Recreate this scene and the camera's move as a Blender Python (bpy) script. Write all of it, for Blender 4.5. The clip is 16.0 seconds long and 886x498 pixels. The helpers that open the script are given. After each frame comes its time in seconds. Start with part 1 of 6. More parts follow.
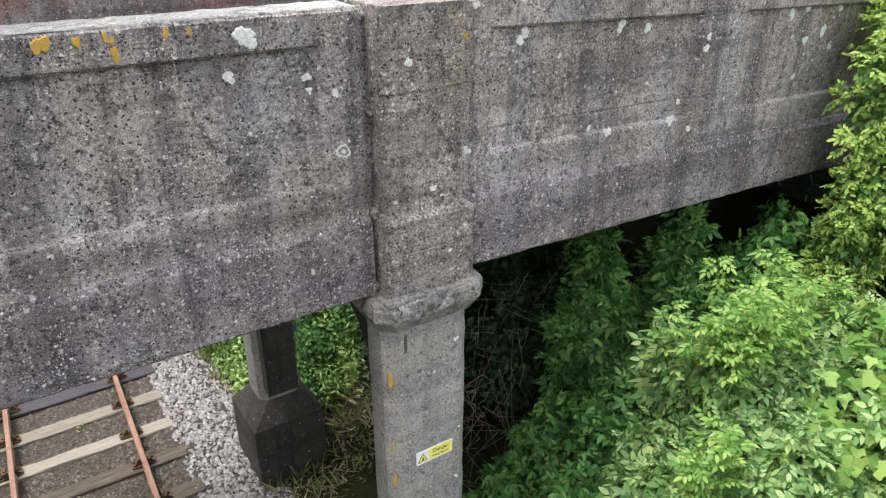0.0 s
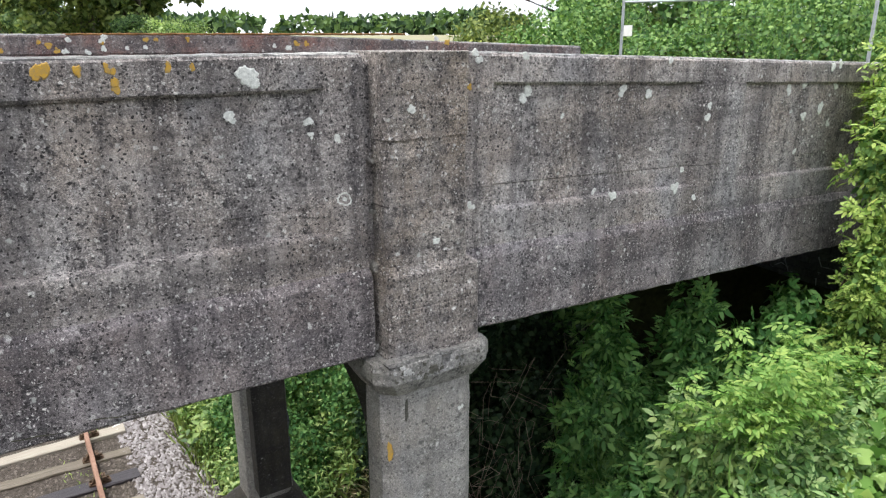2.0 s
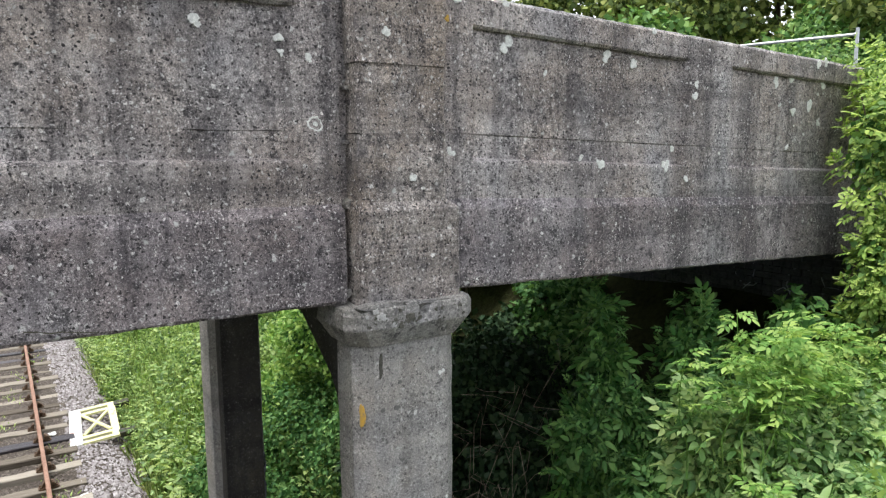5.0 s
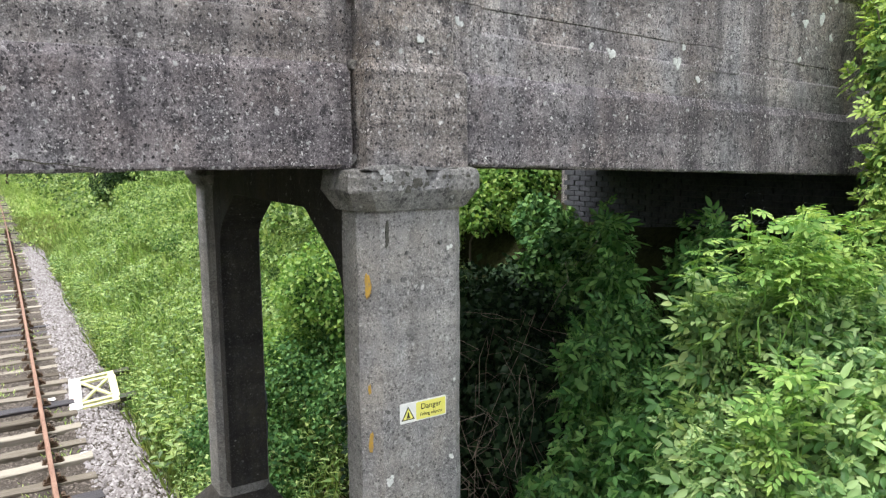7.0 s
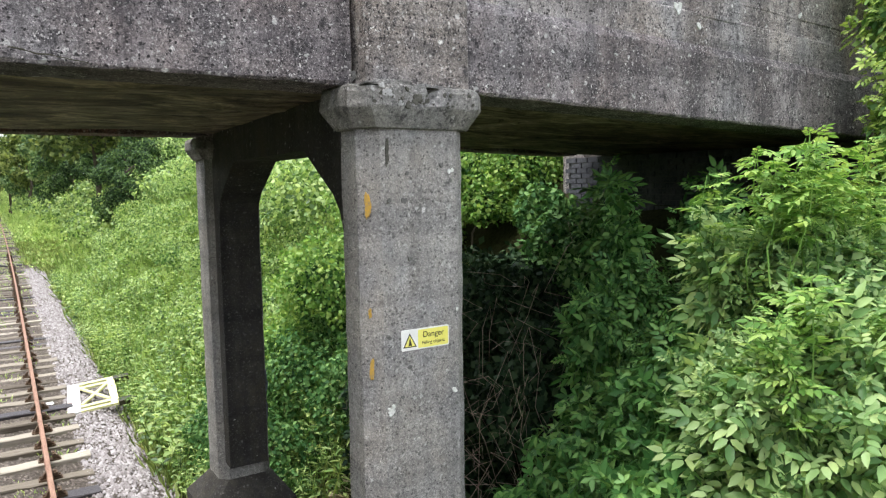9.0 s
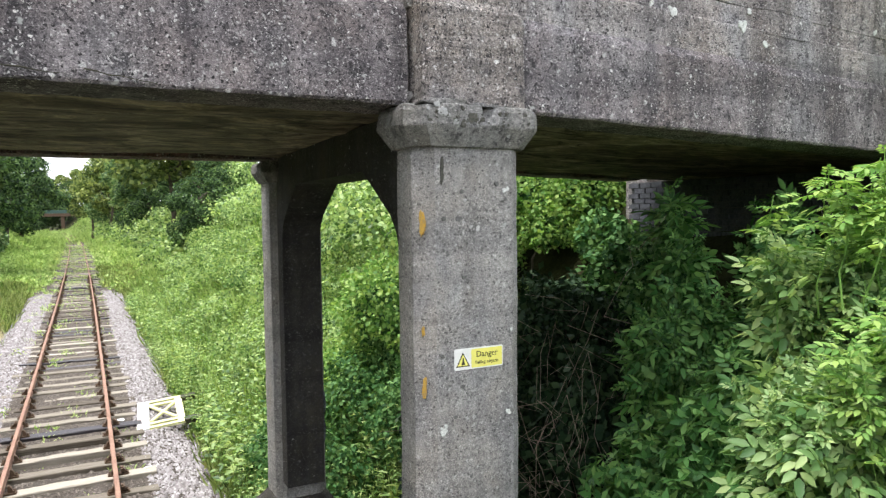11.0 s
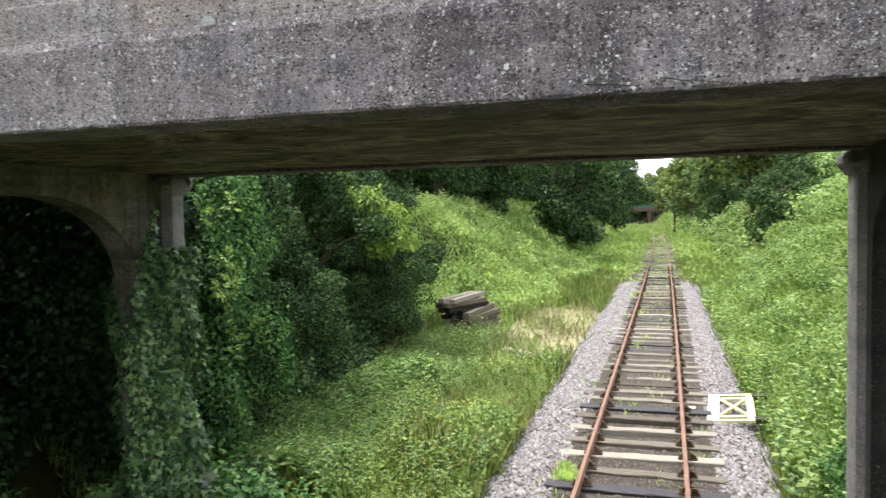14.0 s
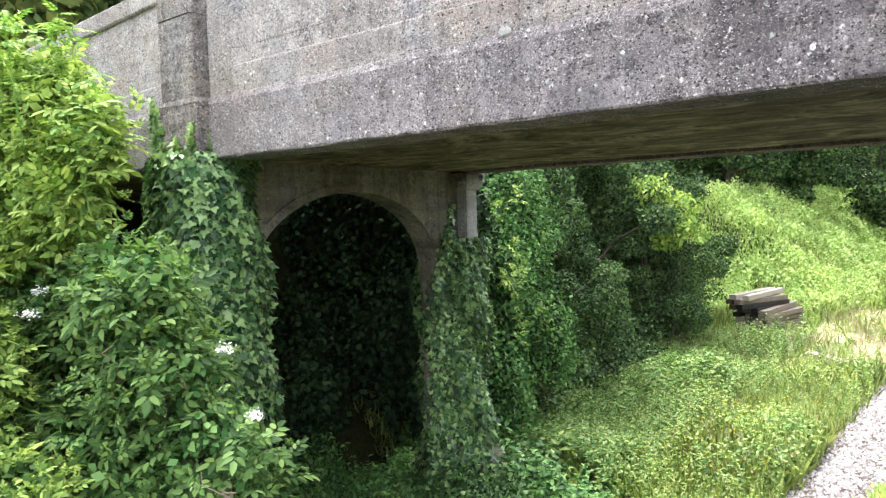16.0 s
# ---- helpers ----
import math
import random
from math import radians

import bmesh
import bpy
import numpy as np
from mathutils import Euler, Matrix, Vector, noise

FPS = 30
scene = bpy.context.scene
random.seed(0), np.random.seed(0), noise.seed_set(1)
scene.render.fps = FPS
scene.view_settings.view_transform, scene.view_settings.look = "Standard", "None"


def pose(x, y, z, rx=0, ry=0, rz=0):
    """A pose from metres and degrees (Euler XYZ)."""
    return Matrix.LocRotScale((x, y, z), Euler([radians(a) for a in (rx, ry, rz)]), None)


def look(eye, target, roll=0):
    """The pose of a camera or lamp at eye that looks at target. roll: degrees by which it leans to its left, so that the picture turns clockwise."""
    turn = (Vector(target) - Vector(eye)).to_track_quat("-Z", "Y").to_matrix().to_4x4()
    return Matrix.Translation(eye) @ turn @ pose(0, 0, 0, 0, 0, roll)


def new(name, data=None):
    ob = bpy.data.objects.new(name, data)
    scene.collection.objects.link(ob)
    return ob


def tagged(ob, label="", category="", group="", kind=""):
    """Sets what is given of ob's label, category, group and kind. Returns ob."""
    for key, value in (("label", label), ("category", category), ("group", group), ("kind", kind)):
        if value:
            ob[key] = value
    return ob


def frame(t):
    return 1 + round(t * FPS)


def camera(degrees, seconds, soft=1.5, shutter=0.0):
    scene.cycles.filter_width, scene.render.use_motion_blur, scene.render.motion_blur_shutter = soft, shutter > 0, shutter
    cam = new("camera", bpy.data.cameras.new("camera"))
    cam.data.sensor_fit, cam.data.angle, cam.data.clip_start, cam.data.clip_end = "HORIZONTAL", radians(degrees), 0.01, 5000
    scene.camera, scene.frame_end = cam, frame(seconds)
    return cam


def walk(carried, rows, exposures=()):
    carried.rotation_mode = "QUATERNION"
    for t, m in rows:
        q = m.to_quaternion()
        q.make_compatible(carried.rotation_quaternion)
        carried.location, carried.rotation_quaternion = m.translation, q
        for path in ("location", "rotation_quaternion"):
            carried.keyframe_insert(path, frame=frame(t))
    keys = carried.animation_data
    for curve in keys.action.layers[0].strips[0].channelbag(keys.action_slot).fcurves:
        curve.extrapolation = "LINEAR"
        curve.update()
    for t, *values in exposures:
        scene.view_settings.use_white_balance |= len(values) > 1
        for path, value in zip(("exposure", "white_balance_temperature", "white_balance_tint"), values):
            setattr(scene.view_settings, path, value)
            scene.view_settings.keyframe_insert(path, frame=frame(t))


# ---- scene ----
cam = camera(64.2, 16.0, soft=1.25, shutter=0.2)
PATH = [
    (0, (-2.073, -3.474, 6.619), (-1.092, -1.97, 5.737), -0.1),
    (0.5, (-2.071, -3.488, 6.605), (-1.07, -1.954, 5.8), -0.2),
    (1, (-2.069, -3.503, 6.562), (-1.056, -1.937, 5.84), -0.3),
    (1.5, (-2.077, -3.461, 6.394), (-1.045, -1.878, 5.739), -0.2),
    (2, (-2.073, -3.449, 6.209), (-1.029, -1.843, 5.637), -0.2),
    (2.5, (-2.049, -3.451, 6.027), (-0.992, -1.825, 5.537), -0.3),
    (3, (-2.015, -3.453, 5.889), (-0.946, -1.815, 5.472), -0.3),
    (5.5, (-1.945, -3.459, 4.985), (-0.86, -1.799, 4.724), -0.4),
    (6, (-1.953, -3.448, 4.776), (-0.87, -1.788, 4.513), -0.5),
    (6.5, (-1.96, -3.43, 4.685), (-0.877, -1.769, 4.422), -0.4),
    (7, (-1.968, -3.412, 4.477), (-0.885, -1.751, 4.214), -0.4),
    (7.5, (-1.968, -3.394, 4.225), (-0.886, -1.734, 3.96), -0.4),
    (8, (-1.973, -3.392, 4.054), (-0.888, -1.729, 3.81), -0.5),
    (10.5, (-1.927, -3.406, 3.848), (-0.892, -1.697, 3.746), -0.6),
    (11, (-1.919, -3.41, 3.842), (-0.984, -1.645, 3.742), -0.7),
    (11.5, (-1.913, -3.417, 3.847), (-1.087, -1.598, 3.746), -0.8),
    (12, (-1.898, -3.423, 3.848), (-1.264, -1.528, 3.749), -0.8),
    (12.5, (-1.885, -3.415, 3.855), (-1.527, -1.449, 3.757), -1.0),
    (13, (-1.885, -3.413, 3.862), (-1.831, -1.416, 3.765), -1.0),
    (13.5, (-1.888, -3.42, 3.861), (-2.151, -1.44, 3.767), -1.1),
    (14, (-1.873, -3.436, 3.86), (-2.445, -1.522, 3.769), -1.1),
    (14.5, (-1.863, -3.447, 3.859), (-2.728, -1.646, 3.774), -1.1),
    (15, (-1.858, -3.452, 3.879), (-2.9, -1.747, 3.789), -0.9),
    (15.5, (-1.825, -3.501, 3.878), (-2.985, -1.875, 3.785), -1.1),
    (16, (-1.83, -3.597, 3.873), (-3.092, -2.048, 3.775), -1.6),
]
walk(cam, [(t, look(e, a, r)) for t, e, a, r in PATH],
     exposures=[(0, 0.92), (1.5, 0.92), (3, 0.37), (5.5, 0.95), (8, 1.1), (11, 1.2), (12.5, 0.9), (13.5, 0.92), (14.5, 1.4), (15, 1.68), (16, 1.93)])

# ---- world and sun: a bright overcast day ----
world = bpy.data.worlds.new("overcast_sky")
scene.world = world
world.use_nodes = True
wn = world.node_tree.nodes
wl = world.node_tree.links
bgd = wn["Background"]
sky = wn.new("ShaderNodeTexSky")
sky.sky_type = "NISHITA"
sky.sun_disc = False
sky.sun_elevation = radians(67.5)
sky.sun_rotation = radians(-75)
sky.dust_density = 6.0
sky.air_density = 1.0
cloud = wn.new("ShaderNodeMixRGB")
cloud.inputs[0].default_value = 0.8
cloud.inputs[2].default_value = (11.4, 11.8, 12.8, 1)
wl.new(sky.outputs[0], cloud.inputs[1])
wl.new(cloud.outputs[0], bgd.inputs[0])
bgd.inputs[1].default_value = 0.105

sun = new("sun", bpy.data.lights.new("sun", "SUN"))
sun.data.energy = 2.4
sun.data.angle = radians(26)
sun.data.color = (1.0, 0.975, 0.945)
sun.matrix_world = look((-5.6, 1.5, 14), (0, 0, 0))


# ---- materials ----
def nodes_of(name):
    m = bpy.data.materials.new(name)
    m.use_nodes = True
    nt = m.node_tree
    return m, nt.nodes, nt.links, nt.nodes["Principled BSDF"]


def noise_node(n, l, vec, scale, detail=4, rough=0.6):
    t = n.new("ShaderNodeTexNoise")
    t.inputs["Scale"].default_value = scale
    t.inputs["Detail"].default_value = detail
    t.inputs["Roughness"].default_value = rough
    l.new(vec, t.inputs["Vector"])
    return t.outputs["Fac"]


def ramp_node(n, l, fac, stops):
    r = n.new("ShaderNodeValToRGB")
    els = r.color_ramp.elements
    while len(els) < len(stops):
        els.new(0.5)
    for e, (p, c) in zip(els, stops):
        e.position = p
        e.color = (*c, 1) if len(c) == 3 else c
    l.new(fac, r.inputs[0])
    return r.outputs[0]


def mix_node(n, l, fac, a, b, kind="MIX"):
    m = n.new("ShaderNodeMixRGB")
    m.blend_type = kind
    for sock, v in ((m.inputs[0], fac), (m.inputs[1], a), (m.inputs[2], b)):
        if isinstance(v, (int, float)):
            sock.default_value = v
        elif isinstance(v, tuple):
            sock.default_value = (*v, 1)
        else:
            l.new(v, sock)
    return m.outputs[0]


def place_node(n, l, scale=(1, 1, 1)):
    g = n.new("ShaderNodeNewGeometry")
    m = n.new("ShaderNodeMapping")
    m.inputs["Scale"].default_value = scale
    l.new(g.outputs["Position"], m.inputs["Vector"])
    return m.outputs[0]


def bump_node(n, l, height, strength, dist, bsdf):
    b = n.new("ShaderNodeBump")
    b.inputs["Strength"].default_value = strength
    b.inputs["Distance"].default_value = dist
    l.new(height, b.inputs["Height"])
    l.new(b.outputs[0], bsdf.inputs["Normal"])


def n_colour(n, l, vec, scale):
    """A coloured noise, to make the edges of cells ragged."""
    t = n.new("ShaderNodeTexNoise")
    t.inputs["Scale"].default_value = scale
    t.inputs["Detail"].default_value = 3
    l.new(vec, t.inputs["Vector"])
    return t.outputs["Color"]


def concrete(name, dark, mid, light, specks=1.0, streak=0.5, tint=(0.24, 0.205, 0.18), grime=(0.05, 0.046, 0.05), algae=0.8, left_tone=None):
    """Weathered concrete: cloudy warm and cool greys, rain streaks, blots of algae, and grains of pale and dark stone laid bare in patches."""
    m, n, l, b = nodes_of(name)
    p = place_node(n, l)

    def level(v):
        return (v, v, v)

    def cells(scale, ragged, at):
        v = n.new("ShaderNodeTexVoronoi")
        v.inputs["Scale"].default_value = scale
        l.new(mix_node(n, l, ragged, p, n_colour(n, l, p, at)), v.inputs["Vector"])
        q = n.new("ShaderNodeSeparateColor")
        l.new(v.outputs["Color"], q.inputs[0])
        return v.outputs["Distance"], q.outputs

    def times(a, c):
        return mix_node(n, l, 1.0, a, c, "MULTIPLY")

    # towards the bridge's left end the base is paler and the stains weaker
    right_mask = 1.0
    if left_tone is not None:
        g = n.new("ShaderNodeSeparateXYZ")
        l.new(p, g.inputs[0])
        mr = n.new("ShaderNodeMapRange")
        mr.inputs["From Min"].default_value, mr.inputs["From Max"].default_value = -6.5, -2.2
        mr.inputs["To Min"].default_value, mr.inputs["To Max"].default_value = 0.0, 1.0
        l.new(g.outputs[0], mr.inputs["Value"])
        # a ramp along x, broken up by noise
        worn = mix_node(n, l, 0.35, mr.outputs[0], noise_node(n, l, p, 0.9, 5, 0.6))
        right_mask = ramp_node(n, l, worn, [(0.15, level(0.35)), (0.75, level(1.0))])
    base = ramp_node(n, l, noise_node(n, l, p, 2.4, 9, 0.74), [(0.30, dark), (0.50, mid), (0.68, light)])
    if left_tone is not None:
        base = mix_node(n, l, right_mask, mix_node(n, l, 0.6, base, left_tone), base)
    # warm patches where the skin is gone, cool ones where it holds
    warm = ramp_node(n, l, noise_node(n, l, p, 1.5, 6, 0.68), [(0.46, level(0)), (0.62, level(0.75))])
    base = mix_node(n, l, warm, base, tint)
    cool = ramp_node(n, l, noise_node(n, l, place_node(n, l, (1.9, 1.9, 1.1)), 1.0, 5, 0.6), [(0.50, level(0)), (0.66, level(0.55))])
    base = mix_node(n, l, cool, base, (mid[0] * 0.80, mid[0] * 0.82, mid[0] * 0.87))
    # rain streaks down the face: broad stains and thin runs
    broad = ramp_node(n, l, noise_node(n, l, place_node(n, l, (2.6, 2.6, 0.22)), 1.0, 5, 0.62), [(0.47, level(0)), (0.63, level(streak * 1.05))])
    base = mix_node(n, l, times(broad, right_mask) if left_tone is not None else broad, base, grime)
    runs = ramp_node(n, l, noise_node(n, l, place_node(n, l, (9, 9, 0.55)), 1.0, 6, 0.7), [(0.50, level(0)), (0.64, level(streak))])
    base = mix_node(n, l, times(runs, right_mask) if left_tone is not None else runs, base, grime)
    # level bands of damp where one day's pour met the next
    lv = ramp_node(n, l, noise_node(n, l, place_node(n, l, (0.25, 0.25, 3.6)), 1.0, 5, 0.66), [(0.49, level(0)), (0.64, level(0.55))])
    base = mix_node(n, l, times(lv, right_mask) if left_tone is not None else lv, base, grime)
    # algae: flecks, and soft round blots of several sizes
    al = ramp_node(n, l, noise_node(n, l, p, 13, 9, 0.84), [(0.52, level(0)), (0.60, level(algae))])
    base = mix_node(n, l, times(al, right_mask) if left_tone is not None else al, base, (0.045, 0.043, 0.046))
    for scale, few, r0, r1 in ((9, 0.62, 0.12, 0.34), (21, 0.70, 0.16, 0.40)):
        d, c = cells(scale, 0.05, 24)
        blot = times(ramp_node(n, l, c[0], [(few, level(0)), (few + 0.2, level(algae * 0.8))]), ramp_node(n, l, d, [(r0, level(1)), (r1, level(0))]))
        base = mix_node(n, l, times(blot, right_mask) if left_tone is not None else blot, base, (0.062, 0.060, 0.063))
    # ragged grains laid bare by the weather, thick in some patches and scarce in others
    zone = ramp_node(n, l, noise_node(n, l, p, 3.2, 6, 0.72), [(0.36, level(0.28)), (0.60, level(1))])
    fine = noise_node(n, l, p, 58, 7, 0.92)
    g1 = ramp_node(n, l, fine, [(0.37, level(0.16)), (0.46, level(0.66)), (0.53, (1.16, 1.15, 1.14)), (0.59, (1.95, 1.92, 1.88)), (0.67, (2.9, 2.8, 2.7))])
    base = mix_node(n, l, mix_node(n, l, specks, (0, 0, 0), zone), base, times(base, g1))
    for scale, few, tone in ((105, 0.74, (0.50, 0.48, 0.46)), (68, 0.84, (0.60, 0.575, 0.55)), (42, 0.91, (0.66, 0.64, 0.61)), (26, 0.955, (0.70, 0.69, 0.66))):
        d, c = cells(scale, 0.03, 45)
        pick = times(ramp_node(n, l, c[0], [(few, level(0)), (few + 0.03, level(min(1.0, specks * 0.95)))]), ramp_node(n, l, d, [(0.28, level(1)), (0.38, level(0))]))
        base = mix_node(n, l, times(pick, zone), base, tone)
    # pits and black specks
    d, c = cells(58, 0.03, 50)
    pit = times(ramp_node(n, l, c[2], [(0.66, level(0)), (0.72, level(min(1.0, specks)))]), ramp_node(n, l, d, [(0.30, level(1)), (0.42, level(0))]))
    base = mix_node(n, l, pit, base, (0.04, 0.037, 0.037))
    grain = ramp_node(n, l, noise_node(n, l, p, 150, 3, 0.8), [(0.36, level(0.42)), (0.5, level(1)), (0.66, (1.75, 1.73, 1.7))])
    base = mix_node(n, l, 0.3 + 0.5 * specks, base, times(base, grain))
    # small grey-white lichen crusts
    d, c = cells(11, 0.06, 30)
    few = ramp_node(n, l, c[1], [(0.76, level(0)), (0.80, level(0.8))])
    base = mix_node(n, l, times(few, ramp_node(n, l, d, [(0.08, level(1)), (0.15, level(0))])), base, (0.48, 0.48, 0.45))
    l.new(base, b.inputs["Base Color"])
    b.inputs["Roughness"].default_value = 0.93
    b.inputs["Specular IOR Level"].default_value = 0.2
    bump_node(n, l, mix_node(n, l, 0.5, noise_node(n, l, p, 26, 7, 0.75), fine), 0.8, 0.014, b)
    return m


def plain(name, a, c, scale=8, rough=0.8, bump=0.2, dist=0.01, metal=0.0, spec=0.4, stretch=(1, 1, 1)):
    """Two tones mixed by noise at two scales, with fine relief."""
    m, n, l, b = nodes_of(name)
    p = place_node(n, l, stretch)
    f = mix_node(n, l, 0.5, noise_node(n, l, p, scale, 5, 0.65), noise_node(n, l, p, scale * 6, 4, 0.6))
    l.new(ramp_node(n, l, f, [(0.38, a), (0.62, c)]), b.inputs["Base Color"])
    b.inputs["Roughness"].default_value = rough
    b.inputs["Metallic"].default_value = metal
    b.inputs["Specular IOR Level"].default_value = spec
    bump_node(n, l, noise_node(n, l, p, scale * 4, 6, 0.7), bump, dist, b)
    return m


def leaf(name, dark, mid, light, thin=0.3, rough=0.5, patch=1.2, gloss=0.18):
    """Leaves that vary one by one and in patches, and let some light through."""
    dark, mid, light = [(c[0] * 1.0, c[1], c[2] * 1.18) for c in (dark, mid, light)]
    m, n, l, b = nodes_of(name)
    g = n.new("ShaderNodeNewGeometry")
    p = place_node(n, l)
    f = mix_node(n, l, 0.45, g.outputs["Random Per Island"], noise_node(n, l, p, patch, 3, 0.6))
    c = ramp_node(n, l, f, [(0.26, dark), (0.46, mid), (0.64, light), (0.80, (light[0] * 1.22, light[1] * 1.12, light[2]))])
    l.new(c, b.inputs["Base Color"])
    b.inputs["Roughness"].default_value = rough
    b.inputs["Specular IOR Level"].default_value = gloss
    tr = n.new("ShaderNodeBsdfTranslucent")
    l.new(mix_node(n, l, 1.0, c, (1.1, 1.1, 0.7), "MULTIPLY"), tr.inputs[0])
    mx = n.new("ShaderNodeMixShader")
    mx.inputs[0].default_value = thin
    l.new(b.outputs[0], mx.inputs[1])
    l.new(tr.outputs[0], mx.inputs[2])
    l.new(mx.outputs[0], n["Material Output"].inputs[0])
    return m


M_GIRDER = concrete("weathered_concrete", (0.175, 0.160, 0.156), (0.352, 0.322, 0.308), (0.55, 0.51, 0.482), tint=(0.34, 0.286, 0.245), left_tone=(0.50, 0.475, 0.455))
# the girder below the ledge, in darker tones than the parapet
M_BEAM = concrete("dark_girder_concrete", (0.115, 0.103, 0.108), (0.238, 0.214, 0.218), (0.40, 0.367, 0.36), tint=(0.225, 0.188, 0.18), algae=0.9, left_tone=(0.43, 0.405, 0.39))
M_PILASTER = concrete("pilaster_concrete", (0.15, 0.132, 0.12), (0.30, 0.268, 0.245), (0.46, 0.42, 0.385), 1.0, 0.45, (0.31, 0.255, 0.205))
M_COLUMN = concrete("column_concrete", (0.21, 0.204, 0.194), (0.31, 0.30, 0.286), (0.40, 0.388, 0.365), 0.6, 0.35, (0.35, 0.32, 0.28), (0.13, 0.128, 0.125), 0.3)
M_TOP = concrete("lichened_coping", (0.26, 0.26, 0.25), (0.38, 0.38, 0.36), (0.50, 0.50, 0.47), 0.5, 0.0, (0.25, 0.24, 0.22))
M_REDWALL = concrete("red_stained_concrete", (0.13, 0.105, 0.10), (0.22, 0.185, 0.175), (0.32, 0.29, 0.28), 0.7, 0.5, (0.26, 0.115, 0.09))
M_MOSS = plain("black_moss", (0.03, 0.03, 0.022), (0.14, 0.135, 0.115), 60, 0.95, 0.6, 0.006)
M_CAP = concrete("capital_concrete", (0.17, 0.165, 0.15), (0.28, 0.27, 0.25), (0.40, 0.39, 0.36), 0.5, 0.35, (0.30, 0.28, 0.24), (0.08, 0.078, 0.07))
M_SPOT = plain("grey_algae", (0.09, 0.088, 0.082), (0.19, 0.185, 0.175), 40, 0.95, 0.3, 0.003)
M_RUSTMOSS = plain("rusty_moss", (0.10, 0.05, 0.02), (0.26, 0.13, 0.04), 25, 0.95, 0.7, 0.01)
M_DULL = plain("grey_lichen", (0.24, 0.235, 0.225), (0.50, 0.50, 0.48), 45, 0.95, 0.5, 0.004)
M_LICHEN = plain("white_lichen", (0.40, 0.41, 0.38), (0.84, 0.85, 0.80), 55, 0.95, 0.5, 0.004)
M_ORANGE = plain("orange_lichen", (0.30, 0.22, 0.11), (0.62, 0.36, 0.03), 45, 0.95, 0.5, 0.004)
M_BRICK = plain("blue_grey_brick", (0.035, 0.036, 0.046), (0.105, 0.108, 0.125), 5, 0.75, 0.3, 0.006)
M_MORTAR = plain("old_mortar", (0.06, 0.06, 0.06), (0.12, 0.118, 0.118), 12, 0.95)
M_RUST = plain("rusted_rail", (0.20, 0.105, 0.075), (0.35, 0.215, 0.155), 14, 0.7, 0.25, 0.003, 0.15, 0.3, (1, 0.15, 1))
M_CHAIR = plain("rusty_cast_iron", (0.06, 0.04, 0.025), (0.14, 0.085, 0.05), 20, 0.8, 0.3, 0.004)
M_EARTH = plain("dirty_ballast", (0.028, 0.022, 0.017), (0.15, 0.125, 0.102), 20, 0.95, 1.0, 0.04)
M_SOIL = plain("mossy_earth", (0.020, 0.020, 0.010), (0.045, 0.052, 0.020), 3, 0.95, 0.8, 0.05, 0.0, 0.05)
M_FIELD = plain("pale_hay_field", (0.19, 0.18, 0.095), (0.26, 0.245, 0.14), 0.05, 0.95, 0.2, 0.05)
M_ROAD = plain("old_road_surface", (0.045, 0.045, 0.045), (0.09, 0.088, 0.085), 6, 0.95, 0.4, 0.01)
M_BARK = plain("grey_brown_bark", (0.045, 0.035, 0.025), (0.12, 0.10, 0.075), 8, 0.9, 0.8, 0.02, stretch=(1, 1, 0.25))
M_TWIG = plain("dead_bramble_stem", (0.17, 0.13, 0.095), (0.36, 0.295, 0.23), 12, 0.9, 0.3)
M_STEEL = plain("galvanised_steel", (0.38, 0.40, 0.42), (0.55, 0.57, 0.60), 18, 0.45, 0.1, 0.002, 0.6)
M_WIRE = plain("dull_zinc_wire", (0.10, 0.10, 0.10), (0.17, 0.17, 0.17), 18, 0.6, 0.1, 0.002, 0.3)
M_WHITE = plain("white_plastic", (0.70, 0.70, 0.66), (0.82, 0.82, 0.78), 9, 0.5, 0.05)
M_YELLOW = plain("faded_yellow_plastic", (0.70, 0.67, 0.30), (0.78, 0.76, 0.45), 7, 0.5, 0.05)
M_SIGNYEL = plain("sign_yellow", (0.78, 0.73, 0.14), (0.82, 0.77, 0.20), 9, 0.4, 0.02)
M_BLACK = plain("sign_black", (0.02, 0.02, 0.01), (0.05, 0.045, 0.02), 9, 0.5, 0.02)
M_RED = plain("faded_red_stripe", (0.66, 0.42, 0.36), (0.74, 0.56, 0.48), 12, 0.5, 0.05)
M_CHALK = plain("white_paint_marks", (0.30, 0.32, 0.38), (0.45, 0.47, 0.53), 8, 0.8, 0.1)
M_FAINT = plain("worn_blue_grey_paint", (0.05, 0.052, 0.062), (0.17, 0.18, 0.22), 9, 0.8, 0.1)
M_GREENSTEEL = plain("green_painted_steel", (0.03, 0.07, 0.055), (0.06, 0.11, 0.09), 2, 0.6)

M_ELDER = leaf("elder_leaf", (0.045, 0.115, 0.028), (0.11, 0.225, 0.055), (0.23, 0.375, 0.105))
M_ELDER_TOP = leaf("fresh_elder_leaf", (0.085, 0.185, 0.052), (0.22, 0.37, 0.115), (0.41, 0.56, 0.215), 0.45, 0.45, 2.5, 0.3)
# dark greens for leaves in shaded places: the shade is in the colour
M_DARKLEAF = leaf("shade_toned_leaf", (0.026, 0.078, 0.020), (0.066, 0.165, 0.042), (0.145, 0.275, 0.078), 0.25, 0.55, 1.2, 0.12)
# elder leaf for shaded spots, that shade put into its darker green
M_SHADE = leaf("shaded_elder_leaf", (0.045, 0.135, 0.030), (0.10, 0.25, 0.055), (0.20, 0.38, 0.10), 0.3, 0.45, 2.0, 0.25)
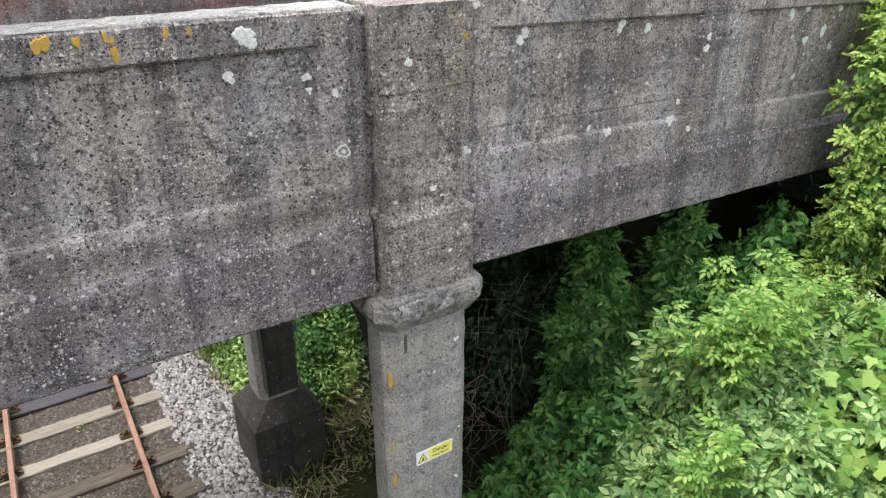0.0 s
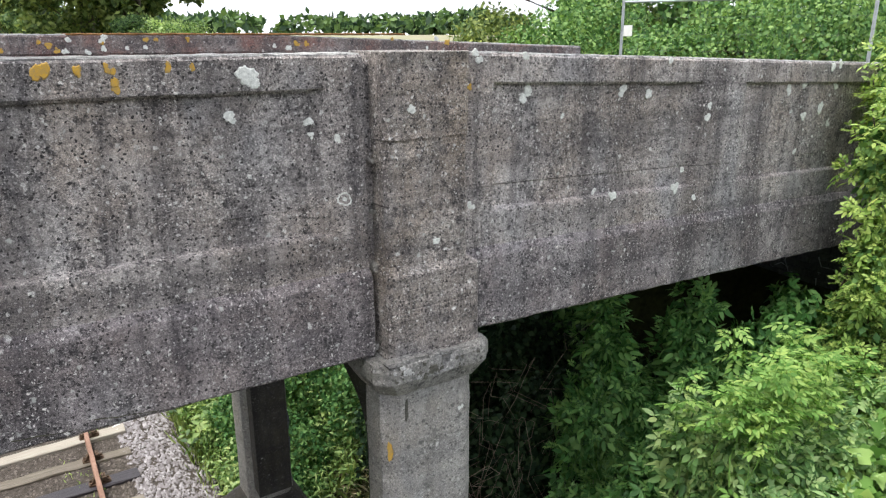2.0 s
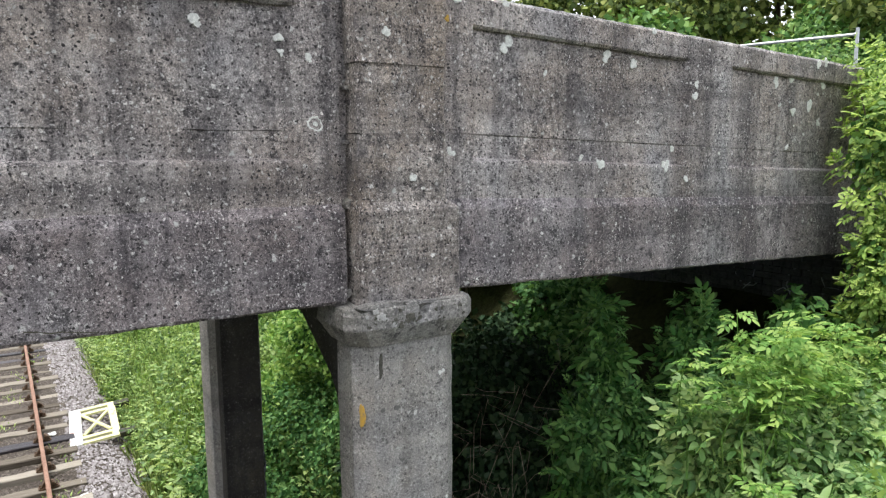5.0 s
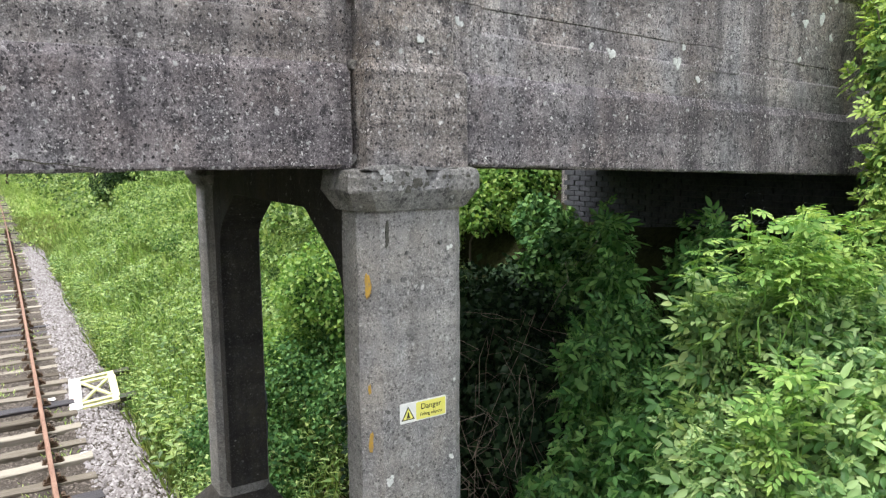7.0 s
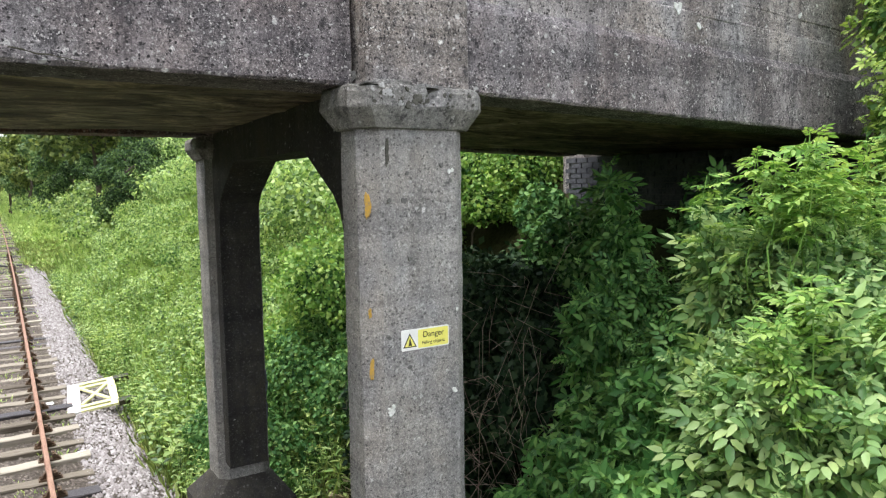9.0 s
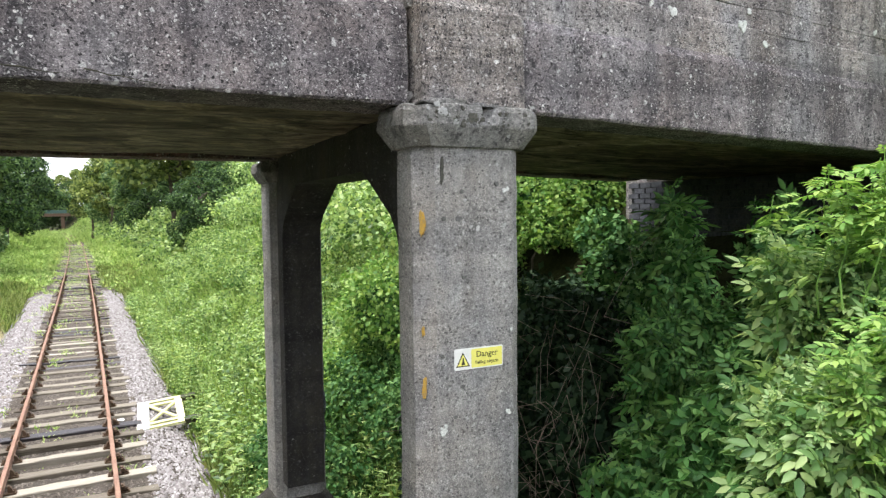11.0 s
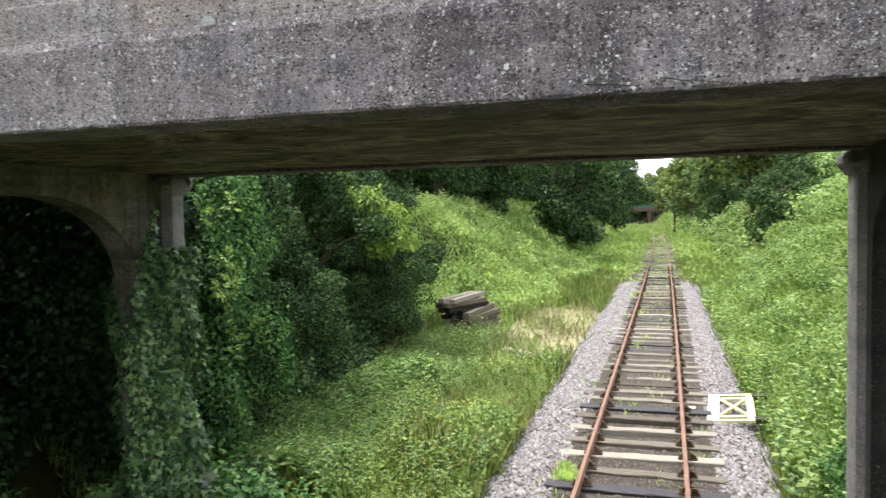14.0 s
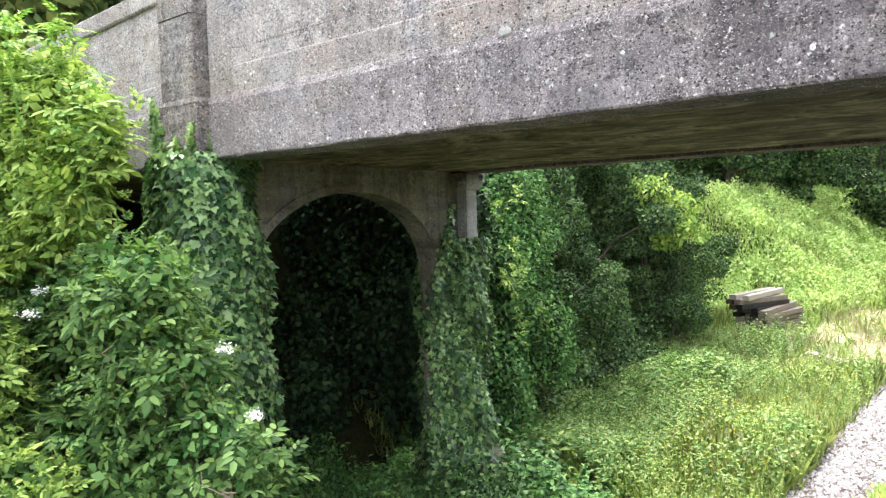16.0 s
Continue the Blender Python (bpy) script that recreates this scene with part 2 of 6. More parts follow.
M_IVY = leaf("ivy_leaf", (0.020, 0.058, 0.020), (0.076, 0.178, 0.050), (0.265, 0.415, 0.145), 0.15, 0.38, 3.5, 0.32)
M_NETTLE = leaf("nettle_leaf", (0.06, 0.125, 0.030), (0.145, 0.25, 0.060), (0.275, 0.385, 0.115), 0.3, 0.55, 1.5)
M_BANK = leaf("bank_leaf", (0.06, 0.13, 0.03), (0.19, 0.32, 0.075), (0.38, 0.50, 0.165), 0.4, 0.5, 0.8, 0.22)
M_SWARD = leaf("bank_grass", (0.22, 0.36, 0.085), (0.42, 0.59, 0.155), (0.60, 0.74, 0.28), 0.35, 0.6, 0.5)
M_BRAMBLE = leaf("bramble_leaf", (0.06, 0.125, 0.03), (0.225, 0.36, 0.095), (0.43, 0.565, 0.20), 0.42, 0.45, 1.2, 0.35)
# very dark greens: shade under overhanging trees is painted into this colour
M_TREE = leaf("tree_leaf", (0.014, 0.036, 0.013), (0.036, 0.076, 0.024), (0.115, 0.195, 0.058), 0.25, 0.55, 0.5)
M_OAK = leaf("oak_leaf", (0.05, 0.085, 0.022), (0.12, 0.172, 0.042), (0.26, 0.32, 0.085), 0.25, 0.55, 0.35)
M_GRASS = leaf("meadow_grass", (0.16, 0.225, 0.055), (0.32, 0.415, 0.11), (0.49, 0.57, 0.21), 0.3, 0.6, 0.3)
M_STRAW = leaf("dry_grass", (0.32, 0.28, 0.14), (0.46, 0.41, 0.23), (0.58, 0.53, 0.33), 0.2, 0.7)
M_FLOWER = leaf("yellow_flower", (0.450, 0.360, 0.020), (0.620, 0.520, 0.030), (0.750, 0.660, 0.100), 0.2)
M_BLOSSOM = leaf("cream_blossom", (0.620, 0.620, 0.520), (0.740, 0.740, 0.660), (0.820, 0.820, 0.760), 0.2)
M_SHOOT = leaf("young_shoot_leaf", (0.1, 0.22, 0.04), (0.2, 0.36, 0.075), (0.32, 0.47, 0.12), 0.4, 0.5, 2.5)
M_YELLOWLEAF = leaf("yellow_elder_leaf", (0.095, 0.175, 0.03), (0.23, 0.358, 0.066), (0.395, 0.52, 0.13), 0.35, 0.5, 2.5)
M_OLIVE = leaf("olive_elder_leaf", (0.036, 0.082, 0.022), (0.096, 0.185, 0.046), (0.195, 0.32, 0.085), 0.4, 0.55, 2.5)
M_ASH = leaf("ash_leaf", (0.045, 0.095, 0.038), (0.12, 0.205, 0.07), (0.25, 0.34, 0.13), 0.3, 0.55, 0.35)
# no real species: near-black greens with deep shade put into the leaf colour
M_GLOOM = leaf("gloom_painted_leaf", (0.012, 0.030, 0.012), (0.025, 0.055, 0.020), (0.050, 0.090, 0.035), 0.03, 0.6, 1.2, 0.1)
M_FERN = leaf("fern_leaf", (0.079, 0.157, 0.051), (0.158, 0.269, 0.085), (0.290, 0.404, 0.153))


def stone_material():
    m, n, l, b = nodes_of("ballast_stone")
    g = n.new("ShaderNodeNewGeometry")
    c = ramp_node(n, l, g.outputs["Random Per Island"], [(0.0, (0.17, 0.152, 0.15)), (0.35, (0.225, 0.206, 0.205)), (0.7, (0.29, 0.27, 0.27)), (1.0, (0.40, 0.38, 0.38))])
    c = mix_node(n, l, 0.35, c, noise_node(n, l, place_node(n, l), 40, 3), "OVERLAY")
    l.new(c, b.inputs["Base Color"])
    b.inputs["Roughness"].default_value = 0.9
    return m


def sleeper_material(name, tones, spec):
    m, n, l, b = nodes_of(name)
    o = n.new("ShaderNodeObjectInfo")
    p = place_node(n, l, (0.5, 9, 9))
    f = mix_node(n, l, 0.48, noise_node(n, l, p, 5, 6, 0.7), o.outputs["Random"])
    l.new(ramp_node(n, l, f, tones), b.inputs["Base Color"])
    b.inputs["Roughness"].default_value = 0.85 if spec < 0.5 else 0.5
    b.inputs["Specular IOR Level"].default_value = spec
    bump_node(n, l, noise_node(n, l, p, 6, 6, 0.7), 0.6, 0.012, b)
    return m


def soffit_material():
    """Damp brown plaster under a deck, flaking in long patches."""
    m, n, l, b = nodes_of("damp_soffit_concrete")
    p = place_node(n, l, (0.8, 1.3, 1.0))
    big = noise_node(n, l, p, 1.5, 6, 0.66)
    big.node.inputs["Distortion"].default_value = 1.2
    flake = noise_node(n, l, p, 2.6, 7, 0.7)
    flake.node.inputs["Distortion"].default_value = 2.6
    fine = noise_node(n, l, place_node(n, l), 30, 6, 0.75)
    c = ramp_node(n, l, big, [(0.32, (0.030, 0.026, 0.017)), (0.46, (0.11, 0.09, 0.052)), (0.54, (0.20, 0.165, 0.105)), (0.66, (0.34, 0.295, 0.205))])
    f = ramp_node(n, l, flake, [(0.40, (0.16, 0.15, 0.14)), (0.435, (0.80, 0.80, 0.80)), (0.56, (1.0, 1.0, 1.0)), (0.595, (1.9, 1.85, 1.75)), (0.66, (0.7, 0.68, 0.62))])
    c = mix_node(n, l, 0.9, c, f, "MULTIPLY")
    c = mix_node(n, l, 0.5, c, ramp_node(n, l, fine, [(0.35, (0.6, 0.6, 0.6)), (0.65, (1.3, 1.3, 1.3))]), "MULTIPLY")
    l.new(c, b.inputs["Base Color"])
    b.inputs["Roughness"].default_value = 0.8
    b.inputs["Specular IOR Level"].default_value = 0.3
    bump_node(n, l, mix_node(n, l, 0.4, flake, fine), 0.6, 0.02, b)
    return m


M_SOFFIT = soffit_material()
M_OLDWOOD = sleeper_material("old_grey_brown_timber", [(0.32, (0.055, 0.042, 0.032)), (0.5, (0.165, 0.135, 0.11)), (0.68, (0.36, 0.315, 0.27))], 0.3)
M_STONE = stone_material()
M_SLEEPER = sleeper_material("grey_weathered_sleeper", [(0.26, (0.07, 0.056, 0.042)), (0.42, (0.16, 0.138, 0.108)), (0.58, (0.27, 0.24, 0.195)), (0.78, (0.40, 0.365, 0.305))], 0.3)
M_TARRED = sleeper_material("tarred_sleeper", [(0.3, (0.010, 0.008, 0.010)), (0.55, (0.024, 0.019, 0.023)), (0.75, (0.07, 0.06, 0.065))], 0.5)


# ---- mesh helpers ----
def mesh_of(name, verts, faces, mat, smooth=False):
    """A mesh from arrays of corners and of faces that all have the same number of corners."""
    v = np.asarray(verts, dtype=np.float32).reshape(-1, 3)
    f = np.asarray(faces, dtype=np.int32)
    k = f.shape[1]
    me = bpy.data.meshes.new(name)
    me.vertices.add(len(v))
    me.vertices.foreach_set("co", v.ravel())
    me.loops.add(f.size)
    me.loops.foreach_set("vertex_index", f.ravel())
    me.polygons.add(len(f))
    me.polygons.foreach_set("loop_start", np.arange(0, f.size, k, dtype=np.int32))
    if smooth:
        me.polygons.foreach_set("use_smooth", np.ones(len(f), dtype=bool))
    me.update(calc_edges=True)
    me.validate()
    me.materials.append(mat)
    return me


def put(name, me, parent=None, label="", m=None):
    ob = new(name, me)
    if parent is not None:
        ob.parent = parent
    if m is not None:
        ob.matrix_basis = m
    if label:
        ob["label"] = label
    return ob


def part(name, bm, mat, parent=None, label=""):
    me = bpy.data.meshes.new(name)
    bm.normal_update()
    bm.to_mesh(me)
    bm.free()
    me.materials.append(mat)
    return put(name, me, parent, label)


def thing(name, label, category, group="", kind="", at=(0, 0, 0)):
    ob = new(name)
    ob.location = at
    ob.empty_display_size = 0.2
    return tagged(ob, label, category, group, kind)


def prism(bm, outline, axis, marks, jitter=0.0, shift=None, rng=random):
    """A closed bar: outline (two coordinates) carried along axis (0 x, 1 y, 2 z) through marks."""
    rings = []
    for s in marks:
        ring = []
        for a, c in outline:
            co = [0, 0, 0]
            co[axis] = s
            i, j = [k for k in (0, 1, 2) if k != axis]
            co[i], co[j] = a, c
            co = Vector(co) + Vector([rng.uniform(-jitter, jitter) for _ in range(3)])
            if shift:
                co = Vector(shift(*co))
            ring.append(bm.verts.new(co))
        rings.append(ring)
    k = len(outline)
    for r, s in zip(rings, rings[1:]):
        for i in range(k):
            bm.faces.new((r[i], r[(i + 1) % k], s[(i + 1) % k], s[i]))
    bm.faces.new(rings[0][::-1])
    bm.faces.new(rings[-1])
    bmesh.ops.recalc_face_normals(bm, faces=bm.faces)


def chamfered(a0, a1, b0, b1, c=0.01):
    return [(a0 + c, b0), (a1 - c, b0), (a1, b0 + c), (a1, b1 - c), (a1 - c, b1), (a0 + c, b1), (a0, b1 - c), (a0, b0 + c)]


def steps(a, b, d):
    n = max(1, round(abs(b - a) / d))
    return [a + (b - a) * i / n for i in range(n + 1)]


def slab(bm, x0, x1, y0, y1, z0, z1, c=0.012, step=0.12, jitter=0.0035, shift=None):
    """A long block along x with worn edges."""
    prism(bm, chamfered(y0, y1, z0, z1, c), 0, steps(x0, x1, step), jitter, shift)


def box(bm, x0, x1, y0, y1, z0, z1, c=0.006):
    prism(bm, chamfered(x0, x1, y0, y1, c), 2, [z0, z1])


def tube(bm, pts, r0, r1, sides=6):
    """A tapered round bar through points."""
    pts = [Vector(p) for p in pts]
    rings = []
    for i, p in enumerate(pts):
        d = (pts[min(i + 1, len(pts) - 1)] - pts[max(i - 1, 0)]).normalized()
        u = d.orthogonal().normalized()
        w = d.cross(u)
        r = r0 + (r1 - r0) * i / max(1, len(pts) - 1)
        rings.append([bm.verts.new(p + r * (math.cos(6.2832 * k / sides) * u + math.sin(6.2832 * k / sides) * w)) for k in range(sides)])
    for a, b in zip(rings, rings[1:]):
        best = min(range(sides), key=lambda s: (a[0].co - b[s].co).length)
        b[:] = b[best:] + b[:best]
        for k in range(sides):
            bm.faces.new((a[k], a[(k + 1) % sides], b[(k + 1) % sides], b[k]))
    bm.faces.new(rings[0][::-1])
    bm.faces.new(rings[-1])


def branch(rng, a, b, bend=0.15, n=5):
    a, b = Vector(a), Vector(b)
    k = (b - a).length * bend
    mid = [a.lerp(b, i / (n - 1)) + Vector([rng.uniform(-k, k) for _ in range(3)]) * math.sin(3.14 * i / (n - 1)) for i in range(n)]
    return mid


# ---- foliage helpers ----
def leaflet(length, width, fold=0.12, at=(0, 0), turn=0.0, start=0):
    """A pointed oval leaf folded along its rib: corners and triangles."""
    c, s = math.cos(turn), math.sin(turn)
    raw = [(0, 0, 0), (0.28, 0.44, fold), (0.66, 0.40, fold * 0.6), (1, 0, -0.18), (0.66, -0.40, fold * 0.6), (0.28, -0.44, fold)]
    v = []
    for x, y, z in raw:
        x, y = x * length, y * width
        v.append((at[0] + c * x - s * y, at[1] + s * x + c * y, z * width))
    f = [(0, 2, 1), (0, 3, 2), (0, 4, 3), (0, 5, 4)]
    return v, [tuple(i + start for i in t) for t in f]


def compound(pairs, length, width, gap):
    """A leaf of several leaflets along a stalk of about unit length."""
    v, f = [], []
    for i in range(pairs):
        x = 0.18 + gap * i
        for side in (1, -1):
            a, b = leaflet(length, width, 0.12, (x, 0.02 * side), side * 0.95, len(v))
            v += a
            f += b
    a, b = leaflet(length * 1.15, width * 1.1, 0.12, (0.18 + gap * pairs - 0.1, 0), 0, len(v))
    v += a
    f += b
    return np.array(v), np.array(f)


def drooping(shape, bend):
    """The same leaf with its stalk bowed downwards."""
    v, f = shape
    v = v.copy()
    v[:, 2] -= bend * np.maximum(0, v[:, 0]) ** 2 + 0.5 * bend * np.abs(v[:, 1])
    return v, f


T_PINNATE = drooping(compound(3, 0.34, 0.185, 0.20), 0.28)
T_PINNATE7 = drooping(compound(3, 0.38, 0.19, 0.21), 0.38)
_v, _f = leaflet(1, 0.5)
T_LEAF = (np.array(_v), np.array(_f))
T_THREE = (np.array([(0, 0, 0), (0.5, 0.2, 0.05), (1, 0, -0.05), (0.5, -0.2, 0.05), (0.1, 0, 0), (0.15, 0.4, 0.05), (0.45, 0.7, -0.05), (0.5, 0.3, 0.05), (0.1, 0, 0), (0.15, -0.4, 0.05), (0.45, -0.7, -0.05), (0.5, -0.3, 0.05)]), np.array([(0, 2, 1), (0, 3, 2), (4, 6, 5), (4, 7, 6), (8, 9, 10), (8, 10, 11)]))
T_LEAF2 = (np.array([(0, 0, 0), (0.5, 0.36, 0.06), (1, 0, 0), (0.5, -0.36, 0.06)]), np.array([(0, 2, 1), (0, 3, 2)]))
T_LEAF3 = (np.array([(0, 0, 0), (0.5, 0.10, 0.03), (1, 0, 0), (0.5, -0.10, 0.03)]), np.array([(0, 2, 1), (0, 3, 2)]))
# ivy: a five-pointed leaf
_iv = [(0, 0, 0), (-0.12, 0.34, 0.03), (0.3, 0.5, 0.0), (0.42, 0.24, 0.04), (1, 0, -0.04), (0.42, -0.24, 0.04), (0.3, -0.5, 0.0), (-0.12, -0.34, 0.03)]
T_IVY = (np.array(_iv), np.array([(0, 3, 1), (1, 3, 2), (0, 4, 3), (0, 5, 4), (0, 7, 5), (7, 6, 5)]))
T_BLADE = (np.array([(0, 0, 0), (0.45, 0.012, 0.03), (1, 0, -0.14), (0.45, -0.012, 0.03)]), np.array([(0, 3, 2), (0, 2, 1)]))



def stalk(leaves, length, width, turns=2.4):
    """A weed one unit tall: a thin stem with leaves all the way up, smaller towards the top. The stem runs along the first axis."""
    v, f = [(0, 0.012, 0), (0, -0.012, 0), (1, 0, 0), (0, 0, 0.012), (0, 0, -0.012)], [(0, 1, 2), (3, 4, 2)]
    for k in range(leaves):
        t = 0.18 + 0.82 * k / leaves
        a = turns * k
        c, s = math.cos(a), math.sin(a)
        q = length * (1.15 - 0.75 * t)
        b = len(v)
        for along_leaf, out, wide in ((0, 0, 0), (0.35, 0.5, width), (0.25, 1.0, 0), (0.35, 0.5, -width)):
            v.append((t + along_leaf * q * 0.6, c * out * q - s * wide * q, s * out * q + c * wide * q))
        f += [(b, b + 1, b + 2), (b, b + 2, b + 3)]
    return np.array(v, float), np.array(f)


T_STALK = stalk(11, 0.26, 0.24)
T_HERB = stalk(8, 0.20, 0.12, 2.0)


def scatter(name, rng, pos, nrm, size, shape, mat, parent=None, hang=0.3, loose=0.5, label="", upright=False):
    """One mesh of leaves: pos where each is rooted, nrm the way it faces, size its length."""
    tv, tf = shape
    n = len(pos)
    size = np.broadcast_to(np.asarray(size, float), (n,)) * rng.uniform(0.65, 1.3, n)
    if upright:
        tip = np.stack([rng.normal(0, loose, n), rng.normal(0, loose, n), np.ones(n)], 1)
        face = rng.normal(0, 1, (n, 3))
    else:
        face = nrm + rng.normal(0, loose, (n, 3))
        tip = rng.normal(0, 1, (n, 3)) + nrm * 0.4 + np.array([0, 0, -hang * 2.5])
    tip /= np.linalg.norm(tip, axis=1, keepdims=True) + 1e-9
    face -= tip * np.sum(face * tip, 1, keepdims=True)
    face /= np.linalg.norm(face, axis=1, keepdims=True) + 1e-9
    side = np.cross(face, tip)
    v = (tv[None, :, 0:1] * tip[:, None] + tv[None, :, 1:2] * side[:, None] + tv[None, :, 2:3] * face[:, None]) * size[:, None, None] + pos[:, None]
    f = tf[None] + (np.arange(n) * len(tv))[:, None, None]
    return put(name, mesh_of(name, v.reshape(-1, 3), f.reshape(-1, tf.shape[1]), mat), parent, label)


def sprays(name, rng, pos, nrm, size, shape, mat, parent, per=6, lift=0.8):
    """Rosettes of leaves: per leaves spread round each shoot tip, which looks outwards and up."""
    ax = nrm * 0.7 + np.array([0, 0, lift]) + rng.normal(0, 0.25, pos.shape)
    ax /= np.linalg.norm(ax, axis=1, keepdims=True)
    u = np.cross(ax, rng.normal(0, 1, pos.shape))
    u /= np.linalg.norm(u, axis=1, keepdims=True)
    w = np.cross(ax, u)
    tv, tf = shape
    out = []
    for i in range(per):
        a = (6.2832 * i / per + rng.uniform(-0.35, 0.35, len(pos)))[:, None]
        rise = rng.uniform(-0.15, 0.75, len(pos))[:, None]
        tip = np.cos(a) * u + np.sin(a) * w + ax * rise
        tip /= np.linalg.norm(tip, axis=1, keepdims=True)
        face = ax - tip * np.sum(ax * tip, 1, keepdims=True) + rng.normal(0, 0.12, pos.shape)
        face -= tip * np.sum(face * tip, 1, keepdims=True)
        face /= np.linalg.norm(face, axis=1, keepdims=True)
        side = np.cross(face, tip)
        s = (size * rng.uniform(0.6, 1.2, len(pos)))[:, None, None]
        root = pos - ax * rng.uniform(0, 0.10, (len(pos), 1))
        out.append((tv[None, :, 0:1] * tip[:, None] + tv[None, :, 1:2] * side[:, None] + tv[None, :, 2:3] * face[:, None]) * s + root[:, None])
    v = np.concatenate(out)
    f = tf[None] + (np.arange(len(v)) * len(tv))[:, None, None]
    return put(name, mesh_of(name, v.reshape(-1, 3), f.reshape(-1, tf.shape[1]), mat), parent)


def shoots(name, rng, pos, nrm, size, shape, mat, parent, nodes=4, length=0.36, lift=0.8, spread=0.5):
    """Leafy shoots that end at pos: opposite pairs of leaves, each pair across the last, small and steep at the tip, large and lax below."""
    m = len(pos)
    ax = nrm * 0.75 + np.array([0, 0, lift]) + rng.normal(0, 0.3, pos.shape)
    ax /= np.linalg.norm(ax, axis=1, keepdims=True)
    u = np.cross(ax, rng.normal(0, 1, pos.shape))
    u /= np.linalg.norm(u, axis=1, keepdims=True)
    w = np.cross(ax, u)
    ln = length * rng.uniform(0.7, 1.3, (m, 1))
    tv, tf = shape
    out = []
    for k in range(nodes):
        f = k / max(1, nodes - 1)                 # 0 at the tip
        root = pos - ax * ln * f
        s = size * (0.42 + 0.58 * min(1.0, f * 1.6)) * rng.uniform(0.78, 1.2, (m, 1))
        across = u if k % 2 else w
        for sd in (1, -1):
            side_way = sd * across + rng.normal(0, 0.22, pos.shape)
            tip = side_way * (0.45 + spread * f) + ax * (0.95 - 0.75 * f) + np.array([0, 0, -0.12 * f])
            tip /= np.linalg.norm(tip, axis=1, keepdims=True)
            face = ax + nrm * 0.25 + np.array([0, 0, 0.35]) + rng.normal(0, 0.15, pos.shape)
            face -= tip * np.sum(face * tip, 1, keepdims=True)
            face /= np.linalg.norm(face, axis=1, keepdims=True) + 1e-9
            side = np.cross(face, tip)
            out.append((tv[None, :, 0:1] * tip[:, None] + tv[None, :, 1:2] * side[:, None] + tv[None, :, 2:3] * face[:, None]) * s[:, :, None] + root[:, None])
    v = np.concatenate(out)
    f = tf[None] + (np.arange(len(v)) * len(tv))[:, None, None]
    return put(name, mesh_of(name, v.reshape(-1, 3), f.reshape(-1, tf.shape[1]), mat), parent)


def ball_points(rng, blobs, n, depth=0.25, low=-0.5):
    """Points and outward ways over a heap of lumpy balls (x, y, z, rx, ry, rz), near their skins."""
    bl = np.array(blobs, float)
    area = (bl[:, 3] * bl[:, 4] + bl[:, 3] * bl[:, 5] + bl[:, 4] * bl[:, 5])
    out_p, out_n, have = [], [], 0
    while have < n:
        k = rng.choice(len(bl), 2 * n, p=area / area.sum())
        d = rng.normal(0, 1, (2 * n, 3))
        d /= np.linalg.norm(d, axis=1, keepdims=True)
        lump = 1 + 0.12 * np.sin(d[:, 0] * 5 + k * 1.7) * np.sin(d[:, 1] * 6 + k) + 0.1 * np.sin(d[:, 2] * 9 + k * 2.3 + d[:, 0] * 7)
        r = lump * (1 - np.abs(rng.normal(0, depth, 2 * n)))
        p = bl[k, :3] + d * bl[k, 3:] * r[:, None]
        ok = (d[:, 2] > low) & (r > 0.2)
        for b in bl if len(bl) < 60 else bl[:0]:
            q = (p - b[:3]) / b[3:]
            ok &= np.sum(q * q, 1) > 0.3
        nn = d / bl[k, 3:]
        nn /= np.linalg.norm(nn, axis=1, keepdims=True)
        out_p.append(p[ok])
        out_n.append(nn[ok])
        have += int(ok.sum())
        if have == 0:
            break
    return np.concatenate(out_p)[:n], np.concatenate(out_n)[:n]


# ---- lie of the land: a railway cutting about five metres deep ----
def track_x(y):
    return -2.17 + 0.018 * (y - 8) - 0.00008 * max(0.0, y - 15) ** 2 - 0.0003 * max(0.0, y - 120) ** 2


def ramp01(a, b, t):
    t = min(1.0, max(0.0, (t - a) / (b - a)))
    return t * t * (3 - 2 * t)


def ground_z(x, y):
    u = x - track_x(y)
    z = -0.42
    z += 5.2 * ramp01(2.6, 10.0, u)
    k = ramp01(6.5, 5.0, y) * ramp01(-6.0, -1.5, y)
    b = 2.6 * ramp01(22, 34, y)
    z += (1 - k) * 5.0 * ramp01(-8.0 + b, -17.0 + b * 1.6, u) + k * 4.5 * ramp01(-7.2, -10.6, u)
    wob = 0.12 * math.sin(x * 0.9 + 1.3) * math.sin(y * 0.7) + 0.08 * math.sin(x * 2.1 + y * 1.7)
    z += wob * (ramp01(2.6, 4.0, u) + ramp01(-2.6, -5.0, u)) * 0.6
    far = math.hypot(x, y)
    z += 3.0 * ramp01(60, 420, far) * ramp01(10, 60, abs(u))
    return z


def axis_marks(near, mid, far):
    a = list(np.arange(-near, near + 0.01, 0.5))
    b = list(np.geomspace(near + 1, far, mid))
    return [-k for k in b[::-1]] + a + b


xs = axis_marks(22, 26, 2500)
ys = axis_marks(34, 34, 2500)
gv = np.array([(x, y, ground_z(x, y)) for x in xs for y in ys])
ny = len(ys)
gf = np.array([(i * ny + j, (i + 1) * ny + j, (i + 1) * ny + j + 1, i * ny + j + 1) for i in range(len(xs) - 1) for j in range(ny - 1)])
tagged(put("ground", mesh_of("ground", gv, gf, M_SOIL, True)), "dark earth of a railway cutting under grass and brambles", "ground", kind="structure")

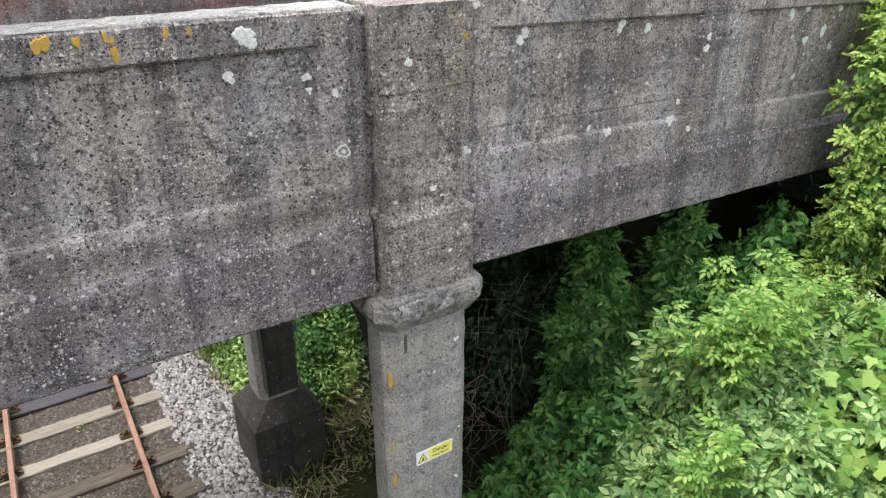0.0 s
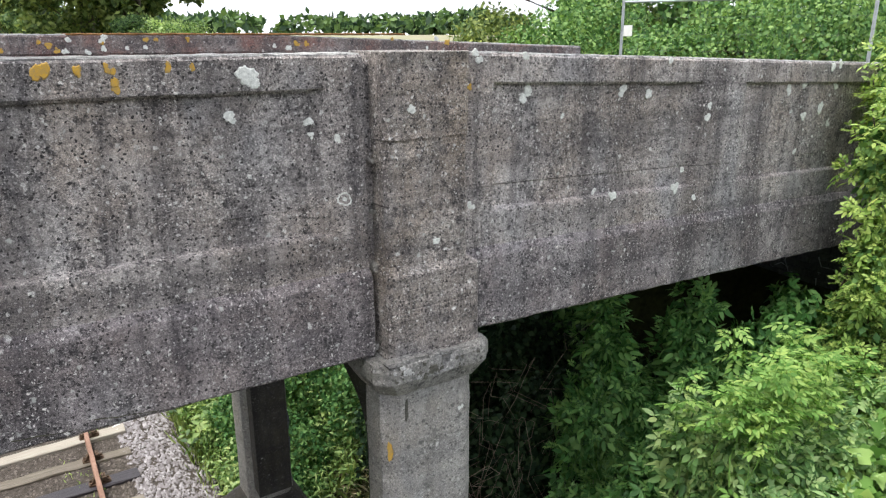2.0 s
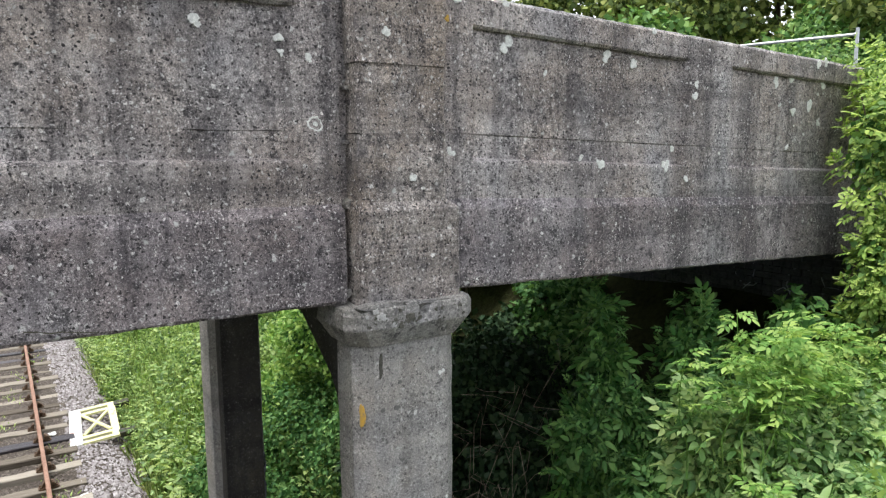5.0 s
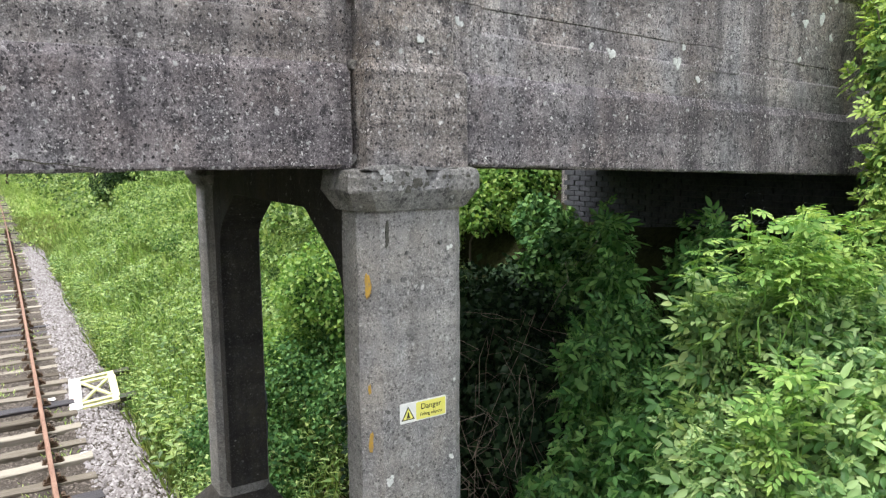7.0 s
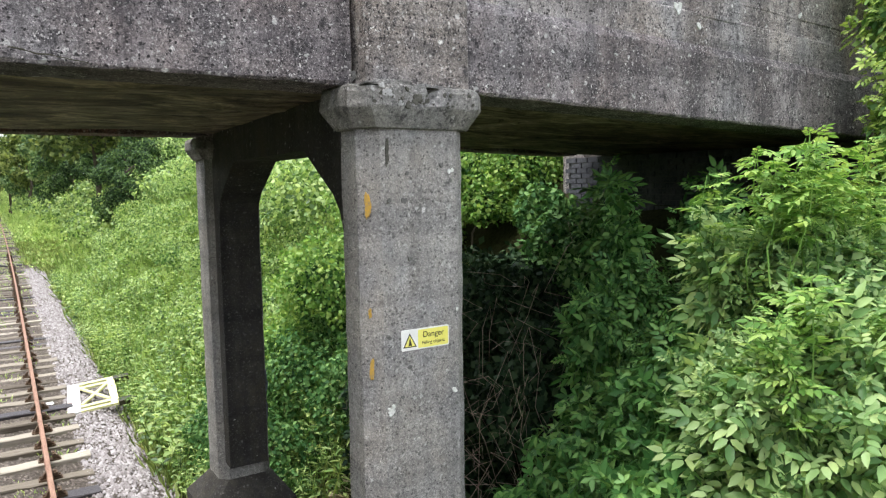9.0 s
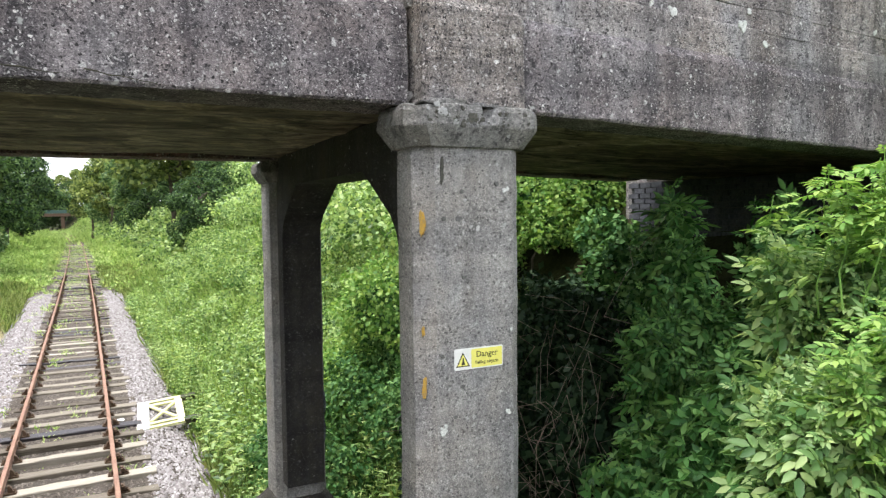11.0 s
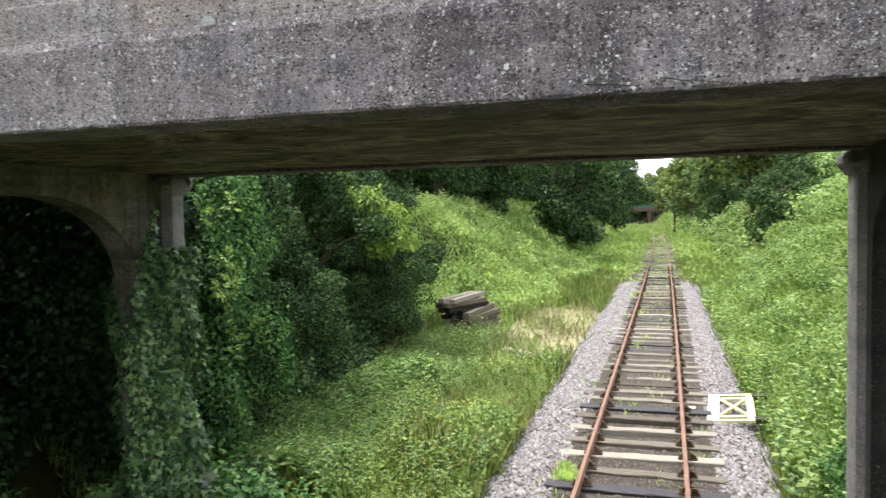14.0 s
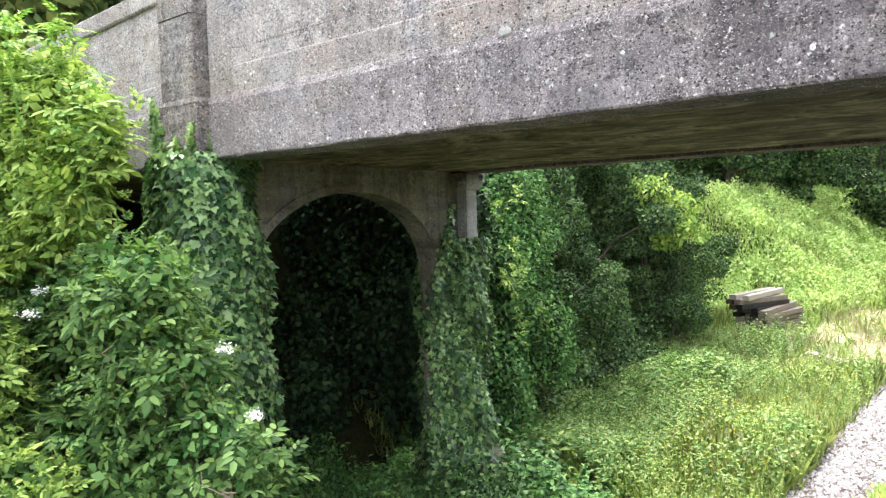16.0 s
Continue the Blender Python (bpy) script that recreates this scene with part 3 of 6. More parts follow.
# a pale field beyond the top of the cutting
fv, ff = [], []
fx, fy = [16 + 14 * i for i in range(30)], [30 + 18 * i for i in range(30)]
for x in fx:
    for y in fy:
        fv.append((x + 0.12 * y, y, ground_z(x + 0.12 * y, y) + 0.12))
for i in range(29):
    for j in range(29):
        ff.append((i * 30 + j, (i + 1) * 30 + j, (i + 1) * 30 + j + 1, i * 30 + j + 1))
tagged(put("field", mesh_of("field", fv, ff, M_FIELD, True)), "pale yellow-green hay field beyond the cutting", "field", kind="structure")

# ---- the bridge ----
X_R, X_L = -0.015, -7.68          # middles of the two piers
SLOPE_R, SLOPE_L = -0.034, 0.034


def slope_r(x, y, z):
    return x, y, z + SLOPE_R * max(0, x - 0.35)


def slope_l(x, y, z):
    return x, y, z + SLOPE_L * min(0, x + 8.0)


def far_r(x, y, z):
    return slope_r(x, y, z + (0.12 if z > 4.6 else 0))


def far_l(x, y, z):
    return slope_l(x, y, z + (0.12 if z > 4.6 else 0))


def far_m(x, y, z):
    return x, y, z + (0.12 if z > 4.6 else 0)


bridge = thing("road_bridge", "weathered grey concrete road bridge over a single railway track", "bridge")


def girder(x0, x1, panels, y_face, sign, shift, mat, joint=0.0015):
    """A girder with its parapet in one: panels sunk in two lifts between coping, strips and a lower band, over a proud girder with a weathered ledge."""
    Y = lambda d: y_face + sign * d          # d: metres inwards from the face

    def bar(name, a, b, d0, d1, z0, z1, c=0.012, label=""):
        bm = bmesh.new()
        ya, yb = sorted((Y(d0), Y(d1)))
        slab(bm, a, b, ya, yb, z0, z1, c, jitter=0.0025, shift=shift)
        part(name, bm, mat, bridge, label)

    bar("parapet_wall", x0, x1, 0.044, 0.29, 4.50, 5.334, joint, "lower lift of the parapet panel")
    bar("parapet_wall", x0, x1, 0.043 - joint * 0.3, 0.288, 5.3345, 6.10, joint, "upper lift of the parapet panel")
    bar("coping", x0 - 0.002, x1 + 0.002, 0.0, 0.30, 5.95, 6.13, 0.016)
    bm = bmesh.new()
    prism(bm, [(Y(0.2), 4.90), (Y(0.0), 4.90), (Y(0.0), 5.172), (Y(0.006), 5.184), (Y(0.05), 5.198), (Y(0.2), 5.198)], 0, steps(x0 - 0.002, x1 + 0.002, 0.12), 0.002, shift)
    part("lower_band", bm, mat, bridge)
    bm = bmesh.new()
    prism(bm, [(Y(0.36), 4.415), (Y(-0.022), 4.415), (Y(-0.034), 4.430), (Y(-0.034), 4.66), (Y(-0.034), 4.885), (Y(-0.028), 4.899), (Y(-0.008), 4.944), (Y(0.004), 4.954), (Y(0.36), 4.954)], 0, steps(x0 - 0.003, x1 + 0.003, 0.09), 0.004, shift)
    part("girder", bm, M_BEAM if mat is M_GIRDER else mat, bridge, "darker girder with a weathered sloping ledge")
    marks = [x0] + [e for p in panels for e in p] + [x1]
    for a, b in zip(marks[0::2], marks[1::2]):
        if b - a > 0.02:
            ta = 0.0 if a == x0 else 0.10
            tb = 0.0 if b == x1 else (0.015 if a == x0 and x0 > 0 else 0.10)
            outline = [(a - ta, Y(0.046)), (a, Y(-0.003)), (b, Y(-0.003)), (b + tb, Y(0.046)), (b, Y(0.2)), (a, Y(0.2))]
            for z0, z1, g in ((5.165, 5.333, 0.0), (5.336, 5.978, 0.001)):
                bm = bmesh.new()
                prism(bm, [(x, y + sign * g) for x, y in outline], 2, steps(z0, z1, 0.12), 0.0015, shift)
                part("panel_strip", bm, mat, bridge)


girder(-7.335, -0.335, [(-7.04, -0.53)], 0.0, 1, None, M_GIRDER)
girder(0.28, 6.2, [(0.53, 2.51), (2.99, 5.3)], 0.0, 1, slope_r, M_GIRDER, 0.005)
girder(-13.6, -8.02, [(-10.4, -8.10)], 0.0, 1, slope_l, M_GIRDER)
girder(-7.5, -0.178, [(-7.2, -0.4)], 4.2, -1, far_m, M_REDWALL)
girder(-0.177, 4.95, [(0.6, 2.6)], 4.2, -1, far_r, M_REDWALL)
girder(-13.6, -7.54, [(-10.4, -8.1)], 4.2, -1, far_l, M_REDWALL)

for x0, x1 in ((-7.40, -7.338), (-0.332, -0.27)):
    bm = bmesh.new()
    slab(bm, x0, x1, 0.03, 0.29, 4.43, 6.09, 0.006)
    part("joint_filler", bm, M_GIRDER, bridge, "dark stained recessed joint beside the pilaster")
# mortar dropped in the open joint
rj = random.Random(12)
for x, z, r in ((-0.29, 4.95, 0.035), (-0.315, 4.46, 0.03), (-0.30, 5.56, 0.014), (-0.30, 5.28, 0.012)):
    bm = bmesh.new()
    prism(bm, [(x + r * math.cos(a * 0.785) * rj.uniform(0.7, 1.1), z + r * math.sin(a * 0.785) * rj.uniform(0.6, 1.0)) for a in range(8)], 1, [-0.02, 0.05], 0.006, rng=rj)
    part("mortar_lump", bm, M_CAP, bridge, "pale lump of mortar in the joint")

# pale lichen crust along the tops of both parapets
for nm, a, b, y0, sh in (("coping_top", -7.33, -0.34, 0.012, None), ("coping_top", 0.28, 6.2, 0.012, slope_r), ("coping_top", -13.6, -8.02, 0.012, slope_l),
                         ("coping_top", -7.5, -0.2, 3.912, far_m), ("coping_top", -0.16, 4.95, 3.912, far_r), ("coping_top", -13.6, -7.54, 3.912, far_l)):
    bm = bmesh.new()
    slab(bm, a + 0.005, b - 0.005, y0, y0 + 0.276, 6.11, 6.137, 0.008, 0.05, 0.003, sh)
    part(nm, bm, M_TOP, bridge, "coping top crusted with pale lichen")

# rusty moss on the far coping
bm = bmesh.new()
slab(bm, -1.3, 2.2, 3.903, 4.15, 6.185, 6.203, 0.006, 0.03, 0.004, far_m)
for v in bm.verts:
    v.co.z -= 0.06
part("moss_crust", bm, M_RUSTMOSS, bridge, "rusty brown moss on the far coping")

# deck slabs with uneven soffits, and the road on them
for a, b, sh in ((-7.36, -0.33, None), (-0.325, 6.2, slope_r), (-13.6, -7.365, slope_l)):
    bm = bmesh.new()
    nx, nyy = max(8, round((b - a) / 0.22)), 18
    grid = []
    for i in range(nx + 1):
        row = []
        for j in range(nyy + 1):
            x, y = a + (b - a) * i / nx, 0.30 + 3.6 * j / nyy
            z = 4.445 + 0.03 * noise.noise((x * 0.8, y * 2.2, 3)) + 0.022 * noise.noise((x * 1.5 + y * 0.7, y * 6, 1))
            p = (x, y, z)
            row.append(bm.verts.new(sh(*p) if sh else p))
        grid.append(row)
    top = {}
    for i in range(nx):
        for j in range(nyy):
            bm.faces.new((grid[i][j], grid[i][j + 1], grid[i + 1][j + 1], grid[i + 1][j]))
    res = bmesh.ops.extrude_face_region(bm, geom=bm.faces[:])
    for v in [g for g in res["geom"] if isinstance(g, bmesh.types.BMVert)]:
        v.co.z = 5.0 + (sh(v.co.x, 0, 0)[2] if sh else 0)
    bmesh.ops.recalc_face_normals(bm, faces=bm.faces)
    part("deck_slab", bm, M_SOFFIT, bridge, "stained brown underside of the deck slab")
for a, b, sh in ((-7.4, -0.3, None), (-0.29, 6.2, slope_r), (-13.6, -7.41, slope_l)):
    bm = bmesh.new()
    slab(bm, a, b, 0.30, 3.9, 5.004, 5.06, 0.004, 0.5, 0.004, sh)
    part("road_surface", bm, M_ROAD, bridge, "dark worn road surface")

# pilasters above the columns
def pilaster(x, y_face, sign):
    """Five lifts of rough concrete; the two lowest are wider, with a sloping ledge over them."""
    for a, b, d, z0, z1 in ((-0.285, 0.272, 0.135, 5.685, 6.142), (-0.280, 0.266, 0.128, 5.322, 5.683), (-0.282, 0.268, 0.131, 4.955, 5.320)):
        bm = bmesh.new()
        ya, yb = sorted((y_face - sign * d, y_face + sign * 0.28))
        prism(bm, chamfered(x + a, x + b, ya, yb, 0.026), 2, steps(z0, z1, 0.06), 0.0045)
        part("pilaster_block", bm, M_PILASTER, bridge, "rough board-marked pilaster block")
    for a, b, d, z0, z1, g in ((-0.292, 0.345, 0.155, 4.698, 4.905, 0.025), (-0.290, 0.346, 0.158, 4.395, 4.706, 0.0)):
        bm = bmesh.new()
        ya, yb = sorted((y_face - sign * d, y_face + sign * 0.28))
        marks = steps(z0, z1, 0.05)
        prism(bm, chamfered(x + a, x + b, ya, yb, 0.028), 2, marks, 0.0055)
        part("pilaster_block", bm, M_PILASTER, bridge, "rough board-marked pilaster block")
        if g:
            bm = bmesh.new()
            rings = []
            for z, k in ((4.900, 0.0), (4.912, 0.004), (4.962, 1.0), (4.97, 1.0)):
                q = [(x + a + (0.01 if k == 1.0 else 0.0), x + b - k * 0.075, ya + (k * 0.024 if sign > 0 else 0), yb - (k * 0.024 if sign < 0 else 0))]
                rings.append([bm.verts.new((u + rj.uniform(-0.003, 0.003), v + rj.uniform(-0.003, 0.003), z)) for u, v in chamfered(*q[0], 0.026)])
            for r0, r1 in zip(rings, rings[1:]):
                for i in range(8):
                    bm.faces.new((r0[i], r0[(i + 1) % 8], r1[(i + 1) % 8], r1[i]))
            bm.faces.new(rings[0][::-1])
            bm.faces.new(rings[-1])
            part("pilaster_ledge", bm, M_PILASTER, bridge, "worn sloping ledge of the pilaster")


pilaster(X_R + 0.012, 0.0, 1)
pilaster(X_L, 0.0, 1)
pilaster(0.23, 4.2, -1)
pilaster(-7.85, 4.2, -1)


def octagon(x, y, hx, hy, c, grow=0.0):
    return chamfered(x - hx - grow, x + hx + grow, y - hy - grow, y + hy + grow, c)


def pier(name, xn, yn, xf, yf, label, web):
    """Two chamfered columns with caps and plinths, and an arched wall between them."""
    top = thing(name, label, "pier", "bridge piers")
    for x, y, hx, hy in ((xn, yn, 0.327, 0.18), (xf, yf, 0.276 if xf > -3 else 0.31, 0.26 if xf > -3 else 0.20)):
        bm = bmesh.new()
        prism(bm, octagon(x, y, hx, hy, 0.09), 2, steps(0.72, 4.19, 0.12), 0.0035)
        part("column", bm, M_COLUMN, top, "smooth grey column with chamfered corners")
        bm = bmesh.new()
        rings = []
        for z, g in ((4.165, -0.03), (4.188, -0.03), (4.190, 0.020), (4.196, 0.026), (4.288, 0.078), (4.300, 0.082), (4.372, 0.082), (4.400, 0.072), (4.410, 0.052)):
            ring = []
            oc = octagon(x, y, hx, hy, 0.085, g)
            k = len(oc)
            for i in range(k):
                (a0, b0), (a1, b1) = oc[i], oc[(i + 1) % k]
                m = 14 if i % 2 == 0 else 3
                for s in range(m):
                    q = s / m
                    px, py = a0 + (a1 - a0) * q, b0 + (b1 - b0) * q
                    # chips along the upper arris, a roughly cast face below
                    chip = max(0.0, noise.noise((px * 9 + x, py * 9, 7.1)) - 0.12) * 0.09 if z > 4.36 else 0.0
                    jj = 0.004 if z > 4.29 else 0.0016
                    cx, cy = x - px, y - py
                    ln = math.hypot(cx, cy)
                    ring.append(bm.verts.new((px + cx / ln * chip + random.uniform(-jj, jj), py + cy / ln * chip + random.uniform(-jj, jj), z - chip * 0.7 + random.uniform(-jj, jj) * 0.7)))
            rings.append(ring)
        for a, b in zip(rings, rings[1:]):
            for i in range(len(a)):
                bm.faces.new((a[i], a[(i + 1) % len(a)], b[(i + 1) % len(a)], b[i]))
        bm.faces.new(rings[0][::-1])
        bm.faces.new(rings[-1])
        part("cap", bm, M_CAP, top, "chipped and lichened capital")
        bm = bmesh.new()
        rr = []
        for z, g, c in ((-0.9, 0.2, 0.012), (0.20, 0.2, 0.012), (0.53, 0.2, 0.014), (0.545, 0.19, 0.02), (0.80, 0.012, 0.085), (0.81, 0.0, 0.09)):
            rr.append([bm.verts.new((a, b, z)) for a, b in octagon(x, y, hx, hy, c, g)])
        for a, b in zip(rr, rr[1:]):
            for i in range(8):
                bm.faces.new((a[i], a[(i + 1) % 8], b[(i + 1) % 8], b[i]))
        bm.faces.new(rr[0][::-1])
        bm.faces.new(rr[-1])
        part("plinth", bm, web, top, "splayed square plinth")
    # arched wall
    y0, y1 = yn + 0.1, yf - 0.1
    yc, half, zs, rise, full, th = 1.95, 1.52, 3.0, 1.15, 0.86, 0.15
    curve = [(yc - half * math.cos(math.pi * i / 28), zs + rise * math.sin(math.pi * i / 28) ** full) for i in range(29)]
    if xf > -3:
        # straight haunches under a level beam
        yc, th = 2.09, 0.2
        corner = [(1.66, 3.30), (1.65, 3.62), (1.60, 3.74), (1.50, 3.84), (1.00, 4.12), (0.95, 4.135)]
        curve = [(yc - a, z) for a, z in corner] + [(yc + 0.95 * i / 3, 4.135) for i in (-2, -1, 0, 1, 2)] + [(yc + a, z) for a, z in corner[::-1]]
    line = [(y0, 4.44), (y0, 1.0), (curve[0][0], 1.0)] + curve + [(curve[-1][0], 1.0), (y1, 1.0), (y1, 4.44)]
    bm = bmesh.new()
    k = (xf - xn) / (yf - yn)
    sides = []
    for w in (-th, th):
        sides.append([bm.verts.new((xn + (y - yn) * k + w, y, z)) for y, z in line])
    # the two faces in strips, so that the arch edge stays true
    m = len(line)
    for s, flip in ((sides[0], False), (sides[1], True)):
        tops = []
        for i in range(3, m - 3):
            y = line[i][0]
            x = s[i].co.x
            tops.append(bm.verts.new((x, y, 4.44)))
        quads = []
        for i in range(len(tops) - 1):
            quads.append((tops[i], s[3 + i], s[4 + i], tops[i + 1]))
        quads.append((s[0], s[1], s[2], s[3], tops[0]))
        quads.append((tops[-1], s[m - 4], s[m - 3], s[m - 2], s[m - 1]))
        for q in quads:
            bm.faces.new(q if flip else q[::-1])
    for i in range(1, m - 2):
        bm.faces.new((sides[0][i], sides[0][i + 1], sides[1][i + 1], sides[1][i]))
    bmesh.ops.remove_doubles(bm, verts=bm.verts, dist=0.0005)
    bmesh.ops.recalc_face_normals(bm, faces=bm.faces)
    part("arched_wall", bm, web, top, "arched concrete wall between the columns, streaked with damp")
    # raised ring round the arch
    if xf > -3:
        return top
    bm = bmesh.new()
    for w in (-0.172, 0.172):
        pts = []
        for i in range(37):
            a = math.pi * i / 36
            pts.append((yc - half * math.cos(a), zs + rise * max(0, math.sin(a)) ** full, yc - (half + 0.09) * math.cos(a), zs + (rise + 0.09) * max(0, math.sin(a)) ** full))
        w0, w1 = sorted((w, w * 0.8))
        prev = None
        for ya, za, yb, zb in pts:
            xk = xn + (ya - yn) * k
            ring = [bm.verts.new((xk + w0, ya, za)), bm.verts.new((xk + w1, ya, za)), bm.verts.new((xk + w1, yb, zb)), bm.verts.new((xk + w0, yb, zb))]
            if prev:
                for i in range(4):
                    bm.faces.new((prev[i], prev[(i + 1) % 4], ring[(i + 1) % 4], ring[i]))
            prev = ring
    bmesh.ops.recalc_face_normals(bm, faces=bm.faces)
    part("arch_ring", bm, web, top)
    return top


M_ARCH = concrete("damp_arch_concrete", (0.13, 0.115, 0.085), (0.24, 0.22, 0.17), (0.36, 0.33, 0.27), 0.3, 0.5, (0.26, 0.23, 0.15), (0.06, 0.055, 0.04))
# one near-black concrete for the right pier's arched wall and plinths
M_DARKPIER = concrete("near_black_concrete", (0.035, 0.033, 0.03), (0.06, 0.056, 0.05), (0.10, 0.092, 0.078), 0.2, 0.5, (0.07, 0.062, 0.045), (0.02, 0.02, 0.02))
pier_right = pier("bridge_pier", 0.002, 0.03, 0.236, 4.2, "grey concrete pier of two columns joined by an arch", M_DARKPIER)
pier_left = pier("bridge_pier", X_L, 0.03, -7.85, 4.05, "concrete pier of two arched columns thickly clad in ivy", M_ARCH)


# ---- brick abutments ----
def abutment(name, x, sgn, z_top):
    bm = bmesh.new()
    x0, x1 = sorted((x + sgn * 0.012, x + sgn * 1.2))
    prism(bm, chamfered(x0, x1, -0.35, 4.55, 0.01), 2, [-0.6, z_top])
    return tagged(part(name, bm, M_MORTAR if sgn > 0 else M_BRICK), "dark blue-grey brick abutment wall with faint paint scrawls", "abutment", kind="structure")


abut_r = abutment("abutment_wall", 5.45, 1, 4.26)
abut_l = abutment("abutment_wall", -13.2, -1, 4.24)
# wing walls that close the road embankments
for x0, x1, y0, y1, nm in ((5.6, 30, -0.6, -0.15, "wing_wall"), (5.6, 30, 4.35, 4.8, "wing_wall"), (-34, -13.3, -0.6, -0.15, "wing_wall"), (-34, -13.3, 4.35, 4.8, "wing_wall")):
    bm = bmesh.new()
    slab(bm, x0, x1, y0, y1, 0.0, 4.7, 0.02, 1.0, 0.01)
    tagged(part(nm, bm, M_GIRDER), "rough concrete wing wall beside the road", "wall", kind="structure")
for x0, x1 in ((6.25, 40), (-44, -13.65)):
    bm = bmesh.new()
    slab(bm, x0, x1, -0.1, 4.3, 0.2, 4.86, 0.02, 1.0, 0.01)
    tagged(part("road", bm, M_ROAD), "worn dark road leading on to the bridge", "road", kind="structure")

# ---- railway track ----
track = thing("railway_track", "single track of rusty rails on weathered timber sleepers", "railway track")
for off in (-0.7525, 0.7525):
    bm = bmesh.new()
    prof = [(-0.035, -0.012), (-0.028, 0.0), (0.028, 0.0), (0.035, -0.012), (0.034, -0.036), (0.010, -0.05), (0.010, -0.105), (0.033, -0.118), (0.033, -0.14), (-0.033, -0.14), (-0.033, -0.118), (-0.010, -0.105), (-0.010, -0.05), (-0.034, -0.036)]
    prism(bm, [(a + off, b) for a, b in prof], 1, steps(-14, 232, 1.5), 0.0, lambda x, y, z: (x + track_x(y), y, z))
    part("rail", bm, M_RUST, track, "rusty orange bullhead rail")


def chair_mesh():
    bm = bmesh.new()
    prism(bm, chamfered(-0.19, 0.19, -0.09, 0.09, 0.03), 2, [-0.17, -0.145])
    for s in (-1, 1):
        prism(bm, [(s * 0.05, -0.15), (s * 0.14, -0.15), (s * 0.11, -0.08), (s * 0.07, -0.04), (s * 0.042, -0.045)], 1, [-0.05, 0.05])
        for y in (-0.055, 0.055):
            prism(bm, [(s * 0.15 + 0.02 * math.cos(a * 1.047), y + 0.02 * math.sin(a * 1.047)) for a in range(6)], 2, [-0.15, -0.115])
    prism(bm, chamfered(-0.105, -0.042, -0.10, 0.10, 0.008), 2, [-0.11, -0.06])
    bmesh.ops.recalc_face_normals(bm, faces=bm.faces)
    me = bpy.data.meshes.new("chair")
    bm.to_mesh(me)
    bm.free()
    me.materials.append(M_CHAIR)
    return me


def sleeper_mesh(k, mat):
    rg = random.Random(k)
    bm = bmesh.new()
    w = 0.125 + rg.uniform(-0.012, 0.012)
    prism(bm, chamfered(-w, w, -0.30, -0.17, 0.014), 0, steps(-1.3, 1.3, 0.2), 0.007, rng=rg)
    me = bpy.data.meshes.new("sleeper")
    bm.to_mesh(me)
    bm.free()
    me.materials.append(mat)
    return me


CHAIR = chair_mesh()
S_GREY = [sleeper_mesh(k, M_SLEEPER) for k in range(6)]
S_OLD = [sleeper_mesh(k + 40, M_OLDWOOD) for k in range(6)]
S_TAR = [sleeper_mesh(k + 20, M_TARRED) for k in range(3)]
rs = random.Random(5)
TARRED = (0, 6, 15, 16, 23, 24, 28)
for i in range(-24, 150):
    y = 7.03 + 0.745 * i + rs.uniform(-0.03, 0.03)
    me = S_TAR[i % 3] if i in TARRED or (i > 30 and rs.random() < 0.2) else S_GREY[i % 6]
    s = put("sleeper", me, track, "", pose(track_x(y) + rs.uniform(-0.05, 0.05), y, rs.uniform(-0.015, 0.008) - (0.026 if rs.random() < 0.35 and i > 6 else 0.0) + (0.012 if i < 7 else 0.0), 0, rs.uniform(-0.7, 0.7), rs.uniform(-1.2, 1.2)))
    for off in (-0.7525, 0.7525) if i < 60 else ():
        put("chair", CHAIR, s, "", pose(off, 0, 0, 0, 0, 180 if off > 0 else 0) @ Matrix.Diagonal((0.8, 0.75, 1, 1)))

# ballast: an earthy bed between the sleepers and loose grey stones on the shoulders
def bed(u, y):
    a = abs(u)
    base = -0.212 if u > -1.0 else -0.19
    if a < 0.72:
        base -= 0.055 * ramp01(8.9, 9.3, y) * ramp01(11.0, 10.6, y)
    return base if a < 1.5 else base - 0.22 * ramp01(1.5, 2.4, a)


bu = [-2.45, -2.2, -1.9, -1.6, -1.3, -0.7, 0, 0.7, 1.3, 1.6, 1.9, 2.2, 2.45]
by = steps(-14, 130, 0.3)
bv = [(track_x(y) + u, y, bed(u, y) + 0.015 * noise.noise((u * 2, y * 2, 0))) for y in by for u in bu]
bf = [(j * 13 + i, j * 13 + i + 1, (j + 1) * 13 + i + 1, (j + 1) * 13 + i) for j in range(len(by) - 1) for i in range(12)]
tagged(put("ballast_bed", mesh_of("ballast_bed", bv, bf, M_EARTH, True)), "earthy brown ballast between the sleepers", "ballast", kind="structure")


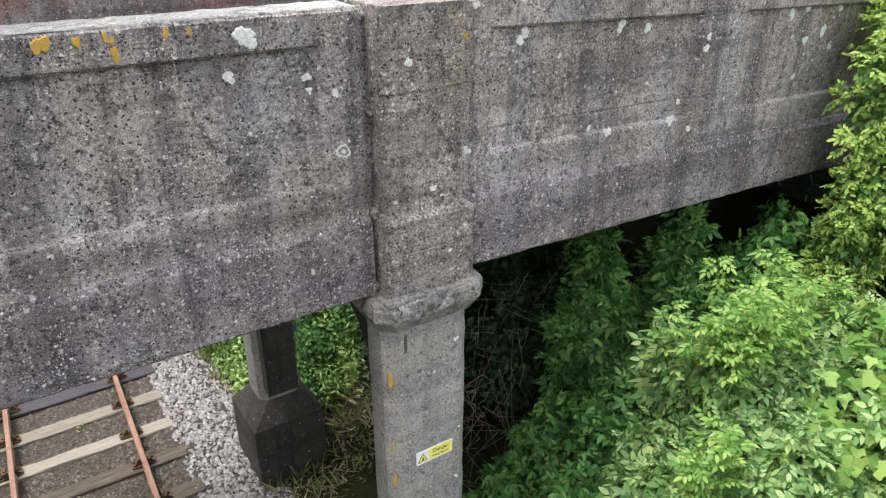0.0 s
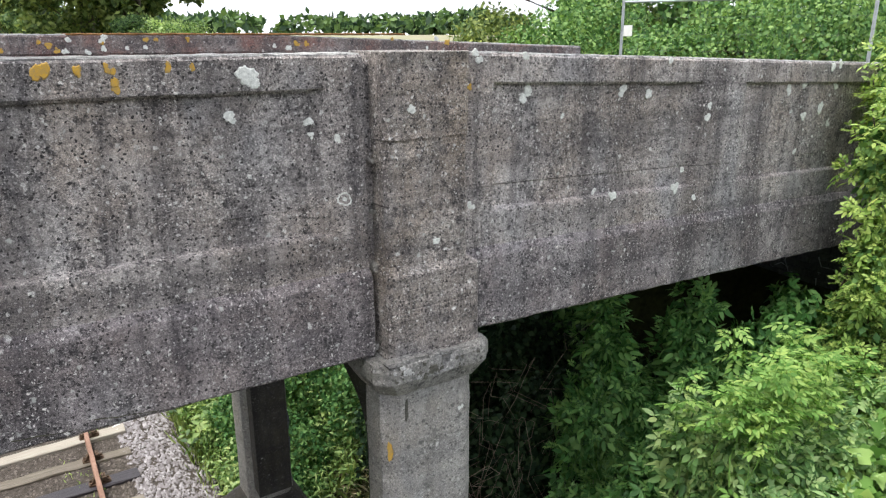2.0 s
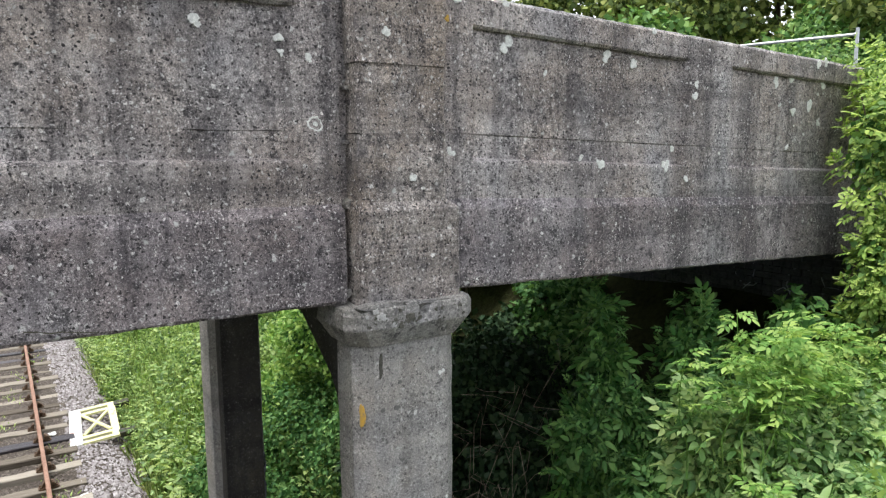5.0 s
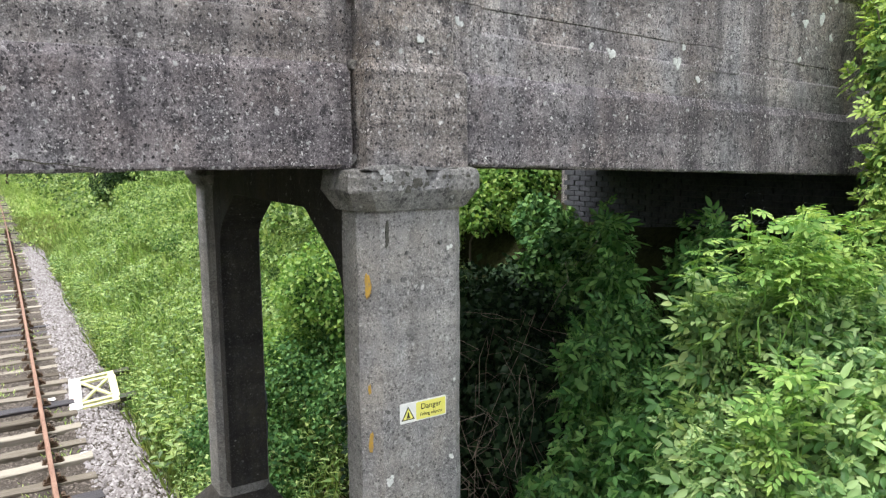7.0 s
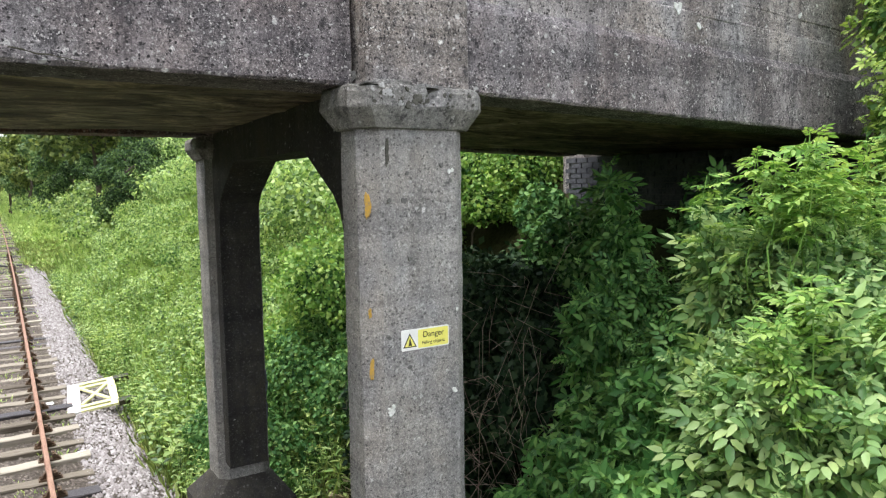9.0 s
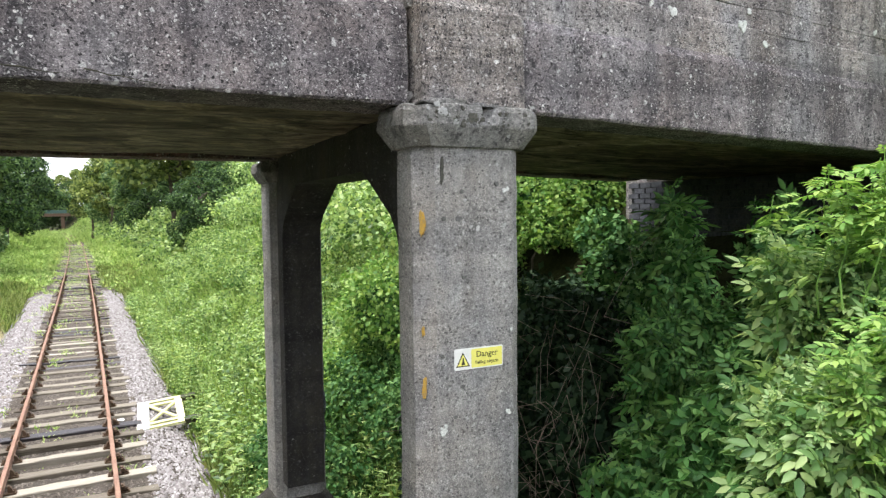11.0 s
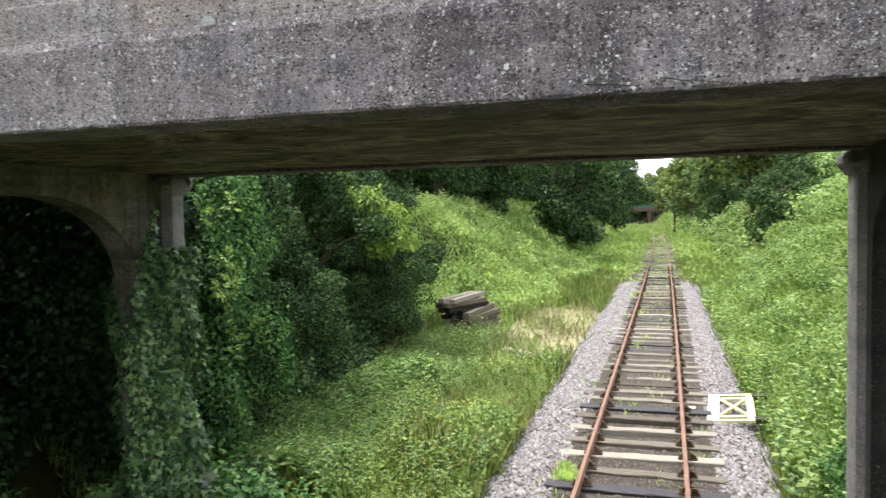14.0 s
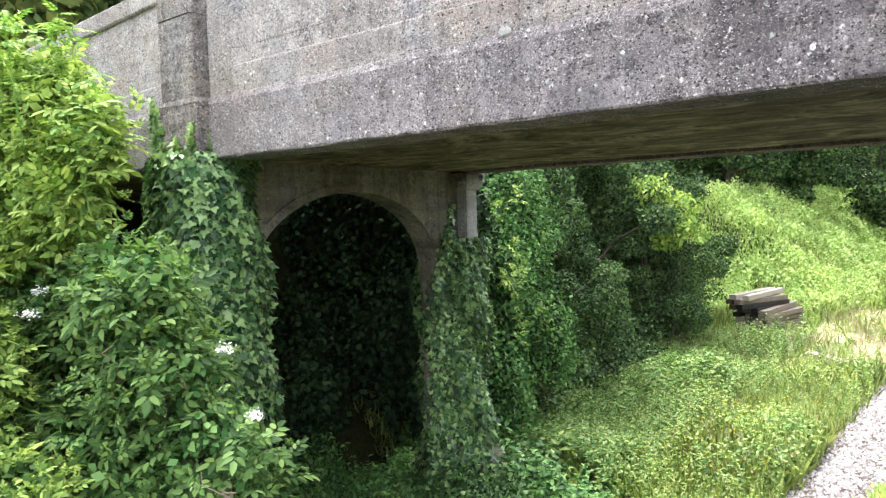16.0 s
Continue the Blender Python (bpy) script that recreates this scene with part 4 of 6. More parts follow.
def stones(name, n, seed, spans, size, mat, label, start=2.0, length=38.0, power=1.7):
    rg = np.random.default_rng(seed)
    octv = np.array([(1, 0, -0.5), (-1, 0, -0.5), (0, 1, -0.5), (0, -1, -0.5), (0, 0, 1)], float)
    octf = np.array([(0, 2, 4), (2, 1, 4), (1, 3, 4), (3, 0, 4)])
    u = np.concatenate([rg.uniform(a, b, int(n * w)) for a, b, w in spans])
    m = len(u)
    y = start + length * rg.random(m) ** power
    z = np.array([bed(a, b) for a, b in zip(u, y)])
    x = u + np.array([track_x(b) for b in y])
    s = size * rg.uniform(0.55, 1.35, m)
    v = octv[None] * rg.uniform(0.55, 1.25, (m, 5, 1)) + rg.normal(0, 0.25, (m, 5, 3))
    v = v * s[:, None, None] * np.array([1, 1, 0.75])
    a = rg.uniform(0, 6.28, m)
    c, t = np.cos(a)[:, None], np.sin(a)[:, None]
    v = np.stack([v[..., 0] * c - v[..., 1] * t, v[..., 0] * t + v[..., 1] * c, v[..., 2]], 2)
    v += np.stack([x, y, z + s * 0.35 * rg.random(m)], 1)[:, None]
    f = octf[None] + (np.arange(m) * 5)[:, None, None]
    tagged(put(name, mesh_of(name, v.reshape(-1, 3), f.reshape(-1, 3), mat)), label, "ballast", kind="stuff")


stones("ballast_stones", 38000, 3, [(1.22, 2.35, 0.5), (-2.35, -1.12, 0.5)], 0.034, M_STONE, "loose pinkish-grey ballast stones beside the track")
stones("ballast_stones", 12000, 6, [(1.22, 2.35, 0.5), (-2.35, -1.12, 0.5)], 0.034, M_STONE, "loose pinkish-grey ballast stones on this side of the bridge", -9.0, 11.0, 1.0)
M_GRIT = plain("brown_ballast_grit", (0.035, 0.028, 0.023), (0.26, 0.222, 0.19), 25, 0.95)
stones("ballast_grit", 24000, 4, [(-1.3, 1.3, 1.0)], 0.022, M_GRIT, "small brown stones between the sleepers")

# ---- lichen on the concrete ----
def crust(name, rng, x, y, z, r, mat, parent, label, tall=1.0, turn=0.0, ring=False):
    """A thin ragged crust of lichen, grown from a few lumps, on an upright face which looks to -y (or turned about z)."""
    bm = bmesh.new()
    m = pose(x, y, z, 0, 0, turn)
    lumps = [(0, 0, 0.8)] if ring else [(rng.uniform(-0.5, 0.5), rng.uniform(-0.5, 0.5), rng.uniform(0.26, 0.6)) for _ in range(5)]
    for k, (cx, cz, q) in enumerate(lumps):
        n = 26
        ph = [rng.uniform(0, 6.28) for _ in range(3)]
        edge = [q * r * (1 + 0.10 * math.sin(2 * a + ph[0]) + 0.07 * math.sin(3 * a + ph[1]) + 0.06 * math.sin(7 * a + ph[2]) + rng.uniform(-0.13, 0.13)) for a in [6.2832 * i / n for i in range(n)]]
        def loop(f, d):
            return [bm.verts.new(m @ Vector((cx * r + f * edge[i] * math.cos(6.2832 * i / n), d - 0.0004 * k, tall * (cz * r + f * edge[i] * math.sin(6.2832 * i / n))))) for i in range(n)]
        outer, inner = loop(1, 0.003), loop(0.85, -0.002)
        for i in range(n):
            bm.faces.new((outer[i], outer[(i + 1) % n], inner[(i + 1) % n], inner[i]))
        if ring:
            core, mid = loop(0.55, 0.004), loop(0.3, -0.002)
            for i in range(n):
                bm.faces.new((inner[i], inner[(i + 1) % n], core[(i + 1) % n], core[i]))
            bm.faces.new(mid)
        else:
            bm.faces.new(inner)
    bmesh.ops.recalc_face_normals(bm, faces=bm.faces)
    return part(name, bm, mat, parent, label)


rl = random.Random(11)
SPOTS = [(-0.94, 6.03, 0.049), (-1.05, 5.84, 0.025), (-0.64, 5.79, 0.022), (-0.63, 5.72, 0.015), (-0.5, 5.7, 0.022), (-0.47, 5.37, 0.036), (0.37, 5.23, 0.024), (0.82, 5.90, 0.032), (0.79, 5.85, 0.028),
         (1.68, 5.86, 0.033), (1.94, 5.82, 0.028), (2.56, 5.62, 0.031), (2.57, 5.71, 0.02), (2.26, 5.12, 0.033), (1.59, 5.15, 0.03), (1.45, 5.18, 0.019), (2.37, 5.24, 0.02), (3.64, 5.79, 0.038), (3.87, 5.81, 0.03),
         (4.05, 5.93, 0.036), (4.18, 5.62, 0.040), (4.22, 5.95, 0.034), (3.55, 5.92, 0.026), (3.92, 5.55, 0.026), (4.33, 5.98, 0.026), (4.36, 5.79, 0.03), (4.32, 5.46, 0.022), (3.72, 5.6, 0.012), (1.13, 5.72, 0.016), (3.86, 5.25, 0.02), (2.5, 5.02, 0.026), (0.78, 6.1, 0.022), (0.42, 6.105, 0.03), (2.1, 6.05, 0.02)]
for x, z, r in SPOTS:
    sunk = (x < -0.62 or 0.56 < x < 2.40 or 3.10 < x) and 5.195 + min(0, -0.034 * (x - 0.35)) < z < 5.95
    crust("lichen_patch", rl, x, 0.036 if sunk else -0.003, z, r * 1.5, M_LICHEN, bridge, "white lichen patch", ring=(x == -0.47))
for x, z, r in ((-0.12, 5.84, 0.036), (0.032, 5.09, 0.026), (-0.20, 4.90, 0.022), (-4.22, 4.94, 0.058), (-5.0, 5.09, 0.035), (-6.24, 5.21, 0.034), (-8.65, 5.67, 0.026), (-8.83, 5.05, 0.03), (-2.9, 5.02, 0.02), (-4.6, 5.6, 0.03)):
    y = -0.137 if -0.3 < x < 0.3 else (0.036 if z > 5.19 else -0.004 if z > 4.96 else -0.037)
    crust("lichen_patch", rl, x, y, z, r, M_DULL if x < -2 else M_LICHEN, bridge, "pale grey lichen patch")
for x, z, r in ((-1.56, 6.085, 0.03), (-1.55, 6.01, 0.026), (-1.21, 6.085, 0.018), (-1.31, 6.09, 0.02), (-1.83, 6.06, 0.045), (-1.69, 6.08, 0.02), (-2.3, 6.05, 0.035), (-2.9, 6.07, 0.03), (0.26, 5.95, 0.016)):
    crust("lichen_patch", rl, x, -0.137 if x > 0 else -0.003, z, r, M_ORANGE, bridge, "orange lichen patch", 1.5)
for x, z, r in ((0.2, 3.965, 0.024), (-0.2, 2.70, 0.032), (0.21, 2.74, 0.02), (0.23, 3.2, 0.012)):
    crust("lichen_patch", rl, x, -0.152, z, r, M_LICHEN, pier_right, "white lichen patch")
for z, r in ((3.80, 0.024), (2.93, 0.024), (3.22, 0.012)):
    crust("lichen_patch", rl, -0.293, -0.113, z, r, M_ORANGE, pier_right, "orange lichen streak", 3.4, -45)
rm = random.Random(19)
for x, z, r in [(rm.uniform(-0.33, 0.33), rm.uniform(4.30, 4.38), rm.uniform(0.007, 0.017)) for _ in range(26)] + [(-0.06, 4.335, 0.035), (-0.10, 4.31, 0.028), (-0.11, 4.385, 0.018)]:
    crust("moss_spot", rm, x, -0.233, z, r, M_MOSS, pier_right, "black moss spot")
for x, z, r in ((-0.23, 4.36, 0.036), (-0.20, 4.34, 0.026), (-0.15, 4.31, 0.018), (-0.26, 4.39, 0.02), (0.04, 4.32, 0.006), (-0.31, 4.37, 0.02)):
    crust("lichen_patch", rm, x, -0.2325, z, r, M_DULL, pier_right, "pale grey lichen patch")
for x, w, h in ((-0.2, 0.14, 0.03), (0.0, 0.06, 0.022), (0.13, 0.1, 0.012), (-0.29, 0.05, 0.02)):
    bm = bmesh.new()
    prism(bm, [(x - w, 4.40), (x + w, 4.40), (x + w * 0.8, 4.40 + h * 0.7), (x + w * 0.3, 4.40 + h), (x - w * 0.5, 4.40 + h * 0.8), (x - w * 0.9, 4.40 + h * 0.4)], 1, [-0.215, -0.13], 0.006)
    part("mortar_lump", bm, M_CAP, pier_right, "crumbling mortar on the capital")
crust("moss_streak", rm, -0.2, -0.152, 4.06, 0.02, M_MOSS, pier_right, "dark moss streak", 4.0)
for _ in range(34):
    crust("moss_spot", rm, rm.uniform(-0.22, 0.22), -0.152, rm.uniform(1.6, 4.0), rm.uniform(0.006, 0.02), M_SPOT, pier_right, "dark spot of algae")
rf = random.Random(8)
for i in range(64):
    crust("lichen_patch", rf, rf.uniform(-7, 3.0) if i % 2 else rf.uniform(-3.5, -0.5), 3.897, 6.21 - 0.32 * rf.random() ** 1.8, rf.uniform(0.02, 0.05), M_ORANGE if i % 3 else M_LICHEN, bridge, "lichen patch on the far parapet")

# a crack and a spalled edge low on the main girder
rc = random.Random(4)
for x0, x1, z0 in ((-2.18, -1.86, 4.475), (-1.84, -1.55, 4.468)):
    bm = bmesh.new()
    tube(bm, [(x0 + (x1 - x0) * i / 6, -0.0335, z0 + rc.uniform(-0.008, 0.008) - 0.03 * i / 6) for i in range(7)], 0.004, 0.0025, 5)
    part("crack", bm, M_BLACK, bridge, "dark crack in the concrete")

# ---- warning sign on the column ----
sign = thing("warning_sign", "small yellow and white falling objects warning sign on the column", "sign", at=(0.017, -0.152, 3.063))
bm = bmesh.new()
prism(bm, chamfered(-0.152, 0.152, -0.057, 0.057, 0.006), 1, [-0.004, 0.001])
part("board", bm, M_WHITE, sign, "white plastic board")
bm = bmesh.new()
prism(bm, chamfered(-0.048, 0.146, -0.050, 0.050, 0.004), 1, [-0.0052, -0.0035])
part("yellow_field", bm, M_SIGNYEL, sign, "yellow field")
bm = bmesh.new()
prism(bm, [(-0.142, -0.040), (-0.058, -0.040), (-0.100, 0.038)], 1, [-0.0054, -0.0035])
part("triangle_border", bm, M_BLACK, sign, "black triangle border")
bm = bmesh.new()
prism(bm, [(-0.132, -0.034), (-0.068, -0.034), (-0.100, 0.026)], 1, [-0.0064, -0.005])
part("triangle", bm, M_SIGNYEL, sign, "yellow warning triangle")
bm = bmesh.new()
prism(bm, [(-0.111, -0.030), (-0.088, -0.030), (-0.094, -0.012), (-0.098, 0.008), (-0.103, 0.004), (-0.106, -0.014)], 1, [-0.0072, -0.006])
part("pictogram", bm, M_BLACK, sign, "black pictogram")
for body, size, x, z in (("Danger", 0.046, 0.049, 0.006), ("Falling objects", 0.026, 0.049, -0.032)):
    cu = bpy.data.curves.new("lettering", "FONT")
    cu.body, cu.size, cu.align_x, cu.extrude = body, size, "CENTER", 0.0006
    cu.materials.append(M_BLACK)
    ob = put("lettering", cu, sign, "black lettering", pose(x, -0.006, z, 90, 0, 0))

# ---- scrawled paint on the abutment and the far column ----
def scrawl(name, rng, mk, parent, label, mat=M_CHALK, thick=0.008):
    bm = bmesh.new()
    a = rng.uniform(0, 6)
    pts = [mk(0.12 * math.cos(a + i * 0.7) * (1 + 0.08 * i) + 0.02 * i, 0.16 * math.sin(a + i * 0.7) * (1 + 0.05 * i)) for i in range(11)]
    tube(bm, pts, thick, thick, 4)
    return part(name, bm, mat, parent, label)


rg = random.Random(3)
for y0, z0 in ((0.55, 3.75), (0.25, 3.6), (0.75, 3.5), (1.3, 3.85)):
    scrawl("paint_scrawl", rg, lambda a, b: (5.41, y0 + a, z0 + b), abut_r, "faint white paint scrawl")
for z0 in (1.15, 1.45, 1.75):
    scrawl("paint_scrawl", rg, lambda a, b: (0.30 + a * 0.5, 3.947, z0 + b), pier_right, "faint bluish paint scrawl", M_FAINT, 0.016)

# ---- bricks of the abutment that shows beside the bushes ----
bm = bmesh.new()
prism(bm, chamfered(-0.05, 0.0, -0.107, 0.107, 0.006), 2, [-0.0325, 0.0325])
BRICK = bpy.data.meshes.new("brick")
bm.to_mesh(BRICK)
bm.free()
BRICK.materials.append(M_BRICK)
rb = random.Random(9)
for row in range(23):
    z = 4.21 - 0.075 * row
    for k in range(20 if row < 14 else 5):
        y = 4.43 - 0.225 * k - (0.11 if row % 2 else 0)
        put("brick", BRICK, abut_r, "", pose(5.452 + rb.uniform(-0.006, 0.004), y + rb.uniform(-0.004, 0.004), z, 0, 0, rb.uniform(-1, 1)))

# ---- fallen barrier beside the track ----
barrier = thing("road_barrier", "yellow and white plastic barrier with red stripes lying beside the track", "barrier", at=(-0.38, 11.9, -0.17))
barrier.rotation_euler = (radians(1), radians(-6), radians(-5))
for nm, x0, x1, y0, y1, mat in (("striped_board", -0.44, -0.22, -1.0, 1.0, M_WHITE), ("end_rail", -0.22, 0.44, 0.86, 0.99, M_YELLOW), ("end_rail", -0.22, 0.30, -0.99, -0.88, M_YELLOW),
                                ("end_rail", -0.22, 0.30, -0.74, -0.62, M_YELLOW), ("side_rail", 0.30, 0.44, -1.0, 0.86, M_YELLOW), ("end_rail", -0.22, 0.30, 0.58, 0.70, M_YELLOW)):
    bm = bmesh.new()
    prism(bm, chamfered(x0, x1, y0, y1, 0.015), 2, [0.0, 0.045])
    part(nm, bm, mat, barrier)
for s in (-1, 1):
    bm = bmesh.new()
    tube(bm, [(-0.2, -0.6 * s, 0.03), (0.3, 0.58 * s, 0.03)], 0.035, 0.035, 8)
    part("cross_brace", bm, M_YELLOW, barrier)
for i in range(4):
    bm = bmesh.new()
    prism(bm, chamfered(-0.43, -0.23, -0.88 + 0.5 * i, -0.64 + 0.5 * i, 0.005), 2, [0.04, 0.049])
    part("red_stripe", bm, M_RED, barrier, "faded red reflective stripe")
for y in (-0.9, 0.8):
    bm = bmesh.new()
    prism(bm, chamfered(0.42, 0.72, y - 0.12, y + 0.12, 0.03), 2, [-0.02, 0.07])
    part("foot", bm, M_BLACK, barrier, "black rubber foot")

# ---- stack of old sleepers in the grass ----
rp = random.Random(2)
def old_sleeper(x, y, z, turn, tilt=0.0, tarred=False):
    ob = new("stacked_sleeper", S_TAR[rp.randrange(3)] if tarred else S_OLD[rp.randrange(6)])
    ob.matrix_basis = pose(x, y, z, tilt, rp.uniform(-1.5, 1.5), turn) @ Matrix.Diagonal((0.95, 0.95, 1.25, 1)) @ pose(0, 0, 0.30)
    return tagged(ob, "old weathered timber sleeper lying in a stack on the grass", "sleeper", "stacked sleepers")


zb = ground_z(-8.2, 21.5) + 0.06
for lev in range(5):
    for k in range(4):
        old_sleeper(-7.85 - 0.275 * k + rp.uniform(-0.03, 0.03) - 0.03 * lev, 21.7 + 0.08 * k + rp.uniform(-0.12, 0.12), zb + 0.168 * lev, 79 + rp.uniform(-3.5, 3.5), rp.uniform(-2, 2), rp.random() < 0.12)
for lev in range(3):
    for k in range(2):
        old_sleeper(-8.40 - 0.29 * k + rp.uniform(-0.04, 0.04), 21.2 + 0.2 * k + rp.uniform(-0.2, 0.1), zb + 0.84 + 0.168 * lev, 74 + rp.uniform(-5, 5), rp.uniform(-2, 2), lev == 0 and k == 0)

# a lone timber half hidden in the grass, and scraps of litter by the rail
lone = new("fallen_timber", S_OLD[2])
lone.matrix_basis = pose(-5.2, 16.95, ground_z(-5.2, 16.95) + 0.40, 0, 0, -38)
tagged(lone, "old grey timber lying half hidden in the meadow grass", "timber")


def scrap(x, y, seed, mat, label):
    """A crumpled scrap of plastic sheet with a little thickness."""
    rr = random.Random(seed)
    bm = bmesh.new()
    for dz in (0.0, 0.004):
        rr.seed(seed)
        g = [[bm.verts.new((x + 0.045 * i + rr.uniform(-0.012, 0.012), y + 0.05 * j + rr.uniform(-0.012, 0.012), -0.165 + rr.uniform(0, 0.03) + dz)) for j in range(4)] for i in range(4)]
        for i in range(3):
            for j in range(3):
                bm.faces.new((g[i][j], g[i + 1][j], g[i + 1][j + 1], g[i][j + 1]))
    bm.verts.ensure_lookup_table()
    rim = [0, 1, 2, 3, 7, 11, 15, 14, 13, 12, 8, 4]
    for a, b in zip(rim, rim[1:] + rim[:1]):
        bm.faces.new((bm.verts[a], bm.verts[b], bm.verts[b + 16], bm.verts[a + 16]))
    bmesh.ops.recalc_face_normals(bm, faces=bm.faces)
    return tagged(part("litter", bm, mat), label, "litter")


scrap(-1.2, 11.7, 5, M_WHITE, "crumpled white plastic scrap beside the rail")
scrap(-1.0, 8.5, 9, M_WHITE, "small white paper scrap on the ballast")

# ---- temporary mesh fence across the closed road ----
fence = thing("mesh_fence", "temporary galvanised mesh fence panel closing the road", "fence")
FA, FB = Vector((7.0, 5.1, 4.86)), Vector((7.75, 1.5, 4.82))
def along(k, z):
    p = FA.lerp(FB, k)
    return (p.x, p.y, p.z + z)
for k in (0.0, 1.0):
    bm = bmesh.new()
    tube(bm, [along(k, 0.0), along(k, 1.98)], 0.024, 0.024, 8)
    part("post", bm, M_STEEL, fence)
    bm = bmesh.new()
    c = along(k, 0)
    prism(bm, chamfered(c[0] - 0.3, c[0] + 0.3, c[1] - 0.11, c[1] + 0.11, 0.03), 2, [c[2], c[2] + 0.13])
    part("foot", bm, M_BLACK, fence, "black rubber block foot")
for z in (0.18, 1.9):
    bm = bmesh.new()
    tube(bm, [along(0, z), along(1, z)], 0.02, 0.02, 8)
    part("rail", bm, M_STEEL, fence)
for i in range(1, 36):
    bm = bmesh.new()
    tube(bm, [along(i / 36, 0.18), along(i / 36, 1.9)], 0.0010, 0.0010, 3)
    part("wire", bm, M_WIRE, fence)
for i in range(1, 7):
    bm = bmesh.new()
    tube(bm, [along(0, 0.18 + i * 0.245), along(1, 0.18 + i * 0.245)], 0.0010, 0.0010, 3)
    part("wire", bm, M_WIRE, fence)
bm = bmesh.new()
c = along(0.035, 1.45)
prism(bm, chamfered(c[1] - 0.09, c[1] + 0.09, c[2] - 0.08, c[2] + 0.09, 0.005), 0, [c[0] - 0.03, c[0] - 0.024])
part("notice", bm, M_WHITE, fence, "small white notice")

# ---- another bridge far down the line ----
far = thing("far_bridge", "distant road bridge with a green railing over the same line", "bridge")
bm = bmesh.new()
slab(bm, -16, 6, 240, 244, 4.4, 5.3, 0.02, 2, 0.01)
part("girder", bm, M_CHAIR, far)
bm = bmesh.new()
slab(bm, -16, 6, 240, 240.3, 5.32, 6.3, 0.02, 2, 0.01)
part("parapet", bm, M_GREENSTEEL, far, "green painted parapet")
for x in (-3.3, -13.0):
    bm = bmesh.new()
    prism(bm, chamfered(x - 0.5, x + 0.5, 240.3, 243.5, 0.1), 2, [-0.5, 4.42])
    part("column", bm, M_CHAIR, far)


# ---- shrubs ----
def shrub(name, label, seed, blobs, n, shape, size, mat, depth=0.22, stems=6, hang=0.3, loose=0.5, low=-0.6, inner=None, category="shrub", group=""):
    rng = np.random.default_rng(seed)
    r2 = random.Random(seed)
    top = thing(name, label, category, group)
    p, q = ball_points(rng, blobs, n, depth, low)
    pinnate = shape is T_PINNATE or shape is T_PINNATE7
    if pinnate:
        shoots("foliage", rng, p, q, size, shape, mat, top, 4, 1.35 * size, 0.85 if hang < 0.4 else 0.25)
    else:
        scatter("foliage", rng, p, q, size, shape, mat, top, hang, loose)
    # an inner material darker than mat paints the shade between the shoots
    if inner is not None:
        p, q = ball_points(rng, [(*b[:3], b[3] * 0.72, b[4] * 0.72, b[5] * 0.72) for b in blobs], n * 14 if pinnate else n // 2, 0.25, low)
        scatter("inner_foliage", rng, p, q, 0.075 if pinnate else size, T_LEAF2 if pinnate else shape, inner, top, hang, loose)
    cx = sum(b[0] for b in blobs) / len(blobs)
    cy = sum(b[1] for b in blobs) / len(blobs)
    for i in range(stems):
        b = blobs[i % len(blobs)]
        ax, ay = cx * 0.35 + b[0] * 0.65 + r2.uniform(-0.2, 0.2), cy * 0.35 + b[1] * 0.65 + r2.uniform(-0.2, 0.2)
        bm = bmesh.new()
        end = (b[0] + r2.uniform(-0.5, 0.5) * b[3], b[1] + r2.uniform(-0.5, 0.5) * b[4], b[2] + r2.uniform(0.3, 0.75) * b[5])
        tube(bm, branch(r2, (ax, ay, ground_z(ax, ay) - 0.1), end), 0.03, 0.006, 5)
        part("stem", bm, M_BARK, top)
    return top


def young_shoots(top, seed, spots, size=0.17, tall=(0.25, 0.5)):
    """Upright young shoots with whorls of paler leaves."""
    rng = np.random.default_rng(seed)
    r2 = random.Random(seed)
    pos, way = [], []
    for x, y, z in spots:
        h = r2.uniform(*tall)
        tip = Vector((x + r2.uniform(-0.12, 0.12), y + r2.uniform(-0.12, 0.08), z + h))
        bm = bmesh.new()
        line = branch(r2, (x, y, z - 0.4), tip, 0.06, 5)
        tube(bm, line, 0.007, 0.003, 5)
        part("young_shoot", bm, M_SHOOT, top, "pale green young shoot")
        for k in (0.35, 0.62, 0.85, 1.0):
            p = Vector((x, y, z - 0.1)).lerp(tip, k)
            pos.append(tuple(p))
            way.append((r2.uniform(-0.3, 0.3), r2.uniform(-0.3, 0.3), 0.6))
    sprays("shoot_leaves", rng, np.array(pos), np.array(way), size, T_PINNATE, M_SHOOT, top, 4, 0.9)


